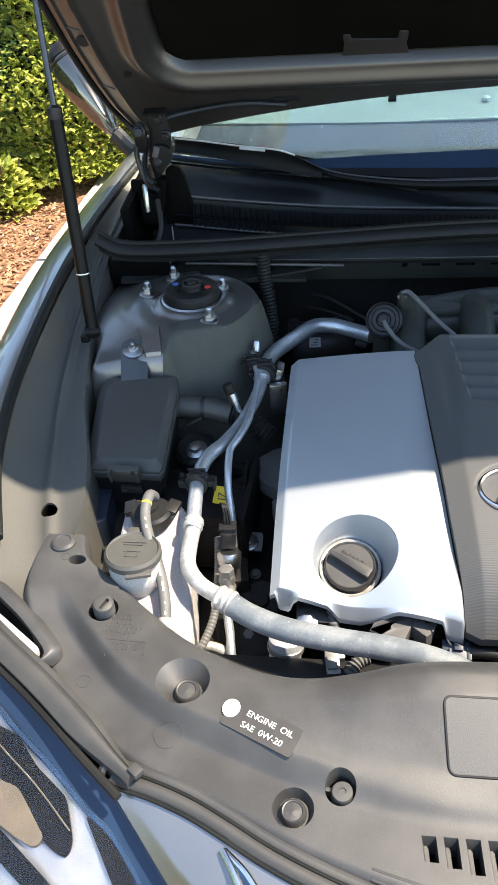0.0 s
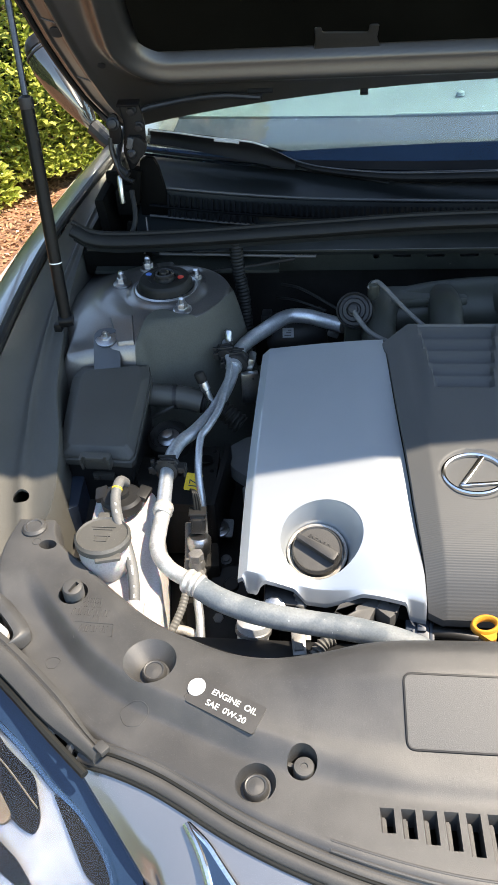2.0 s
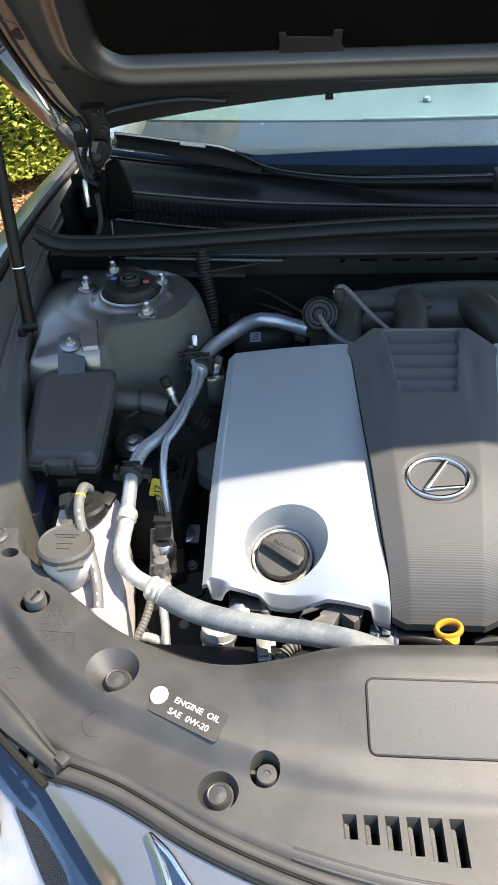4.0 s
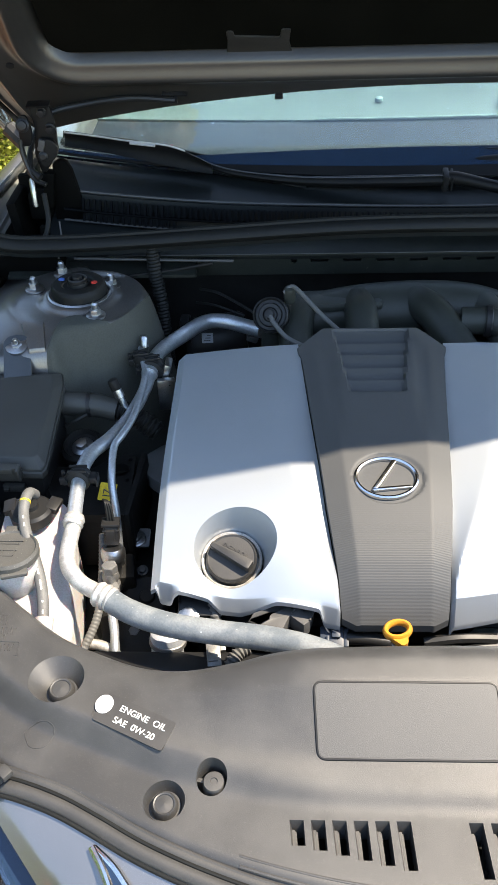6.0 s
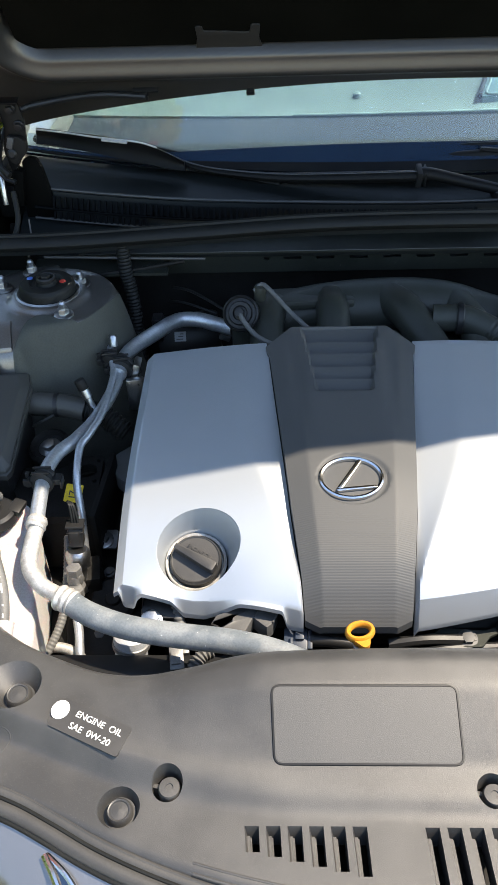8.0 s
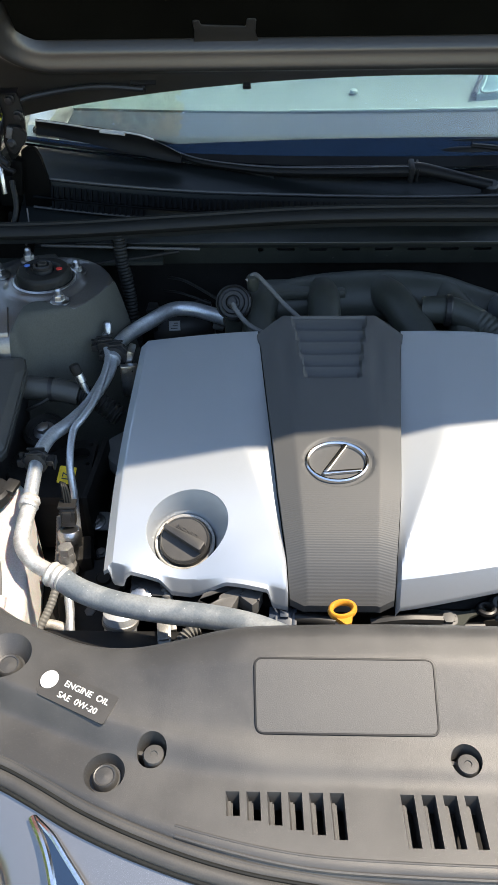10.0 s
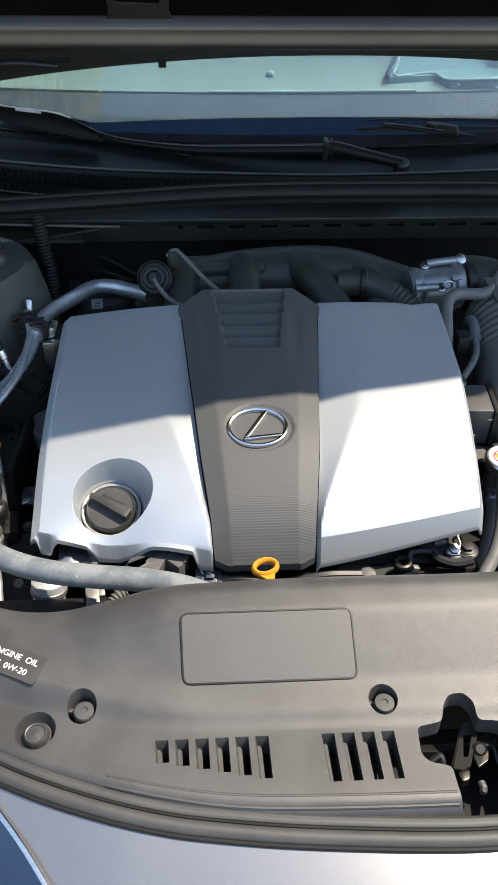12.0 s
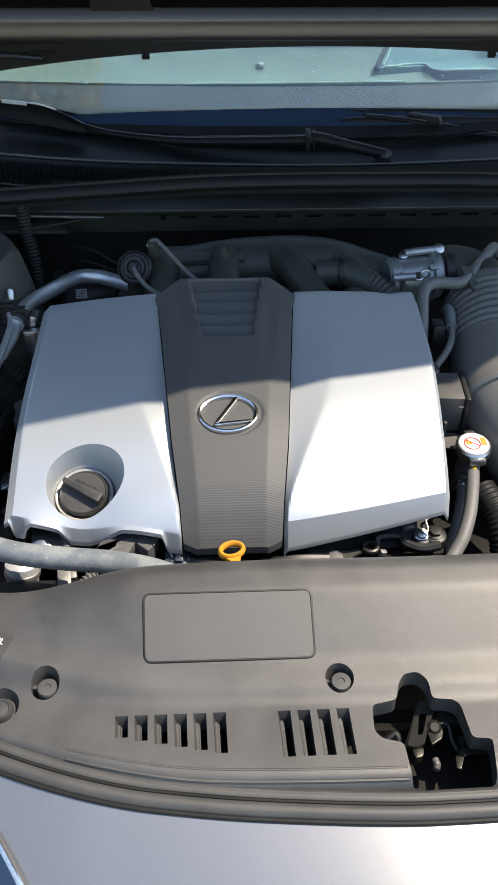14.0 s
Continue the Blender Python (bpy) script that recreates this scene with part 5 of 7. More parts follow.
part("liner_hook", prism(rounded([(0.09, 0.084), (0.218, 0.078), (0.206, 0.118), (0.209, 0.150), (0.192, 0.150), (0.190, 0.132), (0.108, 0.137), (0.107, 0.148), (0.094, 0.148), (0.096, 0.122)], 0.004, 3), -0.024, -0.014, HM, bevel=0.002), UNDER, hood)
for s in (0.054, 0.206):
    part("pressed_bar", tube([tuple(hood_point(MID - half_width(s) + 0.028, s, -0.010)), tuple(hood_point(MID - half_width(s) + 0.056, s - 0.002, 0.000))], 0.0016, 4, 8), UNDER, hood)
for x in (0.187, 2 * MID - 0.187):
    p = hood_point(x, 0.0, 0.004)
    part("seal_clip", box(tuple(p), (0.016, 0.01, 0.01), (40, 0, 0), 0.002), BLACK, hood)
for x in (-0.014, 2 * MID + 0.014):
    part("washer_nozzle", joined(box(tuple(hood_point(x, 0.004, 0.010)), (0.008, 0.010, 0.016), (40, 0, 0), 0.002), box(tuple(hood_point(x, 0.012, 0.004)), (0.05, 0.01, 0.006), (40, 0, 0), 0.002)), BLACK, hood)
part("washer_tube", tube([tuple(hood_point(-0.014, 0.006, 0.014)), tuple(hood_point(-0.10, 0.012, 0.012)), tuple(hood_point(-0.2, -0.002, 0.014)), (-0.262, 1.66, 1.19), (-0.285, 1.61, 1.15), (-0.285, 1.575, 1.12), (-0.265, 1.56, 1.105)], 0.006, 60, 10), BLACK, hood, "thin black washer hose")
rim_pts = [tuple(hood_point(MID - half_width(s) - 0.002, s, -0.026)) for s in (1.0, 0.6, 0.3, 0.2, 0.1, 0.03, -0.03, -0.07)] + [tuple(hood_point(-0.335, -0.096, -0.002))]
part("edge_seal", tube(rim_pts, 0.007, 80, 8), RUBBER, hood)


def hinge(s):
    """A bonnet hinge: stamped plates on a pivot, with bolts and a curved guard."""
    X = lambda x: x if s < 0 else 2 * MID - x
    P = lambda pts: [(X(x), y, z) for x, y, z in pts]
    F = lambda y: Matrix(((1, 0, 0, 0), (0, 0, -1, y), (0, 1, 0, 0), (0, 0, 0, 1)))
    O = lambda pts, r=0.006: rounded([(X(x), z) for x, z in pts], r, 4)
    h = part("hinge", joined(prism(O([(-0.273, 1.232), (-0.234, 1.226), (-0.228, 1.192), (-0.231, 1.148), (-0.250, 1.118), (-0.268, 1.098), (-0.277, 1.14), (-0.268, 1.185)]), 0, 0.006, F(1.597), bevel=0.0015), box((X(-0.253), 1.588, 1.230), (0.042, 0.022, 0.004), (14, 0, 0), 0.001)), STRUTBLACK, hood, "black stamped steel hinge")
    part("side_plate", prism(O([(-0.294, 1.212), (-0.277, 1.216), (-0.270, 1.185), (-0.276, 1.158), (-0.296, 1.160)], 0.008), 0, 0.006, F(1.582), bevel=0.0015), STRUTBLACK, h)
    part("guard", tube(P([(-0.2945, 1.582, 1.170), (-0.2955, 1.578, 1.150), (-0.288, 1.573, 1.120), (-0.277, 1.568, 1.099), (-0.258, 1.565, 1.090)]), 0.0095, 30, 8, 0.5), BLACK, h, "black curved guard strip")
    part("pivot", turned([(0.0125, -0.008), (0.0125, 0.004), (0.009, 0.006), (0.008, 0.010), (0.004, 0.011)], (X(-0.285), 1.576, 1.197), (0.1, -1, 0.2), 20), BLACK, h)
    part("pivot", turned([(0.009, -0.016), (0.009, 0.012), (0.005, 0.015)], (X(-0.258), 1.585, 1.14), (0.1, -1, 0), 16), BLACK, h)
    part("link", prism(O([(-0.263, 1.172), (-0.237, 1.170), (-0.226, 1.155), (-0.232, 1.138), (-0.256, 1.118), (-0.266, 1.13)]), 0, 0.012, F(1.588), bevel=0.002), DARK, h)
    part("spacer", box((X(-0.257), 1.577, 1.160), (0.012, 0.010, 0.022), (0, 20, 0), 0.003), COILGREY, h)
    part("bolt", hexagon((X(-0.249), 1.588, 1.217), (0, -1, -0.2), 0.0075, 0.010, 0.010), BLACK, h)
    part("bolt", hexagon((X(-0.238), 1.588, 1.187), (0, -1, -0.2), 0.0075, 0.010, 0.010), BLACK, h)
    part("pin", turned([(0.0055, 0), (0.0055, 0.05), (0.003, 0.054)], (X(-0.291), 1.58, 1.042), (0, 0.1, 1), 14), STEEL, h, "bright steel pin")
    part("foot", joined(box((X(-0.285), 1.60, 1.04), (0.04, 0.04, 0.05), (0, 0, 0), 0.006), box((X(-0.262), 1.60, 1.07), (0.02, 0.03, 0.07), (0, 10, 0), 0.004)), SHADEBLACK, h)
    return h


hinge(-1)
hinge(1)
panel_fill = thing("cowl_side_cover", (-0.27, 1.55, 0.95), "black plastic corner pieces and cables beside the cowl", "cowl trim")
part("corner_plate", prism(rounded([(-0.250, 1.118), (-0.236, 1.126), (-0.222, 1.122), (-0.214, 1.105), (-0.203, 1.045), (-0.200, 0.985), (-0.262, 0.985), (-0.258, 1.06)], 0.003, 3), 0, 0.012, Matrix(((1, 0, 0, 0), (0, 0, -1, 1.612), (0, 1, 0, 0), (0, 0, 0, 1))), bevel=0.003), SHADEBLACK, panel_fill)
part("corner_base", box((-0.29, 1.52, 0.965), (0.13, 0.11, 0.05), (0, 0, 0), 0.01), SHADEBLACK, panel_fill)
part("side_wall", box((-0.332, 1.70, 0.99), (0.02, 0.30, 0.14), (0, -6, 3), 0.006), SHADEBLACK, panel_fill)
part("back_wall", box((-0.29, 1.66, 1.0), (0.10, 0.02, 0.16), (0, 0, 0), 0.006), SHADEBLACK, panel_fill)
part("bracket_leg", box((-0.262, 1.50, 1.0), (0.018, 0.012, 0.07), (0, 12, 0), 0.003), SHADEBLACK, panel_fill)
part("cable", tube([(-0.255, 1.53, 1.085), (-0.248, 1.50, 1.04), (-0.265, 1.475, 1.005), (-0.305, 1.462, 0.998), (-0.34, 1.455, 1.0)], 0.005, 40, 8), RUBBER, panel_fill)
part("wire", tube([(-0.225, 1.495, 1.045), (-0.222, 1.475, 1.01), (-0.23, 1.462, 0.985)], 0.0016, 20, 6), COILGREY, panel_fill)

strut = thing("gas_strut", (-0.324, 1.21, 0.965), "black gas strut holding the bonnet open", "gas strut")
foot, knee, top = Vector((-0.3145, 1.21, 0.980)), Vector((-0.3255, 1.272, 1.3170)), Vector((-0.3508, 1.371, 1.6226))
part("cylinder", tube([tuple(foot), tuple(foot + (knee - foot) * 0.5), tuple(knee)], 0.0105, 12, 18), STRUTBLACK, strut, "thick black cylinder")
part("collar", turned([(0.0098, -0.012), (0.0112, -0.008), (0.0112, 0.006), (0.005, 0.010)], knee, tuple(knee - foot), 18), BLACK, strut)
part("piston_rod", tube([tuple(knee), tuple((knee + top) / 2), tuple(top)], 0.005, 8, 14), RODSTEEL, strut, "slim dark rod")
d = (knee - foot).normalized()
part("print_band", turned([(0.0107, 0), (0.0107, 0.0018)], foot + d * 0.098, tuple(d), 18), WHITE, strut)
part("ball_joint", joined(turned([(0.010, -0.012), (0.0125, 0.0), (0.010, 0.012)], foot, (1, 0.2, 0), 16), box((-0.328, 1.21, 0.970), (0.014, 0.024, 0.014), (0, 0, 0), 0.003)), STRUTBLACK, strut)
part("upper_joint", turned([(0.009, -0.014), (0.011, 0.0), (0.008, 0.012)], top, (1, 0.1, 0), 16), STRUTBLACK, strut)

# ---- wipers ----
def wiper(joint, head, arm, blade, fat, crest=None):
    """A wiper: a broad head on its pivot, a joint, a tapered arm and a finned blade with its connector."""
    w = thing("wiper", head[-1], "black wiper arm with its blade resting on the windshield", "wiper", "wipers")
    part("arm_head", tube([joint] + head, lambda s: 0.0145 - 0.002 * s, 24, 14, 0.85), WIPERBLACK, w, "smooth black arm head")
    part("pivot_cap", turned([(0.016, -0.03), (0.016, 0.002), (0.012, 0.006)], head[-1], (0, -0.3, 1), 18), BLACK, w)
    part("arm", tube([joint] + arm, lambda s: 0.0135 - 0.0065 * smoothstep(0.2, 0.85, s), 50, 12, 0.8), WIPERBLACK, w)
    part("arm_edge", tube([(x, y - 0.008, z + 0.011 * (1 - 0.5 * k / len(arm))) for k, (x, y, z) in enumerate([joint] + arm)], 0.0010, 50, 6), EDGE, w, "thin painted highlight")
    part("joint", joined(box(joint, (0.011, 0.032, 0.034), (20, 0, 0), 0.003), box((joint[0] + 0.012, joint[1], joint[2]), (0.004, 0.03, 0.030), (20, 0, 0), 0.001)), BLACK, w)
    part("blade", tube(blade, lambda s: fat * (0.55 + 0.45 * math.sin(math.pi * min(1, 0.15 + 0.8 * s))), 60, 12, 0.8), WIPERBLACK, w)
    part("fin", sheet(lambda u, v: tuple(spline(blade, 40)[int(round(u * 39))] + np.array((0, 0.006 + 0.010 * v, fat * 0.5 + 0.012 * v))), 40, 4, 0.003, (0, 1, 0)), WIPERBLACK, w)
    if crest:
        ridge, foot = spline([a for a, b in crest], 40), spline([b for a, b in crest], 40)
        part("spoiler", sheet(lambda u, v: tuple(ridge[int(round(u * 39))] * (1 - v) + foot[int(round(u * 39))] * v + np.array((0, 0.006 * math.sin(math.pi * v), 0))), 40, 8, 0.008, (0, 1, -0.3)), WIPERBLACK, w, "broad black blade lip, its shadow drawn in")
        part("spoiler_edge", tube([tuple(p + np.array((0, -0.001, 0.0012))) for p in ridge[:33:4]], 0.0017, 40, 6), PALE, w, "upper edge painted pale as if sunlit")
        part("clasp", tube([tuple(p + np.array((0, -0.003, -0.002))) for p in ridge[18:25:2]], 0.0042, 12, 8, 0.7), PALE, w)
    c = spline(blade, 9)[3]
    part("connector", joined(box(tuple(c + np.array((0, -0.004, 0.004))), (0.085, 0.026, 0.018), (0, 0, -28), 0.006, 0.8), box(tuple(c + np.array((-0.02, -0.006, 0.010))), (0.022, 0.022, 0.010), (0, 0, -28), 0.003)), WIPERBLACK, w)
    part("rubber_edge", tube([(x, y + 0.004, z - fat * 0.8) for x, y, z in blade], 0.0035, 40, 6), RUBBER, w)


CREST = [((-0.2656, 1.785, 1.1223), (-0.2692, 1.785, 1.0949)), ((-0.2042, 1.765, 1.1205), (-0.2074, 1.765, 1.0923)), ((-0.1275, 1.735, 1.118), (-0.1302, 1.735, 1.0855)), ((-0.0482, 1.71, 1.1153), (-0.0503, 1.71, 1.0763)),
         ((-0.0066, 1.695, 1.1087), (-0.0081, 1.695, 1.0721)), ((0.0514, 1.675, 1.0864), (0.051, 1.675, 1.0669))]
wiper((0.509, 1.618, 1.068), [(0.5255, 1.615, 1.073), (0.594, 1.605, 1.060), (0.6645, 1.60, 1.0445)],
      [(0.343, 1.635, 1.062), (0.227, 1.655, 1.0585), (0.109, 1.685, 1.063), (0.048, 1.71, 1.071), (0.006, 1.734, 1.082), (-0.064, 1.77, 1.089)],
      [(-0.294, 1.87, 1.078), (-0.204, 1.835, 1.076), (-0.124, 1.80, 1.076), (0.002, 1.735, 1.0697), (0.142, 1.69, 1.055), (0.243, 1.66, 1.043)], 0.013,
      CREST)
wiper((1.24, 1.73, 1.055), [(1.26, 1.735, 1.055), (1.30, 1.74, 1.045)],
      [(1.10, 1.70, 1.040), (0.93, 1.695, 1.049), (0.80, 1.695, 1.070), (0.69, 1.695, 1.086), (0.64, 1.70, 1.090)],
      [(1.08, 1.72, 1.072), (0.90, 1.71, 1.076), (0.75, 1.705, 1.080), (0.63, 1.70, 1.080), (0.57, 1.70, 1.076), (0.404, 1.70, 1.064), (0.237, 1.70, 1.052)], 0.011)

# ---- suspension tower fittings ----
mount = thing("strut_mount", (-0.165, 1.345, 0.98), "black rubber strut mount with coloured dots on the tower", "strut mount")
part("rim_ring", turned([(0.056, -0.006), (0.056, 0.001), (0.053, 0.003), (0.050, 0.001), (0.049, -0.006)], (TX, TY, 0.982), (0.0, -0.03, 1), 48), STEEL, mount)
part("rubber_top", turned([(0.049, -0.012), (0.048, 0.010), (0.046, 0.016), (0.043, 0.019), (0.030, 0.020), (0.026, 0.016), (0.019, 0.016), (0.017, 0.022), (0.0, 0.0225)], (TX, TY, 0.982), (0.0, -0.03, 1), 48), RUBBER, mount)
part("centre_ring", turned([(0.0165, 0.0), (0.0165, 0.006), (0.0145, 0.008), (0.0125, 0.006), (0.0125, 0.0)], (TX, TY, 1.003), (0, -0.03, 1), 28), BLACK, mount)
part("centre_nut", hexagon((TX, TY, 1.003), (0, 0, 1), 0.009, 0.010), BLACK, mount)
part("blue_dot", turned([(0.0055, 0), (0.0055, 0.0016), (0, 0.0016)], (-0.194, 1.338, 1.0012), (0, 0, 1), 14), BLUEPRINT, mount)
part("red_dot", turned([(0.0055, 0), (0.0055, 0.0016), (0, 0.0016)], (-0.134, 1.326, 1.0012), (0, 0, 1), 14), REDPRINT, mount)
for x, y in ((-0.2504, 1.3545), (-0.214, 1.418), (-0.114, 1.366), (-0.1215, 1.255)):
    part("nut", stud((x, y, 0.975), (0, -0.02, 1), 0.0098, 0.013, 0.0165), STEEL, mount)
PADEDGE = ([-99, -94, -86, -78, -66, -54, -32, -13, 10, 40], [0.094, 0.078, 0.074, 0.076, 0.096, 0.115, 0.112, 0.112, 0.118, 0.125])


def pad(u, v):
    a = -99 + 139 * v
    r0 = float(np.interp(a, *PADEDGE))
    r = r0 + (0.192 - r0) * u
    x, y = TX + r * math.cos(radians(a)), TY + r * math.sin(radians(a))
    return (x, y, tower_z(x, y) + 0.004)


part("heat_pad", sheet(pad, 30, 90, 0.004), PAD, car, "grey felt pad round the tower")
br = thing("fuse_box_bracket", (-0.241, 1.15, 0.94), "flat dark steel bracket bolted to the suspension tower", "bracket")
part("strap", prism(rounded([(-0.0215, 0.0215), (0.0215, 0.0215), (0.0225, -0.10), (-0.0225, -0.10)], 0.02, 8), 0, 0.004, pose(-0.241, 1.184, 0.956, 34, 0, 9), bevel=0.001), STRAPSTEEL, br)
part("bolt", hexagon((-0.241, 1.184, 0.960), (0, -0.35, 1), 0.0085, 0.007, 0.0185), STEEL, br)
part("bolt_end", turned([(0.0042, 0.0), (0.0042, 0.014), (0.003, 0.016)], (-0.241, 1.184, 0.960), (0, -0.35, 1), 12), STEEL, br)

# ---- fuse box ----
fuse = thing("fuse_box", (-0.2, 1.04, 0.80), "black plastic fuse box with a clipped lid", "fuse box")
OUTER = [(-0.2874, 1.1312), (-0.2778, 1.1538), (-0.1633, 1.1596), (-0.1552, 1.1323), (-0.1531, 0.9746), (-0.1585, 0.9651), (-0.2669, 0.9699), (-0.2739, 0.9804)]
FACE = [(-0.268, 1.120), (-0.260, 1.134), (-0.174, 1.142), (-0.165, 1.110), (-0.1650, 0.982), (-0.170, 0.9770), (-0.252, 0.9780), (-0.257, 0.984)]


def on_lid(outline, off, k=1.0):
    return [(-0.221 + (x + 0.215) * k, 1.066 + (y - 1.066) * k, 0.932 + 0.235 * (y - 1.145) + off) for x, y in outline]


def lid_body(*rings):
    b = rings_to_bm(rings)
    bmesh.ops.bevel(b, geom=b.edges[:], offset=0.0016, segments=2, affect="EDGES", profile=0.6)
    return b


part("body", lid_body(on_lid(OUTER, -0.15, 0.84), on_lid(OUTER, -0.024, 0.93)), BLACK, fuse)
part("rim", lid_body(on_lid(OUTER, -0.027, 1.035), on_lid(OUTER, -0.017, 1.035)), FUSEPLASTIC, fuse)
lid = part("lid", lid_body(on_lid(OUTER, -0.018, 1.0), on_lid(OUTER, -0.012, 0.995), on_lid(FACE, 0.0)), FUSEPLASTIC, fuse, "bevelled black lid")
part("latch", joined(box((-0.213, 0.956, 0.881), (0.040, 0.010, 0.030), (12, 0, -2), 0.002), box((-0.213, 0.950, 0.890), (0.028, 0.008, 0.010), (12, 0, -2), 0.002), box((-0.234, 0.952, 0.883), (0.004, 0.014, 0.024), (12, 0, -2), 0.001), box((-0.192, 0.952, 0.883), (0.004, 0.014, 0.024), (12, 0, -2), 0.001)), FUSEPLASTIC, fuse)
part("latch", joined(box((-0.213, 0.972, 0.838), (0.034, 0.008, 0.014), (10, 0, -2), 0.002), box((-0.224, 0.967, 0.838), (0.008, 0.006, 0.006), (10, 0, -2), 0.001)), FUSEPLASTIC, fuse)
part("cable_duct", tube([(-0.165, 1.128, 0.885), (-0.11, 1.125, 0.882), (-0.075, 1.12, 0.876)], 0.019, 12, 14), FUSEPLASTIC, fuse)
part("duct_collar", tube([(-0.124, 1.126, 0.8825), (-0.118, 1.126, 0.8825)], 0.0205, 4, 16), BLACK, fuse)
part("corrugated_hose", tube([(-0.088, 1.122, 0.879), (-0.05, 1.115, 0.87), (-0.01, 1.10, 0.845)], ribbed(0.016, 11), 80, 14), RUBBER, fuse)
part("wire", tube([(-0.155, 1.088, 0.868), (-0.135, 1.083, 0.882), (-0.118, 1.09, 0.888)], 0.003, 14, 6), RUBBER, fuse)
part("clip_bar", box((-0.2085, 1.166, 0.928), (0.030, 0.008, 0.008), (0, 0, 3), 0.002), BLACK, fuse)
part("side_plate", prism([(-0.285, 1.0), (-0.252, 1.005), (-0.24, 0.91), (-0.285, 0.88)], 0.77, 0.83), BLUEGREY, fuse)

# ---- tanks ----
tank = thing("coolant_tank", (-0.13, 0.8, 0.5), "white translucent coolant tank with a black cap", "coolant tank")
body = prism(rounded([(-0.205, 0.925), (-0.132, 0.925), (-0.112, 0.91), (-0.078, 0.72), (-0.085, 0.675), (-0.14, 0.66), (-0.20, 0.78)], 0.016, 5), 0.50, 0.862, bevel=0.012)
for v in body.verts:
    if v.co.z > 0.84:
        v.co.z -= 0.045 * smoothstep(0.86, 0.70, v.co.y) + 0.01 * smoothstep(-0.15, -0.09, v.co.x)
part("body", body, TANK, tank, smooth=60)
part("coolant", prism(rounded([(-0.110, 0.842), (-0.1025, 0.842), (-0.095, 0.787), (-0.094, 0.745), (-0.105, 0.745)], 0.003, 4), 0.52, 0.762), RED, tank, "pink coolant showing through")
part("filler_cap", joined(turned([(0.029, -0.012), (0.030, 0.003), (0.026, 0.007), (0.012, 0.008), (0.011, 0.014), (0.0, 0.015)], (-0.158, 0.880, 0.874), (0, 0, 1), 30), box((-0.188, 0.886, 0.876), (0.018, 0.026, 0.010), (0, -12, 12), 0.003), box((-0.128, 0.890, 0.876), (0.018, 0.026, 0.010), (0, 12, -12), 0.003)), BLACK, tank, "black cap")
part("overflow_hose", tube([(-0.156, 0.902, 0.885), (-0.157, 0.886, 0.902), (-0.1575, 0.866, 0.903), (-0.1565, 0.8494, 0.896), (-0.1474, 0.8218, 0.890), (-0.1348, 0.798, 0.873), (-0.122, 0.769, 0.855), (-0.114, 0.742, 0.845), (-0.1088, 0.7162, 0.838)], 0.0075, 60, 12), SMALLHOSE, tank, "grey rubber hose")
hose_line = spline([(-0.1565, 0.8494, 0.896), (-0.1474, 0.8218, 0.890), (-0.1348, 0.798, 0.873), (-0.122, 0.769, 0.855), (-0.114, 0.742, 0.845), (-0.1088, 0.7162, 0.838)], 60)
for a, b in ((2, 5), (7, 10), (24, 27), (32, 36), (38, 44), (49, 51), (54, 57)):
    part("printed_bar", tube([tuple(q + np.array((0.001, -0.0030, 0.0066))) for q in hose_line[a:b]], 0.0011, 8, 6, 0.4), WHITE, tank)
part("hose_mark", turned([(0.0077, 0), (0.0077, 0.003)], (-0.1575, 0.868, 0.9032), (0, -0.95, -0.2), 16), YELLOW, tank)
part("hose_nipple", turned([(0.012, -0.01), (0.0115, 0.012), (0.008, 0.014)], (-0.1078, 0.711, 0.834), (0, -0.6, -0.3), 16), TANK, tank)
CAPDUST = mat("dusty_cap_plastic", (0.050, 0.049, 0.045), 0.55, second=(0.072, 0.070, 0.064), patch=20, grain=900, bump=0.3, specks=(0.16, 0.155, 0.14), speck_size=600, speck_cut=0.68)
wash = thing("washer_filler", (-0.165, 0.795, 0.7), "white washer filler neck with a large grey cap", "washer tank")
part("neck", turned([(0.026, -0.16), (0.028, -0.05), (0.034, -0.034), (0.035, -0.014), (0.030, -0.004)], (-0.160, 0.785, 0.884), (0.0, 0.0, 1), 30), TANK, wash)
part("shoulder", box((-0.165, 0.775, 0.80), (0.075, 0.08, 0.06), (0, 0, 15), 0.012), TANK, wash)
wcap = part("cap", turned([(0.033, -0.008), (0.0375, -0.006), (0.0375, 0.002), (0.0345, 0.006), (0.0325, 0.0035), (0.0, 0.0035)], (-0.160, 0.7865, 0.889), (0.02, 0.06, 1), 44), CAPDUST, wash, "dusty grey cap with a wiper mark")
part("cap_tab", box((-0.168, 0.8275, 0.887), (0.018, 0.014, 0.006), (3, 0, 0), 0.003), CAPDUST, wash)
part("cap_tab", box((-0.146, 0.7530, 0.884), (0.034, 0.012, 0.006), (3, 0, 14), 0.003), CAPDUST, wash)
WM = pose(-0.160, 0.7865, 0.8925, -3, 0, 0)
for x, y, w, h in ((-0.002, 0.016, 0.034, 0.0022), (-0.002, 0.011, 0.026, 0.002), (0.0, -0.012, 0.016, 0.0015), (-0.008, -0.007, 0.0015, 0.010), (0.008, -0.007, 0.0015, 0.010), (0.0, -0.002, 0.022, 0.0015)):
    part("mark", prism(rect(x, y, w, h), 0, 0.0012, WM), CAPDUST, wcap)

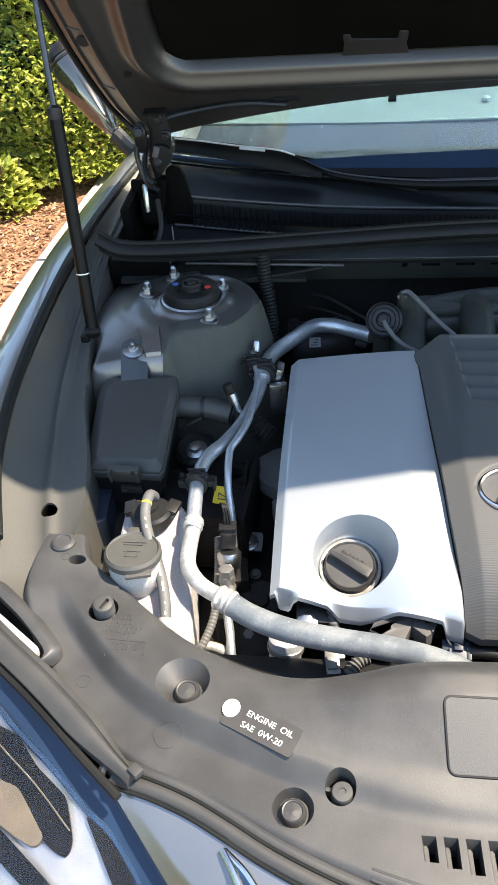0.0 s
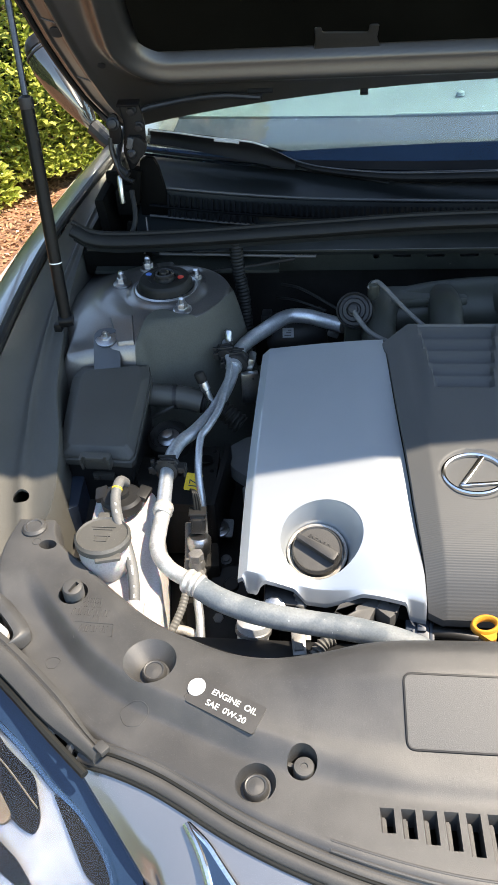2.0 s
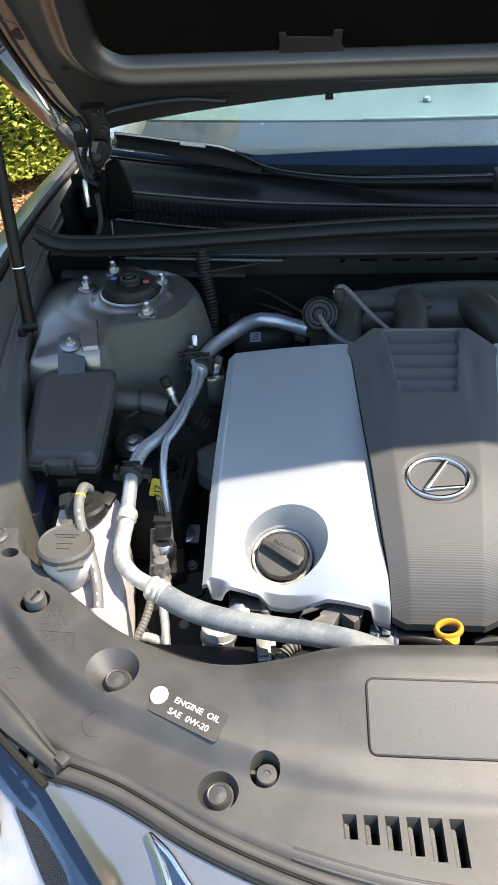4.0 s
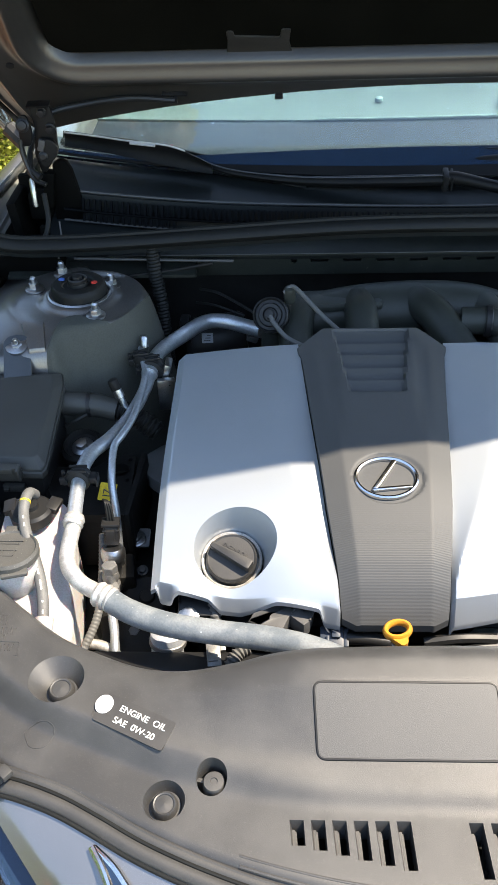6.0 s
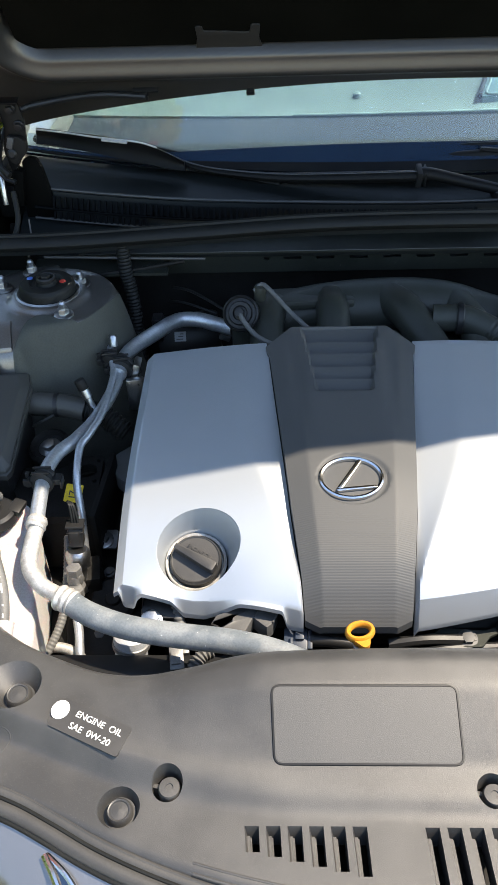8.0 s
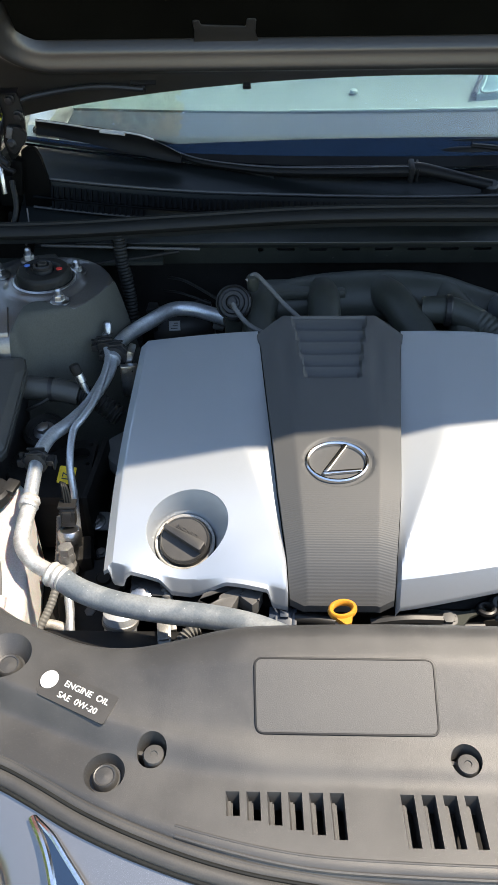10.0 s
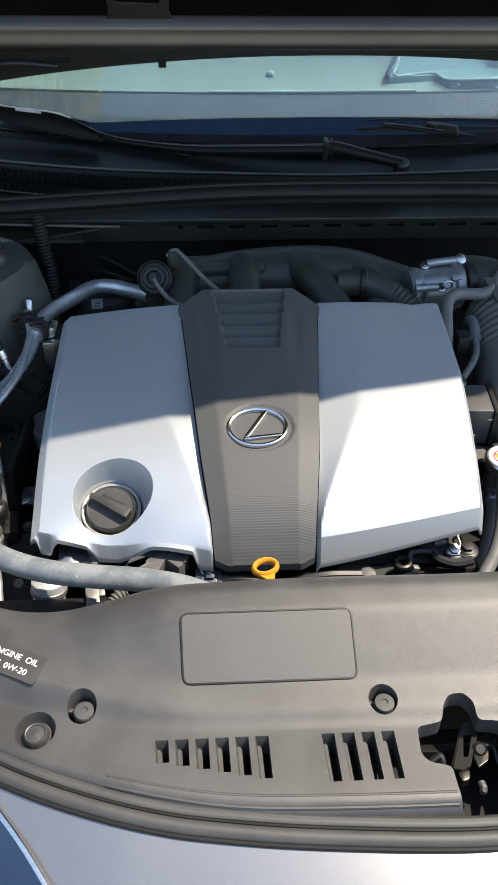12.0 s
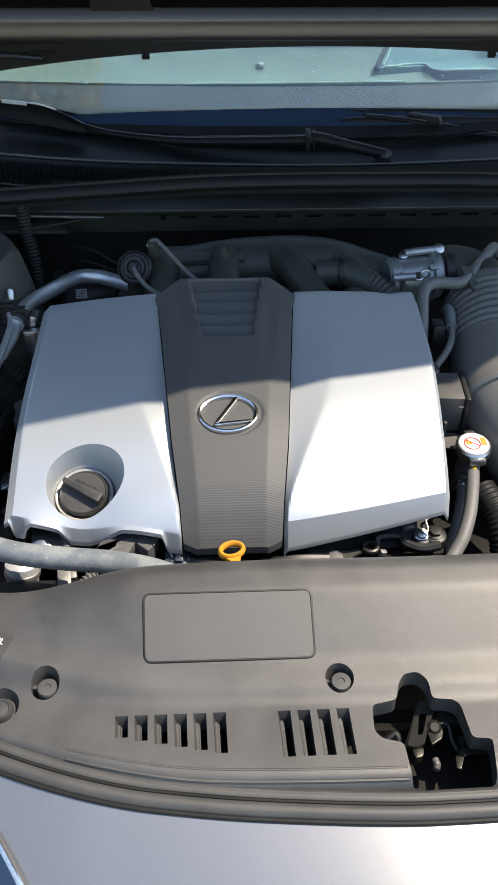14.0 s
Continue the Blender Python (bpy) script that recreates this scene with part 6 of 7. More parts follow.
# ---- air conditioning pipes ----
ac = thing("air_conditioning_pipe", (-0.09, 0.95, 0.86), "bent silver aluminium pipe with clamps and a weathered elbow", "pipe")
part("upper_pipe", tube([(0.155, 1.375, 0.875), (0.12, 1.40, 0.872), (0.082, 1.412, 0.876), (0.045, 1.405, 0.878), (0.012, 1.35, 0.884), (-0.02, 1.272, 0.897), (-0.03, 1.215, 0.902), (-0.034, 1.165, 0.890), (-0.052, 1.095, 0.880), (-0.072, 1.034, 0.884), (-0.092, 0.992, 0.888), (-0.0985, 0.945, 0.890), (-0.095, 0.885, 0.884), (-0.091, 0.845, 0.876)], lambda s: 0.0140 - 0.0036 * smoothstep(0.25, 0.55, s), 130, 18), ALLOY, ac)
part("swaged_sleeve", tube([(-0.0285, 1.225, 0.902), (-0.031, 1.19, 0.898)], 0.0142, 6, 18), ALLOY, ac)
part("collar", turned([(0.0125, -0.008), (0.0145, -0.004), (0.0132, 0.0), (0.0145, 0.004), (0.0120, 0.010)], (-0.092, 0.853, 0.879), (0.1, 0.9, 0.2), 22), FROST, ac)
part("elbow", tube([(-0.091, 0.850, 0.877), (-0.0925, 0.822, 0.870), (-0.0900, 0.792, 0.860), (-0.070, 0.768, 0.852), (-0.040, 0.752, 0.847)], 0.0108, 50, 18), FROST, ac, "whitened cast elbow")
part("crimp", joined(turned([(0.0150, -0.012), (0.0172, -0.008), (0.0155, -0.003), (0.0172, 0.002), (0.0155, 0.006), (0.0168, 0.010), (0.015, 0.013)], (-0.036, 0.749, 0.846), (0.85, -0.4, -0.08), 24)), FROST, ac)
part("hose", tube([(-0.036, 0.749, 0.846), (0.0, 0.728, 0.842), (0.05, 0.709, 0.841), (0.11, 0.696, 0.843), (0.18, 0.683, 0.846), (0.24, 0.664, 0.846), (0.30, 0.635, 0.835), (0.36, 0.605, 0.80)], 0.0152, 80, 20), HOSE, ac, "thick grey rubber hose")
part("service_port", joined(turned([(0.0055, -0.012), (0.0055, 0.008), (0.0078, 0.010), (0.0078, 0.024), (0.006, 0.026)], (-0.064, 1.115, 0.895), (-0.35, 0.15, 1), 18)), STEEL, ac)
part("port_cap", turned([(0.0078, 0.024), (0.0088, 0.027), (0.0088, 0.038), (0.0076, 0.041), (0.0, 0.041)], (-0.064, 1.115, 0.895), (-0.35, 0.15, 1), 14), DARK, ac, "dark screw cap")
part("thin_pipe", tube([(-0.060, 1.285, 0.90), (-0.050, 1.245, 0.914), (-0.044, 1.216, 0.913), (-0.036, 1.185, 0.906), (-0.0365, 1.13, 0.90), (-0.040, 1.074, 0.897), (-0.052, 1.03, 0.893), (-0.061, 1.005, 0.888), (-0.0585, 0.953, 0.868), (-0.052, 0.925, 0.83), (-0.050, 0.90, 0.77)], 0.0058, 90, 12), ALLOY, ac, "thin silver pipe")


def clamp(p, axis, r, lean):
    """A plastic pipe clip: two halves round the pipe, a hinge, a snap lug and ribs."""
    c = thing("pipe_clamp", p, "black plastic clamp round the pipe", "clamp", "pipe clamps")
    m = Matrix.Translation(p) @ pose(0, 0, 0, 0, 0, lean)
    P = lambda x, y, z: tuple(m @ Vector((x, y, z)))
    part("band", turned([(r, -0.010), (r + 0.0045, -0.009), (r + 0.0045, -0.003), (r + 0.0032, -0.002), (r + 0.0032, 0.002), (r + 0.0045, 0.003), (r + 0.0045, 0.009), (r, 0.010)], p, axis, 24), BLACK, c)
    part("hinge", turned([(0.005, -0.010), (0.005, 0.010)], P(-r - 0.006, 0, 0.0), axis, 12), BLACK, c)
    part("snap_lug", joined(box(P(r + 0.007, 0.0, 0.001), (0.012, 0.016, 0.010), (0, 0, lean), 0.002), box(P(r + 0.013, 0.0, -0.003), (0.003, 0.018, 0.014), (0, 0, lean), 0.001)), BLACK, c)
    for k in (-1, 1):
        part("rib", box(P(0.0, 0.006 * k, r + 0.005), (0.026, 0.003, 0.004), (0, 0, lean), 0.001), BLACK, c)
    part("catch", joined(box(P(-r - 0.010, 0.006, 0.004), (0.006, 0.006, 0.012), (0, 0, lean), 0.001), box(P(-r - 0.010, -0.007, 0.002), (0.008, 0.005, 0.010), (0, 0, lean), 0.001)), BLACK, c)
    return c


clamp((-0.0985, 0.932, 0.889), (0.1, 1, -0.1), 0.0125, 2)
clamp((-0.046, 1.216, 0.912), (0.1, 1, 0.1), 0.0085, 12)
clamp((-0.026, 1.208, 0.900), (0.2, 1, 0.1), 0.0155, 12)
part("bolt", turned([(0.007, 0.0), (0.007, 0.016), (0.005, 0.019), (0, 0.019)], (-0.044, 1.245, 0.920), (0.0, 0.3, 1), 12), STEEL, ac)
guard = thing("pipe_stay", (-0.02, 1.22, 0.85), "angled bracket holding the pipe to the engine", "bracket")
part("stay", joined(box((-0.008, 1.215, 0.885), (0.012, 0.03, 0.05), (0, 20, 0), 0.003), box((-0.004, 1.19, 0.86), (0.03, 0.012, 0.06), (0, 0, 10), 0.003)), STEEL, guard)

sensor = thing("pressure_sensor", (-0.056, 0.875, 0.72), "pressure sensor with a black plug and wires", "sensor")
part("socket", joined(turned([(0.011, -0.06), (0.011, -0.012), (0.0165, -0.010), (0.0175, -0.004), (0.0175, 0.004), (0.014, 0.009)], (-0.0505, 0.868, 0.805), (0.02, 0.25, 1), 24), hexagon((-0.0505, 0.865, 0.787), (0.02, 0.25, 1), 0.0165, 0.012)), STEEL, sensor, "bright steel socket")
part("plug", joined(box((-0.0515, 0.882, 0.830), (0.021, 0.020, 0.030), (-12, 3, 6), 0.003), box((-0.0515, 0.872, 0.834), (0.013, 0.006, 0.018), (-12, 3, 6), 0.0015), box((-0.0515, 0.886, 0.847), (0.025, 0.023, 0.004), (-12, 3, 6), 0.001), box((-0.0515, 0.884, 0.838), (0.0235, 0.0215, 0.003), (-12, 3, 6), 0.001)), BLACK, sensor)
for k in range(3):
    part("wire", tube([(-0.0555 + 0.004 * k, 0.887, 0.846), (-0.0560 + 0.0035 * k, 0.892, 0.862), (-0.058 + 0.0025 * k, 0.898, 0.874), (-0.064, 0.912, 0.866)], 0.0020, 20, 6), RUBBER, sensor)
part("hex_fitting", joined(hexagon((-0.0505, 0.838, 0.798), (0, 0.1, 1), 0.0112, 0.012), turned([(0.010, -0.03), (0.0125, -0.022), (0.0100, -0.016), (0.0125, -0.010), (0.0105, 0.0)], (-0.0505, 0.838, 0.798), (0, 0.1, 1), 18), hexagon((-0.048, 0.818, 0.776), (0, 0.1, 1), 0.0125, 0.012)), CAST, sensor, "weathered hexagon fitting")
part("drop_pipe", tube([(-0.050, 0.835, 0.775), (-0.0488, 0.807, 0.75), (-0.0433, 0.7826, 0.735), (-0.0388, 0.753, 0.72), (-0.038, 0.74, 0.66)], 0.0066, 30, 12), ALLOY, sensor)
part("block", box((-0.05, 0.875, 0.745), (0.05, 0.05, 0.05), (0, 0, 10), 0.006), DARK, sensor)
part("tab_plate", prism(rounded([(-0.02, 0.018), (0.022, 0.018), (0.022, -0.016), (-0.02, -0.012)], 0.005, 4), 0, 0.004, pose(-0.036, 0.952, 0.748, 14, 0, 0)), STEEL, sensor)
part("tab_bolt", hexagon((-0.036, 0.950, 0.752), (0, -0.15, 1), 0.0095, 0.008, 0.0165), STEEL, sensor)

small_pipe = thing("lower_pipe", (-0.08, 0.72, 0.68), "pale curved pipe running below the hose", "pipe")
part("pipe", tube([(-0.14, 0.775, 0.715), (-0.102, 0.772, 0.720), (-0.075, 0.772, 0.722), (-0.055, 0.768, 0.720), (-0.038, 0.757, 0.716), (-0.028, 0.735, 0.70)], 0.0075, 40, 12), FROST, small_pipe)
part("corrugated_sleeve", tube([(-0.115, 0.72, 0.69), (-0.085, 0.76, 0.725), (-0.068, 0.80, 0.75), (-0.066, 0.85, 0.78), (-0.07, 0.90, 0.81)], ribbed(0.006, 44, 0.05), 260, 10), SMALLHOSE, small_pipe)

# ---- engine mount bracket with the yellow tag ----
emount = thing("engine_mount", (-0.075, 1.0, 0.70), "black stamped engine mount bracket with a bolt", "engine mount")
plate = carve(prism(rounded([(-0.125, 1.06), (-0.045, 1.075), (-0.038, 0.93), (-0.12, 0.93)], 0.01, 4), 0.805, 0.82),
              [turned([(0.016, -0.05), (0.016, 0.05)], (-0.066, 1.035, 0.81), (0, 0, 1), 20)] + [turned([(0.004, -0.05), (0.004, 0.05)], (x, y, 0.81), (0, 0, 1), 10) for x, y in ((-0.052, 1.06), (-0.05, 1.01), (-0.10, 1.0))])
part("top_plate", plate, DARK, emount)
part("front_face", box((-0.078, 0.935, 0.77), (0.09, 0.012, 0.10), (-8, 0, 0), 0.004), DARK, emount)
part("side_face", box((-0.035, 1.0, 0.775), (0.01, 0.15, 0.1), (0, 0, -3), 0.004), DARK, emount)
part("mount_ring", turned([(0.034, -0.02), (0.034, 0.012), (0.028, 0.018), (0.024, 0.010), (0.012, 0.008)], (-0.127, 1.068, 0.835), (-0.1, -0.25, 1), 26), DARK, emount)
part("mount_bolt", hexagon((-0.127, 1.066, 0.842), (-0.1, -0.25, 1), 0.0105, 0.012, 0.018), STEEL, emount)
part("arm", box((-0.15, 0.985, 0.80), (0.05, 0.12, 0.05), (0, 15, 25), 0.01), DARK, emount)
tag = thing("yellow_tag", (-0.078, 0.972, 0.82), "small yellow tag with black letters on the bracket", "tag")
TM = Matrix(((0.12, -0.993, 0, -0.072), (0.86, 0.104, -0.5, 0.968), (0.4965, 0.06, 0.866, 0.832), (0, 0, 0, 1)))
part("paper", prism(rounded(rect(0, 0, 0.028, 0.026), 0.002, 3), 0, 0.001, TM), YELLOW, tag)
part("lettering", lettering("J7", 0.017, TM @ pose(-0.0085, 0, 0.0012)), STICKER, tag, smooth=0)

# ---- engine under its cover ----
engine = thing("engine", (0.33, 1.0, 0.42), "dark transverse engine under a plastic cover", "engine")
part("block", box((0.335, 1.02, 0.61), (0.54, 0.46, 0.40), (0, 0, 0), 0.02), DARK, engine)
part("front_head", box((0.335, 0.83, 0.74), (0.56, 0.10, 0.13), (25, 0, 0), 0.015), DARK, engine)
part("rear_head", box((0.335, 1.24, 0.80), (0.52, 0.14, 0.14), (-20, 0, 0), 0.015), DARK, engine)
part("side_casting", prism(rounded([(-0.038, 1.098), (-0.005, 1.132), (0.03, 1.13), (0.03, 1.02), (0.005, 1.02), (-0.026, 1.045)], 0.012, 4), 0.775, 0.80, bevel=0.005), SMALLHOSE, engine, "dull grey cast lug")
part("side_casting", prism(rounded([(-0.003, 1.0), (0.03, 1.005), (0.03, 0.945), (0.012, 0.948)], 0.008, 4), 0.77, 0.80, bevel=0.005), SMALLHOSE, engine)
part("gearbox", box((0.80, 0.98, 0.56), (0.36, 0.44, 0.28), (0, 0, 0), 0.04), DARK, engine)
part("side_mass", box((-0.05, 0.98, 0.58), (0.20, 0.5, 0.26), (0, 0, 0), 0.03), DARK, engine)
part("shroud", box((MID, 0.70, 0.60), (1.25, 0.035, 0.36), (0, 0, 0), 0.006), BLACK, engine)
for x, y, z, r in ((-0.02, 0.80, 0.715, 0.010), (0.0, 0.775, 0.70, 0.013), (-0.095, 0.765, 0.705, 0.010), (-0.005, 0.83, 0.73, 0.007), (0.062, 0.80, 0.80, 0.011), (-0.02, 0.90, 0.735, 0.007), (0.01, 1.12, 0.78, 0.008)):
    part("bolt", hexagon((x, y, z), (0, -0.4, 1), r * 0.8, r * 0.7, r * 1.2), COILGREY, engine)
part("front_bracket", box((-0.01, 0.79, 0.69), (0.11, 0.10, 0.05), (20, 0, 12), 0.008), DARK, engine)
part("pulley_disc", turned([(0.036, -0.01), (0.036, 0.004), (0.030, 0.008), (0.012, 0.006), (0.010, 0.010), (0.0, 0.010)], (-0.005, 0.845, 0.735), (0, -0.3, 1), 30), DARK, engine)
INLET = mat("pale_blue_casting", (0.46, 0.48, 0.50), 0.45, metal=0.2, second=(0.38, 0.40, 0.42), patch=20, grain=700, bump=0.3)
part("thermostat", turned([(0.021, -0.09), (0.0215, -0.02), (0.0225, -0.016), (0.0225, -0.002), (0.0205, 0.0), (0.016, 0.004)], (0.0407, 0.7414, 0.79), (0.06, 0.25, 1), 28), INLET, engine, "pale water inlet")
part("inlet_clamp", turned([(0.0230, -0.004), (0.0245, -0.003), (0.0245, 0.003), (0.0230, 0.004)], (0.0400, 0.7380, 0.774), (0.06, 0.25, 1), 28), CAST, engine)
coil = thing("ignition_coil_plug", (0.2, 0.76, 0.79), "black ignition coil with plug and corrugated wire below the cover", "ignition coil", "ignition coils")
coil_outline = rounded([(0.1454, 0.7204), (0.1533, 0.7394), (0.1984, 0.7601), (0.218, 0.762), (0.2305, 0.7453), (0.2243, 0.727), (0.2171, 0.7199), (0.1997, 0.736), (0.1891, 0.7109), (0.1723, 0.7143)], 0.0015, 3)
coil_holes = [prism([(0.2019, 0.7488), (0.2056, 0.7535), (0.2091, 0.7498), (0.204, 0.7442)], 0.82, 0.85), prism([(0.2156, 0.7517), (0.2283, 0.7443), (0.2168, 0.7415)], 0.82, 0.85)]
part("coil_plate", carve(prism(coil_outline, 0.806, 0.828, bevel=0.0015), coil_holes), COILGREY, coil)
part("rib", tube([(0.2125, 0.760, 0.829), (0.2075, 0.749, 0.829), (0.2015, 0.737, 0.829)], 0.0012, 12, 6), COILGREY, coil)
part("rib", tube([(0.217, 0.762, 0.829), (0.230, 0.746, 0.829), (0.2245, 0.727, 0.829)], 0.0014, 20, 6), COILGREY, coil)
part("rib", tube([(0.148, 0.724, 0.829), (0.158, 0.719, 0.829)], 0.0022, 6, 6, bent=False), BLACK, coil)
part("corrugated_wire", tube([(0.2106, 0.748, 0.803), (0.2133, 0.7338, 0.798), (0.2145, 0.7213, 0.79), (0.216, 0.70, 0.77)], ribbed(0.0068, 14, 0.14), 60, 10), SMALLHOSE, coil)
coil2 = thing("ignition_coil_plug", (0.075, 0.775, 0.79), "black ignition coil with a bolt below the cover", "ignition coil", "ignition coils")
part("coil_plate", box((0.078, 0.775, 0.80), (0.05, 0.04, 0.03), (20, 0, 0), 0.006), BLACK, coil2)
part("corrugated_wire", tube([(0.098, 0.775, 0.815), (0.103, 0.755, 0.80), (0.106, 0.73, 0.77)], ribbed(0.0075, 9, 0.12), 60, 10), SMALLHOSE, coil2)
part("bolt", hexagon((0.068, 0.752, 0.805), (0, -0.4, 1), 0.010, 0.008, 0.014), STEEL, coil2)
plug2 = thing("wiring_plug", (0.26, 0.715, 0.78), "slate blue wiring connector beside the dipstick", "connector", "wiring connectors")
part("housing", joined(box((0.253, 0.726, 0.793), (0.030, 0.028, 0.020), (20, 0, -2), 0.002), box((0.258, 0.727, 0.806), (0.011, 0.014, 0.006), (20, 0, -2), 0.001), box((0.247, 0.716, 0.800), (0.003, 0.016, 0.008), (20, 0, -2), 0.0005), box((0.271, 0.725, 0.795), (0.006, 0.024, 0.016), (20, 0, -2), 0.001)), BLUEGREY, plug2)
part("wire_sleeve", tube([(0.272, 0.726, 0.797), (0.300, 0.724, 0.797), (0.34, 0.722, 0.79)], 0.0085, 14, 12), BLACK, plug2)
sens2 = thing("wiring_plug", (0.128, 0.69, 0.76), "pale wiring plug below the thick hose", "connector", "wiring connectors")
part("housing", joined(box((0.102, 0.712, 0.778), (0.018, 0.036, 0.016), (14, 0, 8), 0.002), box((0.102, 0.706, 0.787), (0.012, 0.018, 0.005), (14, 0, 8), 0.001), box((0.112, 0.722, 0.780), (0.010, 0.012, 0.012), (14, 0, 8), 0.001)), CAST, sens2)
part("wire_sleeve", tube([(0.146, 0.718, 0.786), (0.134, 0.710, 0.784), (0.124, 0.697, 0.775), (0.118, 0.68, 0.755)], ribbed(0.0085, 12, 0.14), 90, 10), SMALLHOSE, sens2)
dip = thing("dipstick", (0.33, 0.70, 0.77), "yellow looped oil dipstick handle", "dipstick")
loop = [(0.0150 * math.cos(a), 0.0112 * math.sin(a), 0) for a in np.linspace(0, 2 * math.pi, 25)]
DM = pose(0.3285, 0.697, 0.848, 2, 0, 0) @ pose(0, 0, 0, 0, 0, 18)
part("ring", tube([tuple(DM @ Vector(p)) for p in loop], 0.0036, 60, 10, 1.5), AMBER, dip)
part("web", prism(rounded([(-0.013, -0.009), (0.009, -0.010), (0.004, -0.022), (-0.004, -0.024)], 0.003, 4), -0.004, 0.002, DM), AMBER, dip)
part("tube", tube([(0.326, 0.685, 0.840), (0.330, 0.695, 0.80), (0.338, 0.71, 0.72)], 0.0065, 14, 12), STEEL, dip)

# ---- behind the cover ----
intake = thing("intake_manifold", (0.4, 1.38, 0.80), "black plastic intake manifold with curved runners", "manifold")
part("plenum", tube([(0.20, 1.37, 0.915), (0.28, 1.385, 0.925), (0.40, 1.395, 0.930), (0.52, 1.395, 0.932), (0.60, 1.385, 0.92), (0.66, 1.37, 0.905)], lambda s: 0.042 + 0.014 * math.sin(math.pi * min(1, s * 1.15)), 50, 22, 0.85), MANIFOLD, intake)
part("top_plate", box((0.29, 1.375, 0.958), (0.16, 0.07, 0.016), (-6, 0, 3), 0.006), MANIFOLD, intake)
for a, b, c, r in (((0.225, 1.37, 0.945), (0.215, 1.30, 0.935), (0.225, 1.22, 0.88), 0.030), ((0.331, 1.385, 0.948), (0.331, 1.315, 0.955), (0.331, 1.235, 0.905), 0.029), ((0.435, 1.385, 0.95), (0.465, 1.315, 0.952), (0.515, 1.225, 0.90), 0.031), ((0.555, 1.38, 0.94), (0.575, 1.30, 0.935), (0.60, 1.22, 0.89), 0.030)):
    part("runner", tube([a, b, c], r, 24, 20), MANIFOLD, intake)
part("cross_rib", box((0.39, 1.30, 0.925), (0.08, 0.03, 0.012), (-15, 0, 0), 0.003), MANIFOLD, intake)
part("back_web", box((0.40, 1.31, 0.885), (0.40, 0.12, 0.05), (-10, 0, 0), 0.01), MANIFOLD, intake)
part("elbow", tube([(0.50, 1.30, 0.955), (0.56, 1.29, 0.955), (0.62, 1.25, 0.93), (0.64, 1.2, 0.88)], lambda s: 0.024 * (1 + 0.03 * math.sin(2 * math.pi * 24 * s) * smoothstep(0.45, 0.5, s)), 200, 18), MANIFOLD, intake)
part("elbow_clamp", turned([(0.026, -0.006), (0.0275, -0.004), (0.0275, 0.004), (0.026, 0.006)], (0.545, 1.2935, 0.957), (1, -0.15, 0.0), 24), BLACK, intake)
valve = thing("vacuum_valve", (0.172, 1.29, 0.88), "round black diaphragm valve with two grey hoses", "valve")
vax = Vector((-0.12, -0.80, 0.55)).normalized()
part("body", turned([(0.022, -0.03), (0.029, -0.016), (0.031, -0.012), (0.031, 0.004), (0.028, 0.006), (0.026, 0.002), (0.021, 0.003), (0.019, 0.008), (0.013, 0.008), (0.011, 0.005), (0.008, 0.006), (0.007, 0.016), (0.0, 0.017)], (0.172, 1.29, 0.954), vax, 36), BLACK, valve)
part("stand", box((0.175, 1.31, 0.89), (0.04, 0.03, 0.10), (0, 0, 0), 0.006), MANIFOLD, valve)
part("lower_hose", tube([(0.172 - 0.001, 1.28, 0.960), (0.178, 1.265, 0.952), (0.20, 1.245, 0.935), (0.235, 1.225, 0.927), (0.275, 1.205, 0.93)], 0.0043, 40, 12), SMALLHOSE, valve)
part("upper_hose", tube([(0.195, 1.31, 0.985), (0.208, 1.315, 0.995), (0.222, 1.30, 0.992), (0.26, 1.25, 0.972), (0.30, 1.205, 0.955)], 0.0038, 40, 12), SMALLHOSE, valve)
part("top_socket", turned([(0.010, -0.02), (0.011, 0.004), (0.008, 0.009), (0, 0.010)], (0.205, 1.315, 0.985), (0, -0.3, 1), 18), MANIFOLD, valve)
pump = thing("vacuum_pump", (0.05, 1.47, 0.72), "grey cylinder with a white paper label at the firewall", "pump")
part("drum", turned([(0.045, -0.06), (0.048, -0.05), (0.048, 0.05), (0.042, 0.06), (0.0, 0.062)], (0.06, 1.47, 0.805), (0.95, 0.1, 0.1), 30), BLACK, pump)
part("stay", box((0.05, 1.48, 0.72), (0.06, 0.08, 0.14), (0, 0, 0), 0.008), DARK, pump)
SHADEDLABEL = mat("shaded_paper", (0.34, 0.35, 0.36), 0.6, second=(0.28, 0.29, 0.30), patch=60, grain=900, bump=0.0)
part("paper_label", prism(rect(0, 0, 0.022, 0.019), 0, 0.001, pose(0.046, 1.425, 0.832, 62, 0, 3)), SHADEDLABEL, pump)
part("printed_bars", joined(*[prism(rect(0.003 - 0.002 * k, 0.005 - 0.005 * k, 0.007 + 0.003 * k, 0.0018), 0.0011, 0.0016, pose(0.046, 1.425, 0.832, 62, 0, 3)) for k in range(3)]), STICKER, pump)
cond = thing("wiring_conduit", (-0.047, 1.46, 0.8), "black corrugated conduit hanging from the cowl", "conduit")
part("sleeve", tube([(-0.05, 1.455, 1.01), (-0.048, 1.452, 0.96), (-0.04, 1.445, 0.90), (-0.035, 1.43, 0.82), (-0.03, 1.42, 0.74)], ribbed(0.0125, 40, 0.07), 240, 12), RUBBER, cond)
part("wire", tube([(0.03, 1.50, 0.90), (0.07, 1.47, 0.905), (0.13, 1.42, 0.895), (0.16, 1.40, 0.885)], 0.003, 24, 6), RUBBER, cond)
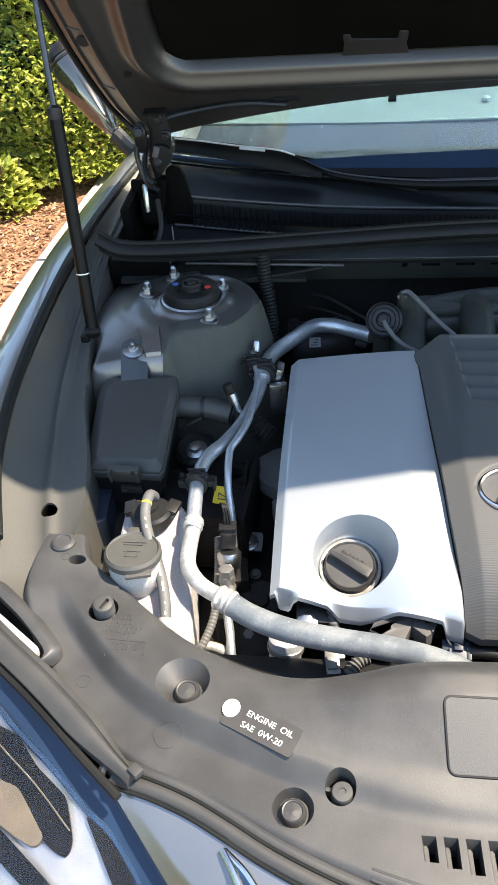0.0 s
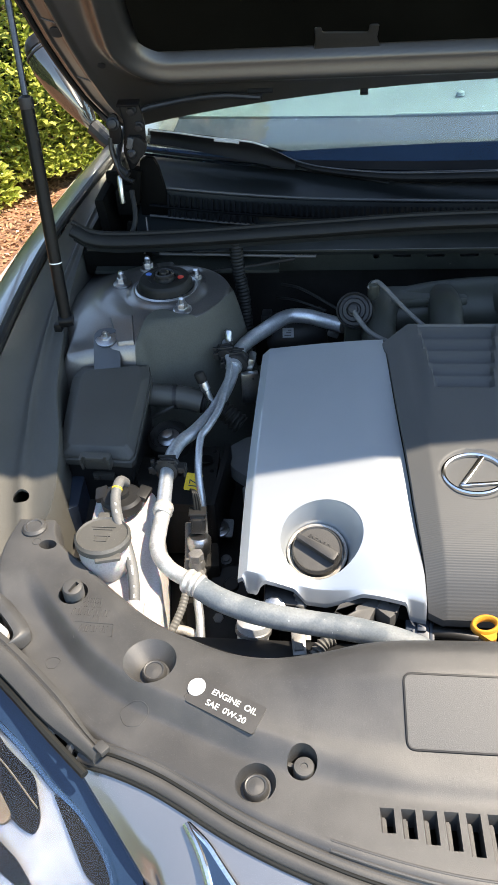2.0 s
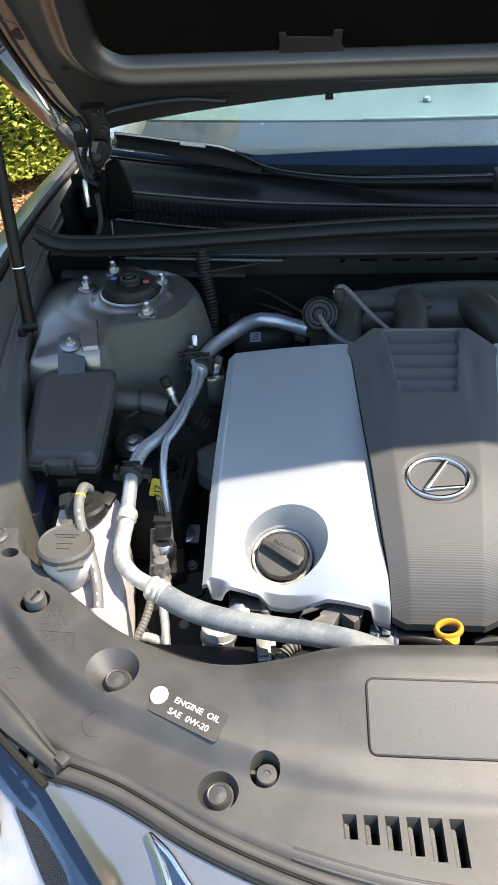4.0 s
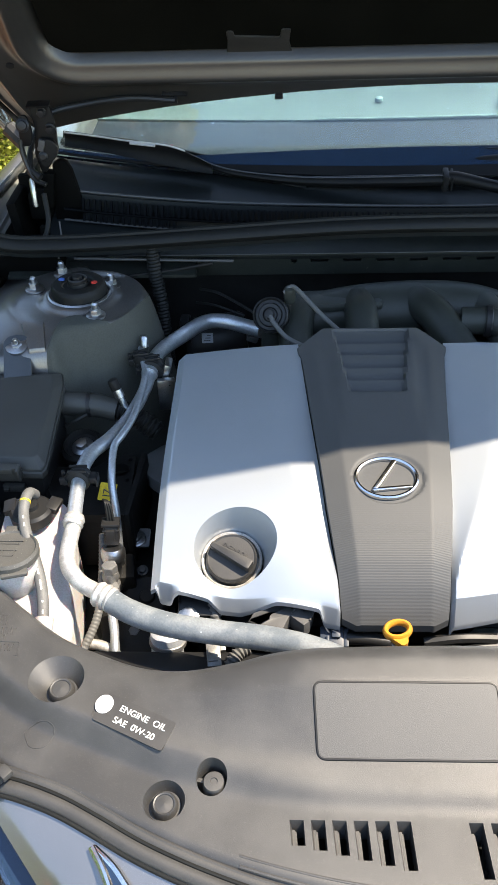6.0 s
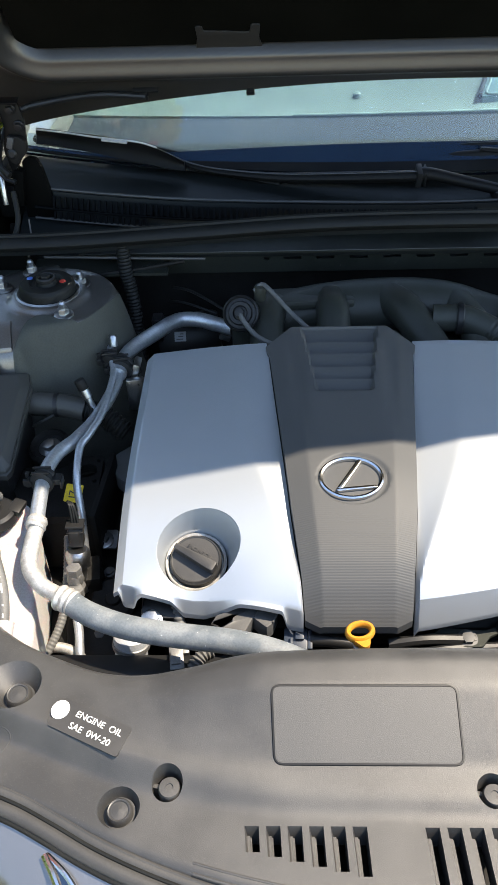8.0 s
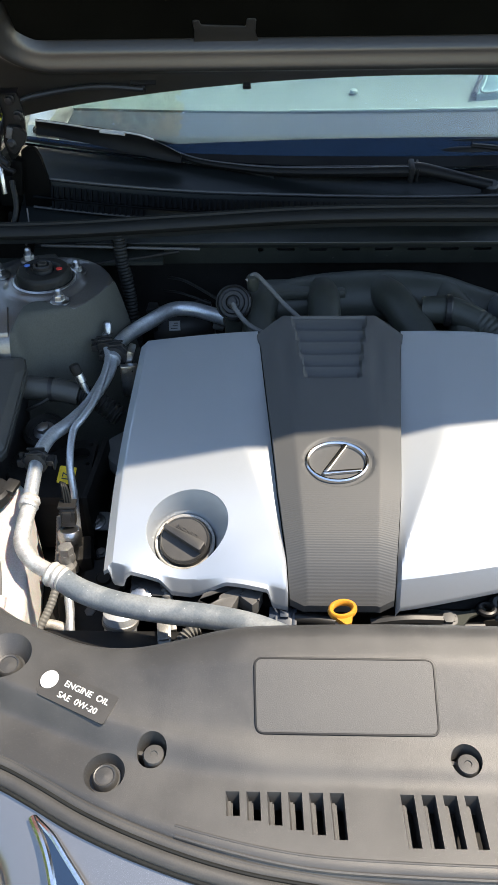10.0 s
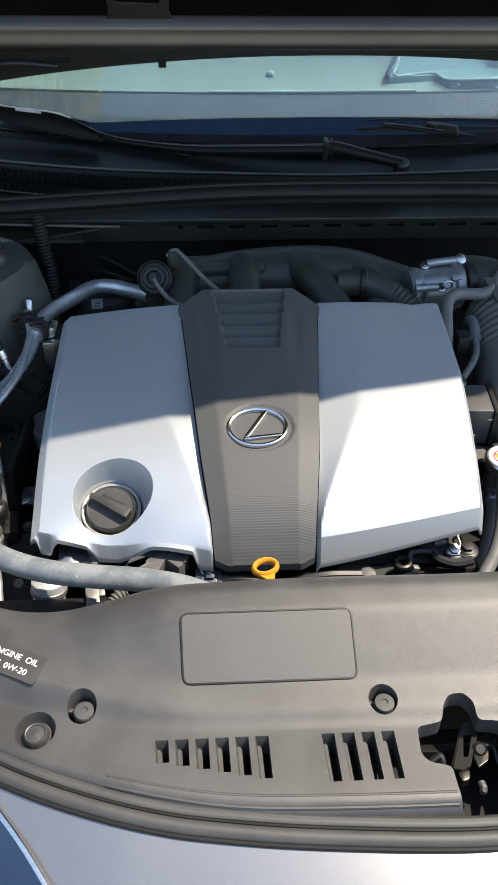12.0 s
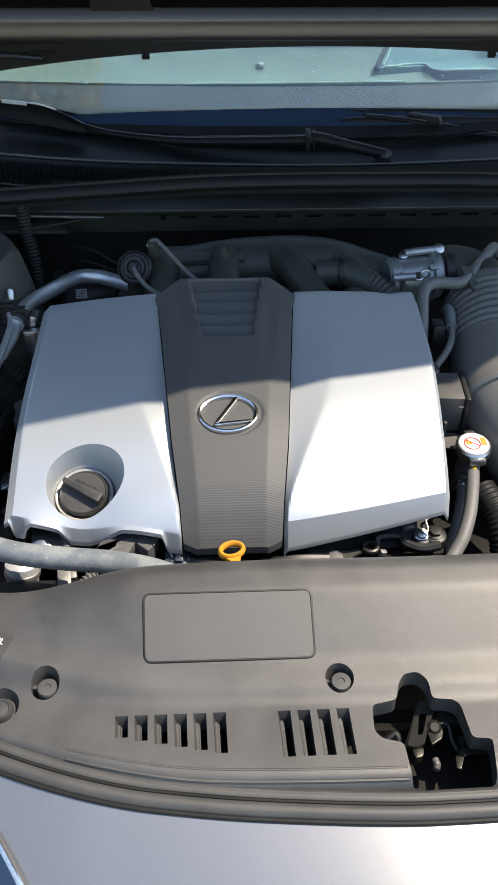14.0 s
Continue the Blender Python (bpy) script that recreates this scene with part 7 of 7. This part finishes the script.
part("wire", tube([(0.02, 1.50, 0.87), (0.06, 1.46, 0.885), (0.12, 1.43, 0.878)], 0.0025, 24, 6), RUBBER, cond)
part("plug", box((0.005, 1.43, 0.85), (0.02, 0.03, 0.05), (0, 0, 0), 0.004), BLACK, cond)
part("pale_clip", box((0.135, 1.40, 0.845), (0.022, 0.012, 0.014), (20, 20, 0), 0.004), CAST, cond)
edge_rail = thing("brake_pipe", (-0.1, 1.47, 0.95), "thin steel pipe along the firewall", "pipe")
part("pipe", tube([(-0.20, 1.462, 0.985), (-0.10, 1.462, 0.982), (0.0, 1.468, 0.976), (0.10, 1.475, 0.97)], 0.003, 40, 8), TRIM, edge_rail)
part("pipe", tube([(-0.12, 1.45, 0.95), (-0.07, 1.455, 0.955), (-0.02, 1.462, 0.958), (0.06, 1.47, 0.968)], 0.004, 40, 8), DARK, edge_rail)
flange = thing("bulkhead_flange", (0.0, 1.49, 0.97), "dark folded metal flange in front of the firewall", "flange")
part("flange", sheet(lambda u, v: (-0.33 + 0.36 * u, 1.45 + 0.05 * v, 0.955 + 0.012 * v), 12, 5, 0.006), FIREWALL, flange)
CASTBLUE = mat("clean_cast_aluminium", (0.27, 0.295, 0.315), 0.40, metal=0.65, second=(0.20, 0.22, 0.235), patch=30, grain=700, bump=0.35)
throttle = thing("throttle_body", (0.70, 1.32, 0.85), "bright cast aluminium throttle body with clamps", "throttle body")
part("housing", joined(box((0.685, 1.318, 0.925), (0.075, 0.075, 0.05), (0, 0, 8), 0.010), turned([(0.034, -0.055), (0.040, -0.05), (0.040, -0.036), (0.037, -0.032), (0.037, 0.024), (0.043, 0.028), (0.043, 0.042), (0.038, 0.046)], (0.685, 1.312, 0.938), (1, 0.12, 0.04), 30)), CASTBLUE, throttle)
part("clamp_band", turned([(0.044, -0.009), (0.046, -0.007), (0.046, 0.007), (0.044, 0.009)], (0.742, 1.322, 0.936), (1, 0.12, 0.0), 30), BLACK, throttle)
for p in ((0.678, 1.262, 0.962), (0.660, 1.318, 0.978)):
    part("bolt", hexagon(p, (0, -0.3, 1), 0.007, 0.008, 0.009), STEEL, throttle)
part("bar", tube([(0.632, 1.258, 0.964), (0.650, 1.2585, 0.965), (0.672, 1.26, 0.965)], 0.0072, 12, 14), CASTBLUE, throttle)
part("bar", tube([(0.662, 1.318, 0.982), (0.69, 1.322, 0.984), (0.718, 1.325, 0.985)], 0.0072, 12, 14), CASTBLUE, throttle)
part("ring", tube([(0.690 + 0.008 * math.cos(a), 1.262, 0.968 + 0.008 * math.sin(a)) for a in np.linspace(0, 2 * math.pi, 20)], 0.0022, 40, 8), STEEL, throttle)
part("wire", tube([(0.688, 1.262, 0.960), (0.694, 1.258, 0.952), (0.699, 1.25, 0.944)], 0.0014, 16, 6), STEEL, throttle)
part("clamp_screw", turned([(0.0, -0.006), (0.010, -0.005), (0.010, 0.004), (0.006, 0.006), (0.0, 0.006)], (0.726, 1.326, 0.986), (0.25, -0.6, 0.8), 18), STEEL, throttle)
part("pale_tag", box((0.712, 1.285, 0.972), (0.018, 0.012, 0.003), (35, 0, 8), 0.001), CASTBLUE, throttle)
part("rib", box((0.650, 1.285, 0.955), (0.006, 0.06, 0.022), (20, 0, 8), 0.002), CASTBLUE, throttle)
part("foot", box((0.69, 1.32, 0.86), (0.06, 0.06, 0.09), (0, 0, 0), 0.01), CASTBLUE, throttle)
DUCTBLACK = mat("dusty_duct_plastic", (0.105, 0.103, 0.098), 0.5, spec=0.45, second=(0.13, 0.127, 0.12), patch=9, grain=900, bump=0.2, specks=(0.16, 0.155, 0.145), speck_size=320, speck_cut=0.74)
duct = thing("air_duct", (0.82, 1.15, 0.75), "large dusty black corrugated air intake duct", "air duct")
part("neck", tube([(0.725, 1.33, 0.915), (0.775, 1.335, 0.912), (0.812, 1.32, 0.90), (0.834, 1.27, 0.885)], lambda s: 0.042 + 0.03 * s, 30, 24), MANIFOLD, duct)
part("corrugated_section", tube([(0.836, 1.30, 0.878), (0.836, 1.25, 0.874), (0.831, 1.19, 0.866), (0.822, 1.13, 0.855), (0.812, 1.07, 0.846)], lambda s: 0.083 * (1 + 0.022 * math.sin(2 * math.pi * 14 * s) * smoothstep(0.18, 0.24, s) * (1 - smoothstep(0.70, 0.76, s))) * (0.80 + 0.20 * smoothstep(0.0, 0.16, s)), 170, 32), DUCTBLACK, duct)
part("lower_section", tube([(0.813, 1.075, 0.846), (0.807, 1.015, 0.840), (0.827, 0.955, 0.820), (0.865, 0.91, 0.785), (0.90, 0.87, 0.72)], 0.085, 40, 32), DUCTBLACK, duct)
part("bead", turned([(0.085, -0.006), (0.089, -0.002), (0.089, 0.002), (0.085, 0.006)], (0.8055, 0.997, 0.8395), (0.03, 1, 0.12), 36), DUCTBLACK, duct)
duct.location.x -= 0.020 * K
wpipe = thing("coolant_pipe", (0.70, 1.2, 0.85), "blue-grey bent coolant pipe with a stay", "pipe")
part("pipe", tube([(0.656, 1.09, 0.86), (0.664, 1.14, 0.91), (0.671, 1.19, 0.94), (0.682, 1.214, 0.947), (0.701, 1.227, 0.948), (0.731, 1.231, 0.945), (0.754, 1.238, 0.945), (0.791, 1.289, 0.948), (0.837, 1.352, 0.953), (0.853, 1.378, 0.93)], 0.0105, 80, 16), SMALLHOSE, wpipe)
part("stay", prism(rounded([(-0.012, 0.03), (0.010, 0.03), (0.018, -0.03), (0.0, -0.045)], 0.004, 4), 0, 0.004, pose(0.765, 1.235, 0.945, 30, 10, 20)), MANIFOLD, wpipe)
bhose = thing("breather_hose", (0.69, 1.1, 0.86), "short braided hose with a pale sleeve", "hose")
part("sleeve", tube([(0.732, 1.236, 0.888), (0.728, 1.215, 0.902), (0.727, 1.195, 0.903), (0.719, 1.155, 0.90)], 0.0095, 20, 14), HOSE, bhose)
part("braid", tube([(0.719, 1.157, 0.90), (0.711, 1.12, 0.90), (0.694, 1.082, 0.90), (0.668, 1.045, 0.894)], ribbed(0.0055, 34, 0.1), 180, 10), SMALLHOSE, bhose)
part("plug", box((0.690, 1.14, 0.90), (0.02, 0.03, 0.04), (0, 0, 0), 0.004), BLACK, bhose)
part("end_bolt", hexagon((0.666, 1.036, 0.888), (0, -0.3, 1), 0.006, 0.007), STEEL, bhose)
relay = thing("relay_box", (0.69, 1.0, 0.76), "grey plastic relay box beside the engine cover", "relay box")
part("housing", box((0.678, 1.0, 0.857), (0.044, 0.068, 0.066), (2, 0, -4), 0.003), PLATE, relay)
part("side", box((0.704, 0.998, 0.852), (0.008, 0.078, 0.080), (2, 0, -4), 0.003), BLACK, relay)
part("foot", box((0.685, 1.0, 0.745), (0.05, 0.06, 0.17), (0, 0, 0), 0.006), BLACK, relay)
part("stay", prism(rounded([(-0.045, 0.025), (0.026, 0.020), (0.05, -0.035), (0.022, -0.035), (0.01, -0.012), (-0.045, -0.005)], 0.004, 4), 0, 0.004, pose(0.682, 0.945, 0.812, 10, 0, -8)), TRIM, relay)
part("mark", box((0.694, 0.965, 0.872), (0.008, 0.002, 0.003), (2, 0, -4), 0.0004), FROST, relay)
part("clip", box((0.672, 0.962, 0.835), (0.006, 0.008, 0.022), (2, 0, 10), 0.0015), TRIM, relay)
rcap = thing("coolant_filler", (0.705, 0.905, 0.80), "coolant filler neck with a silver cap and warning disc", "coolant filler")
rax = (0.0, -0.12, 1)
part("neck", turned([(0.018, -0.09), (0.019, -0.02), (0.023, -0.010), (0.023, -0.004)], (0.703, 0.907, 0.838), rax, 26), CAST, rcap)
part("cap", joined(turned([(0.0245, -0.010), (0.027, -0.008), (0.027, 0.004), (0.0245, 0.007), (0.0, 0.007)], (0.703, 0.907, 0.838), rax, 36), box((0.703, 0.881, 0.832), (0.026, 0.014, 0.012), (-8, 0, 0), 0.004), box((0.703, 0.934, 0.841), (0.018, 0.012, 0.012), (-8, 0, 0), 0.004)), STEEL, rcap)
RM = Matrix.Translation((0.703, 0.906, 0.8455)) @ pose(0, 0, 0, 7, 0, 0)
part("disc", prism([(0.0225 * math.cos(a), 0.0225 * math.sin(a)) for a in np.linspace(0, 6.28, 32)[:-1]], -0.001, 0.0004, RM), WHITE, rcap)
part("orange_mark", joined(prism(rect(0.015, 0.004, 0.008, 0.016), 0.0005, 0.001, RM), prism(rect(-0.008, 0.002, 0.009, 0.008), 0.0005, 0.001, RM)), ORANGE, rcap)
part("red_ring", tube([tuple(RM @ Vector((0.012 * math.cos(a) - 0.003, 0.012 * math.sin(a), 0.0008))) for a in np.linspace(0, 2 * math.pi, 30)], 0.0009, 60, 6), REDPRINT, rcap)
part("red_bar", prism(rect(-0.003, 0, 0.023, 0.0016), 0.0006, 0.0012, RM @ pose(0, 0, 0, 0, 0, -35)), REDPRINT, rcap)
rh = thing("coolant_hose", (0.68, 0.78, 0.75), "grey rubber coolant hose below the pressure cap", "hose", "coolant hoses")
part("hose", tube([(0.704, 0.905, 0.812), (0.7015, 0.888, 0.815), (0.690, 0.843, 0.810), (0.677, 0.802, 0.80), (0.661, 0.768, 0.788), (0.647, 0.749, 0.778), (0.625, 0.72, 0.765)], 0.0100, 60, 16), SMALLHOSE, rh)
part("paint_mark", box((0.699, 0.876, 0.8235), (0.006, 0.007, 0.002), (-10, 0, 12), 0.0005), YELLOW, rh)
rh2 = thing("coolant_hose", (0.66, 0.78, 0.72), "grey rubber coolant hose with a spring clip", "hose", "coolant hoses")
part("hose", tube([(0.698, 0.925, 0.77), (0.694, 0.895, 0.783), (0.688, 0.869, 0.78), (0.678, 0.839, 0.77), (0.662, 0.801, 0.76), (0.649, 0.777, 0.75), (0.63, 0.75, 0.735)], 0.0095, 50, 14), SMALLHOSE, rh2)
part("spring_clip", turned([(0.0098, -0.006), (0.0115, -0.004), (0.0115, 0.004), (0.0098, 0.006)], (0.691, 0.881, 0.782), (0.2, 1, 0.1), 18), STEEL, rh2)
sleeve = thing("heat_sleeve", (0.73, 0.82, 0.72), "black woven sleeve on a hose", "sleeve")
part("sleeve", tube([(0.715, 0.87, 0.785), (0.728, 0.83, 0.775), (0.735, 0.79, 0.75), (0.735, 0.75, 0.70)], ribbed(0.022, 20, 0.04), 120, 16), RUBBER, sleeve)
mask = thing("engine_bracket", (0.6, 0.78, 0.74), "black engine bracket with bolts below the silver cover", "bracket")
part("beam", box((0.53, 0.775, 0.745), (0.22, 0.06, 0.035), (-12, 0, 4), 0.008), DARK, mask)
part("strap", prism(rounded([(0.425, 0.738), (0.441, 0.752), (0.496, 0.747), (0.521, 0.758), (0.524, 0.749), (0.50, 0.738), (0.488, 0.722), (0.455, 0.722), (0.445, 0.736)], 0.003, 3), 0.784, 0.788, pose(0, 0, 0)), MANIFOLD, mask, "grey stamped strap")
part("strap_bolt", hexagon((0.471, 0.734, 0.788), (0, -0.2, 1), 0.009, 0.007, 0.013), COILGREY, mask)
part("ring", tube([(0.524 + 0.010 * math.cos(a), 0.750 + 0.009 * math.sin(a), 0.79) for a in np.linspace(0, 2 * math.pi, 20)], 0.004, 40, 8), BLACK, mask)
part("pale_tab", box((0.540, 0.742, 0.785), (0.010, 0.008, 0.012), (0, 20, 10), 0.002), CAST, mask)
part("arm", tube([(0.534, 0.757, 0.785), (0.538, 0.768, 0.79), (0.567, 0.770, 0.79), (0.578, 0.757, 0.787), (0.60, 0.752, 0.783), (0.625, 0.757, 0.783)], 0.007, 40, 8), BLACK, mask)
part("lug", turned([(0.015, -0.02), (0.015, 0.003), (0.012, 0.005)], (0.602, 0.774, 0.782), (0, -0.1, 1), 20), BLACK, mask)
part("lug", turned([(0.017, -0.02), (0.017, 0.004), (0.014, 0.006)], (0.622, 0.776, 0.782), (0, -0.1, 1), 20), BLACK, mask)
part("bolt", hexagon((0.602, 0.774, 0.787), (0, -0.4, 1), 0.008, 0.008, 0.011), STEEL, mask)
part("bolt", hexagon((0.622, 0.776, 0.788), (0, -0.1, 1), 0.009, 0.007, 0.012), BLACK, mask)
part("shiny_clip", tube([(0.606, 0.768, 0.79), (0.611, 0.778, 0.795), (0.610, 0.79, 0.80), (0.618, 0.795, 0.803)], 0.0020, 20, 8), CAST, mask)
part("side_tab", box((0.585, 0.785, 0.79), (0.018, 0.006, 0.008), (0, 0, 10), 0.001), CAST, mask)
part("cable", tube([(0.37, 0.725, 0.79), (0.42, 0.728, 0.795), (0.48, 0.735, 0.785)], 0.007, 20, 8), BLACK, mask)
part("cable", tube([(0.38, 0.715, 0.775), (0.44, 0.72, 0.785), (0.52, 0.735, 0.772)], 0.006, 20, 8), BLACK, mask)

for ob in (intake, throttle):
    ob.location.z -= 0.021 * K

# ---- bonnet latch in its opening ----
latch = thing("bonnet_latch", (0.55, 0.43, 0.76), "black stamped steel bonnet latch inside the cover's opening", "latch")
part("back_plate", box((0.55, 0.475, 0.742), (0.15, 0.012, 0.07), (-12, 0, 0), 0.003), DARK, latch)
part("support", box((0.55, 0.44, 0.68), (0.2, 0.06, 0.10), (0, 0, 0), 0.01), DARK, latch)
guide = carve(prism(rounded([(0.514, 0.443), (0.535, 0.488), (0.539, 0.4922), (0.552, 0.4815), (0.539, 0.457), (0.533, 0.443), (0.522, 0.4405)], 0.002, 3), 0, 0.005), [prism(rounded([(0.528, 0.454), (0.534, 0.478), (0.5434, 0.479), (0.5376, 0.4637), (0.533, 0.4536)], 0.001, 3), -0.02, 0.02)])
guide.transform(Matrix.Translation((0.532, 0.466, 0.80)) @ pose(0, 0, 0, 2, -8, 0) @ Matrix.Translation((-0.532, -0.466, 0)))
part("guide", guide, LATCHMETAL, latch)
part("guide_wall", tube([(0.513, 0.443, 0.797), (0.524, 0.466, 0.801), (0.535, 0.489, 0.804), (0.539, 0.4925, 0.805), (0.552, 0.482, 0.803)], 0.0022, 24, 8), LATCHMETAL, latch)
part("guide_foot", prism(rounded([(0.519, 0.442), (0.533, 0.444), (0.531, 0.433), (0.521, 0.430)], 0.003, 3), 0.784, 0.797, bevel=0.002), LATCHMETAL, latch)
part("striker_plate", prism(rounded([(0.539, 0.4556), (0.5436, 0.4693), (0.5555, 0.4794), (0.5614, 0.4828), (0.5633, 0.477), (0.565, 0.4869), (0.5725, 0.4752), (0.5683, 0.4655), (0.5578, 0.4617), (0.5537, 0.4495), (0.548, 0.4464), (0.541, 0.442)], 0.001, 2), 0.798, 0.803, bevel=0.0008), LATCHMETAL, latch)
part("hook_flange", box((0.569, 0.478, 0.796), (0.003, 0.016, 0.020), (0, 10, -32), 0.0008), LATCHMETAL, latch)
part("lever", tube([(0.551, 0.4645, 0.804), (0.5557, 0.4655, 0.806), (0.5634, 0.4627, 0.804), (0.5646, 0.4489, 0.80), (0.5675, 0.4354, 0.80)], 0.0018, 30, 8), LATCHMETAL, latch, "bent release lever")
part("lever_tab", joined(prism(rounded([(0.5684, 0.434), (0.5743, 0.4385), (0.5994, 0.4385), (0.6013, 0.4314), (0.5786, 0.4303), (0.573, 0.4279)], 0.0015, 3), 0.798, 0.801, bevel=0.0008), prism(rounded([(0.5684, 0.434), (0.574, 0.430), (0.5675, 0.4153), (0.5625, 0.4161), (0.5645, 0.43)], 0.0015, 3), 0.792, 0.799, bevel=0.0008)), LATCHMETAL, latch)
part("spring", tube([(0.5455, 0.4355, 0.784), (0.546, 0.428, 0.785), (0.5435, 0.4225, 0.785)], ribbed(0.0036, 8, 0.18), 60, 10), CAST, latch, "bright coil spring")
part("pivot", turned([(0.008, -0.012), (0.008, 0.006), (0.005, 0.009)], (0.547, 0.464, 0.800), (0, -0.5, 1), 16), LATCHMETAL, latch)
part("cable_end", tube([(0.490, 0.455, 0.785), (0.500, 0.461, 0.79), (0.506, 0.463, 0.792), (0.508, 0.457, 0.788), (0.503, 0.453, 0.785)], 0.004, 24, 8), BLACK, latch)
part("thread", tube([(0.575, 0.449, 0.79), (0.60, 0.449, 0.795), (0.64, 0.448, 0.80)], ribbed(0.008, 16, 0.1), 80, 12), RUBBER, latch)
part("thread_end", tube([(0.596, 0.4495, 0.796), (0.606, 0.4492, 0.797)], ribbed(0.0087, 4, 0.12), 24, 12), STEEL, latch)
part("tray", box((0.5, 0.45, 0.74), (0.9, 0.14, 0.02), (0, 0, 0), 0.0), DARK, latch)

# ---- headlamp ----
LAMP = spline([(-0.42, 0.74, 0.85), (-0.37, 0.70, 0.845), (-0.304, 0.643, 0.835), (-0.236, 0.589, 0.825), (-0.188, 0.555, 0.815), (-0.142, 0.519, 0.80), (-0.099, 0.489, 0.785), (-0.055, 0.436, 0.765), (-0.03, 0.36, 0.74)], 81)


def lamp_surface(u, k, lift=0.0):
    """A place on the lamp's face: u along its upper edge, k outwards from it."""
    i = int(round(u * 80))
    p = LAMP[i]
    t = LAMP[min(80, i + 2)] - LAMP[max(0, i - 2)]
    n = np.array((t[1], -t[0], 0)) / math.hypot(t[0], t[1])
    return tuple(p + n * k + np.array((0, 0, -0.35 * k - 1.5 * k * k + lift)))


def lamp_height(x, y):
    d = np.hypot(LAMP[:, 0] - x, LAMP[:, 1] - y)
    k = float(d.min())
    return LAMP[int(d.argmin())][2] - 0.35 * k - 1.5 * k * k


def lamp_band(k0, k1, lift, thick=0.006):
    return sheet(lambda u, v: lamp_surface(u, k0 + (k1 - k0) * v, lift), 81, 14, thick)


def lamp_pocket(outline, lift=0.003):
    b = prism(rounded(outline, 0.008, 4), -0.004, 0.0)
    for v in b.verts:
        v.co.z += lamp_height(v.co.x, v.co.y) + lift
    return b


lamp = thing("headlamp", (-0.28, 0.5, 0.72), "clear headlamp with a sky-tinted dark bezel and dark pockets", "headlamp")
part("bezel", lamp_band(0.0, 0.034, 0.004), BEZEL, lamp, "glossy dark bezel with sky blue painted in")
part("reflector", lamp_band(0.034, 0.30, -0.004), REFLECTOR, lamp, "satin silver reflector frame")
part("dark_pocket", lamp_pocket([(-0.33, 0.60), (-0.283, 0.572), (-0.254, 0.560), (-0.226, 0.531), (-0.183, 0.502), (-0.169, 0.465), (-0.174, 0.450), (-0.192, 0.457), (-0.29, 0.522)]), POCKET, lamp, "dark brown lamp cavity")
part("dark_pocket", lamp_pocket([(-0.160, 0.488), (-0.13, 0.472), (-0.085, 0.425), (-0.08, 0.40), (-0.112, 0.42)]), POCKET, lamp, "dark brown lamp cavity")
part("dark_pocket", lamp_pocket([(-0.30, 0.505), (-0.26, 0.476), (-0.19, 0.430), (-0.15, 0.39), (-0.218, 0.425), (-0.30, 0.478)]), POCKET, lamp, "dark brown lamp cavity")
tan_shape = lamp_pocket([(-0.30, 0.535), (-0.2613, 0.5153), (-0.2437, 0.511), (-0.2317, 0.4984), (-0.2026, 0.4661), (-0.2137, 0.4579), (-0.2485, 0.4728), (-0.30, 0.500)], 0.0045)
part("inner_shelf", tan_shape, TAN, lamp, "tan reflection drawn inside the lamp")
part("light_guide", tube([(x, y, lamp_height(x, y) + 0.006) for x, y in ((-0.33, 0.592), (-0.2693, 0.5457), (-0.22, 0.5103), (-0.1739, 0.4722))], 0.0008, 30, 8), TAN, lamp, "thin tan reflection line drawn in the lamp")
lens = part("lens", lamp_band(0.030, 0.28, 0.010, 0.003), LENS, lamp, "clear polycarbonate lens")
lens.visible_shadow = False
part("housing", lamp_band(0.006, 0.28, -0.04, 0.10), BLACK, lamp)
part("gap_seal", tube([tuple(p + np.array((0.008, 0.009, 0.002))) for p in LAMP[::8]], 0.006, 60, 8), RUBBER, lamp)
grille = thing("front_grille", (0.2, 0.16, 0.5), "chrome framed grille opening in the nose", "grille")
gv = spline([(0.001, 0.447, 0.819), (0.016, 0.425, 0.8185), (0.028, 0.402, 0.816), (0.043, 0.363, 0.809), (0.062, 0.31, 0.795), (0.085, 0.24, 0.77)], 40)
gw = spline([(0.003, 0.447, 0.819), (0.024, 0.430, 0.819), (0.041, 0.411, 0.817), (0.078, 0.368, 0.810), (0.12, 0.31, 0.795), (0.16, 0.24, 0.77)], 40)
part("chrome_edge", tube([tuple(p) for p in gv], 0.0045, 60, 10), CHROME, grille, "chrome outline")
part("chrome_edge", tube([tuple(p) for p in gw], 0.0035, 60, 10), CHROME, grille, "chrome outline")
part("glossy_inlay", sheet(lambda u, v: tuple(gv[int(round(u * 39))] * (1 - v) + gw[int(round(u * 39))] * v + np.array((0, 0, 0.002))), 40, 5, 0.004), BEZEL, grille, "glossy dark inlay with sky blue painted in")
part("mesh_backing", box((MID, 0.14, 0.45), (0.9, 0.04, 0.4), (0, 0, 0), 0.01), BLACK, grille)
